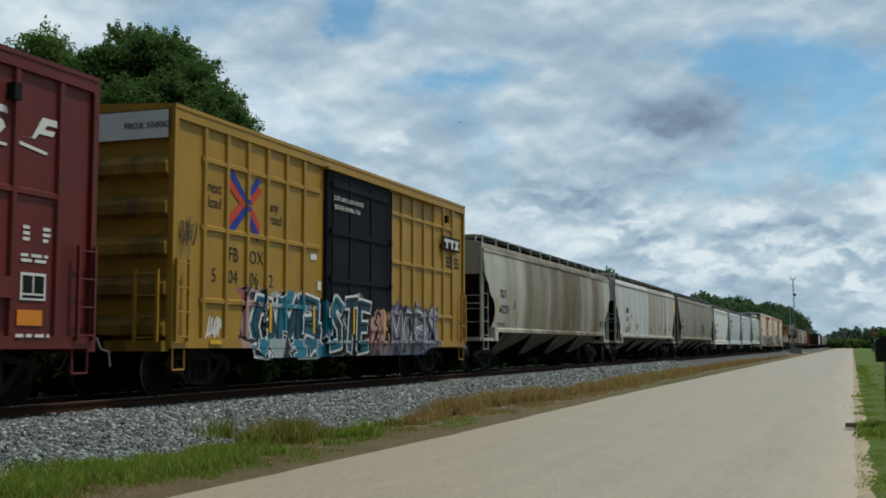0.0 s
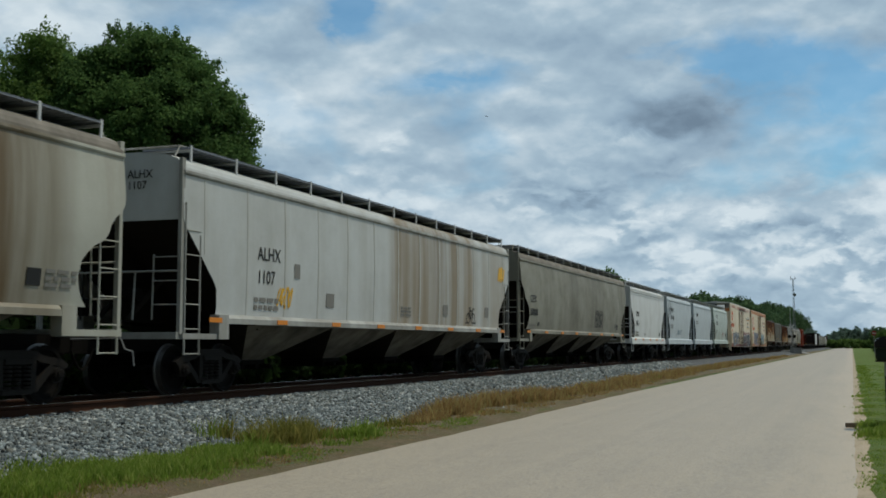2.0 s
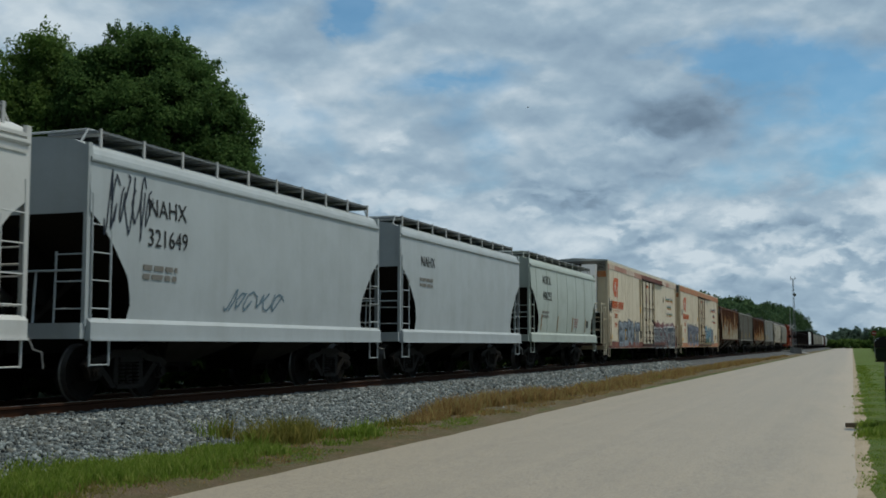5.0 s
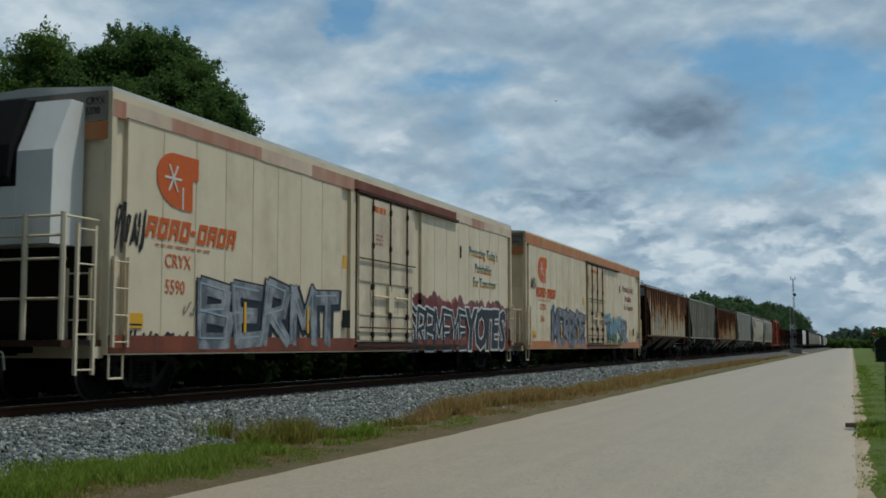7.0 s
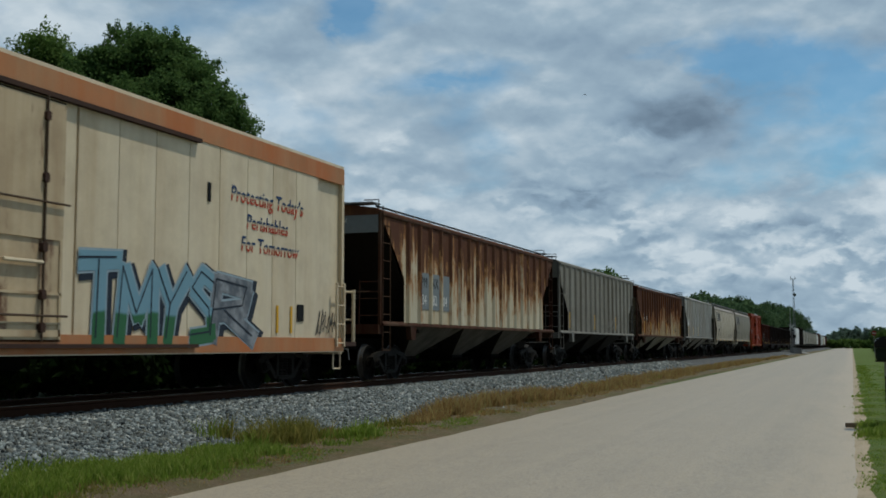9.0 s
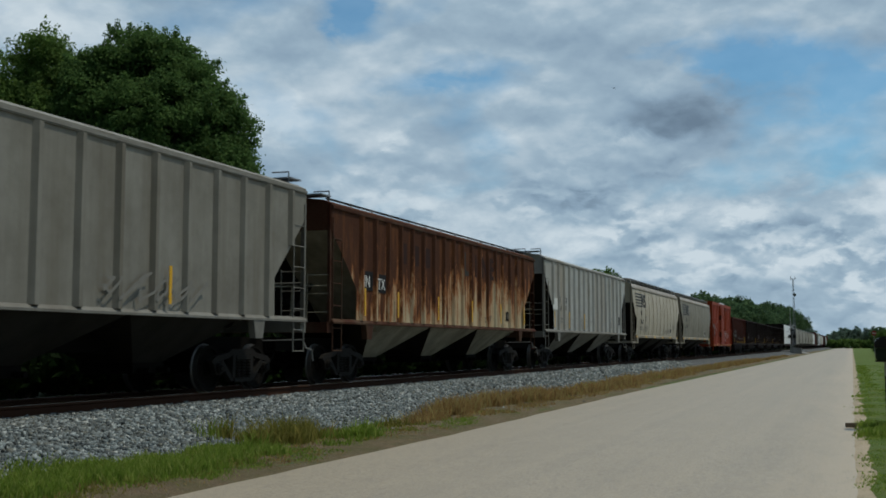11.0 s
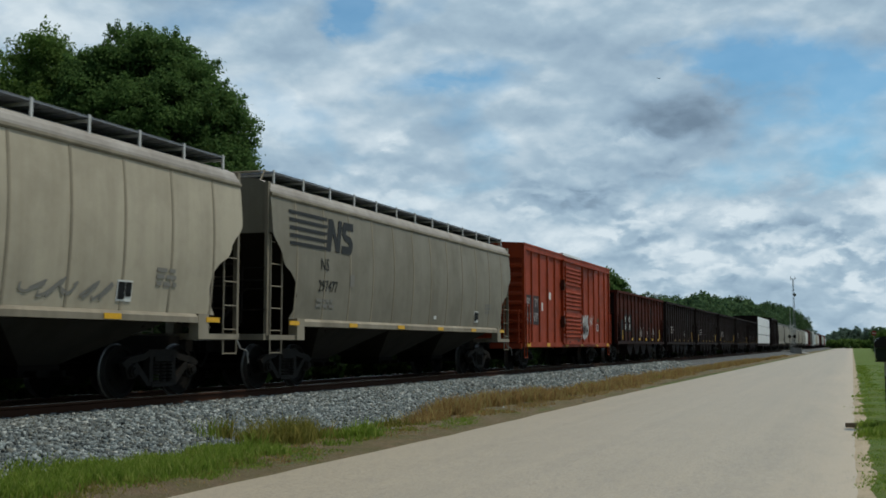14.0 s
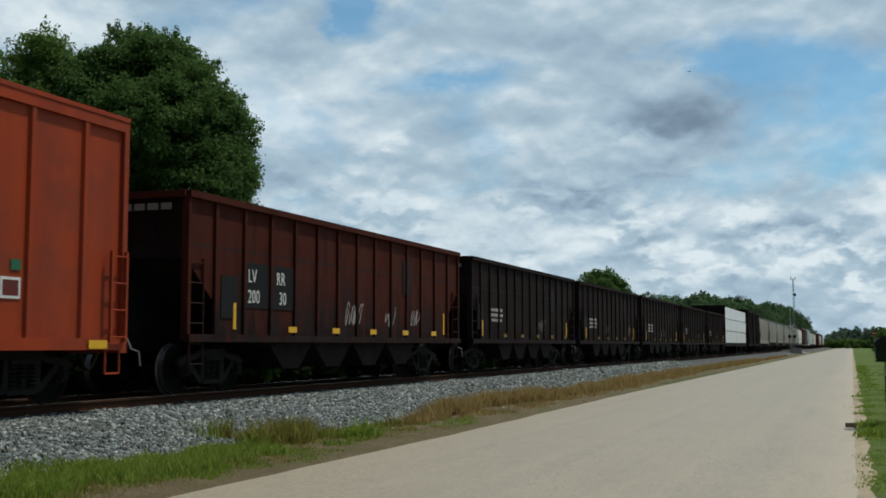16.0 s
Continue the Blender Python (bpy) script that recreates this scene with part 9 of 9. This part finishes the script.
bm = bmesh.new()
box(bm, -0.10, 0.10, -0.05, 0.05, 0.0, 0.085)
bmesh.ops.bevel(bm, geom=bm.edges[:], offset=0.008, segments=2, affect="EDGES")
br_ = part("brick", bm, plain("brown_brick", (0.20, 0.16, 0.12), 0.9, 0, 14), None)
br_.matrix_basis = pose(-0.06, 22.9, 0.0, 0, 0, 12)
tagged(br_, "brown brick lying at the road's edge", "brick")

# small aircraft crossing the sky
plane = thing("aircraft", "small grey aircraft high in the distant sky", "aircraft")
bm = bmesh.new()
tube(bm, (0, -5.2, 0.3), (0, -1, 0), 0.35, 10, 0.9)
tube(bm, (0, -1, 0), (0, 4, 0), 0.9, 10, 0.8)
tube(bm, (0, 4, 0), (0, 6, -0.1), 0.8, 10, 0.25)
part("fuselage", bm, M_BLACK, plane)
bm = bmesh.new()
prism(bm, [(-7.5, 0.2), (7.5, 0.2), (7.2, 1.4), (1.0, 1.9), (-1.0, 1.9), (-7.2, 1.4)], "z", 0.7, 0.9)
part("wing", bm, M_BLACK, plane)
bm = bmesh.new()
prism(bm, [(-2.4, -5.2), (2.4, -5.2), (2.2, -4.4), (-2.2, -4.4)], "z", 0.4, 0.5)
part("tailplane", bm, M_BLACK, plane)
bm = bmesh.new()
prism(bm, [(-5.3, 0.4), (-4.3, 0.4), (-4.9, 2.2), (-5.4, 2.2)], "x", -0.08, 0.08)
part("fin", bm, M_BLACK, plane)
for ob in plane.children:
    for v in ob.data.vertices:
        v.co *= 0.66


# ---- what moves ----
def motions():
    for car in CARS:
        x, y, z = car.location
        walk(car, [(t, pose(x, y - SPEED * t, z)) for t in (0.0, 4.0, 8.0, 12.0, 16.0)])
    walk(plane, [(t, pose(-826.0 + 32.3 * t, 2400.0, 506.5 + 4.65 * t, 0, 0, -82)) for t in (0.0, 8.0, 16.0)])
    turn = math.degrees(SPEED / 0.457)
    for wy, sets in WHEELSETS.items():
        first = sets[0]
        walk(first, [(k / FPS, pose(0, wy, 0.457, turn * k / FPS)) for k in range(0, 16 * FPS + 1)])
        for w in sets[1:]:
            w.rotation_mode = "QUATERNION"
            keys = w.animation_data_create()
            keys.action = first.animation_data.action
            keys.action_slot = first.animation_data.action_slot


motions()
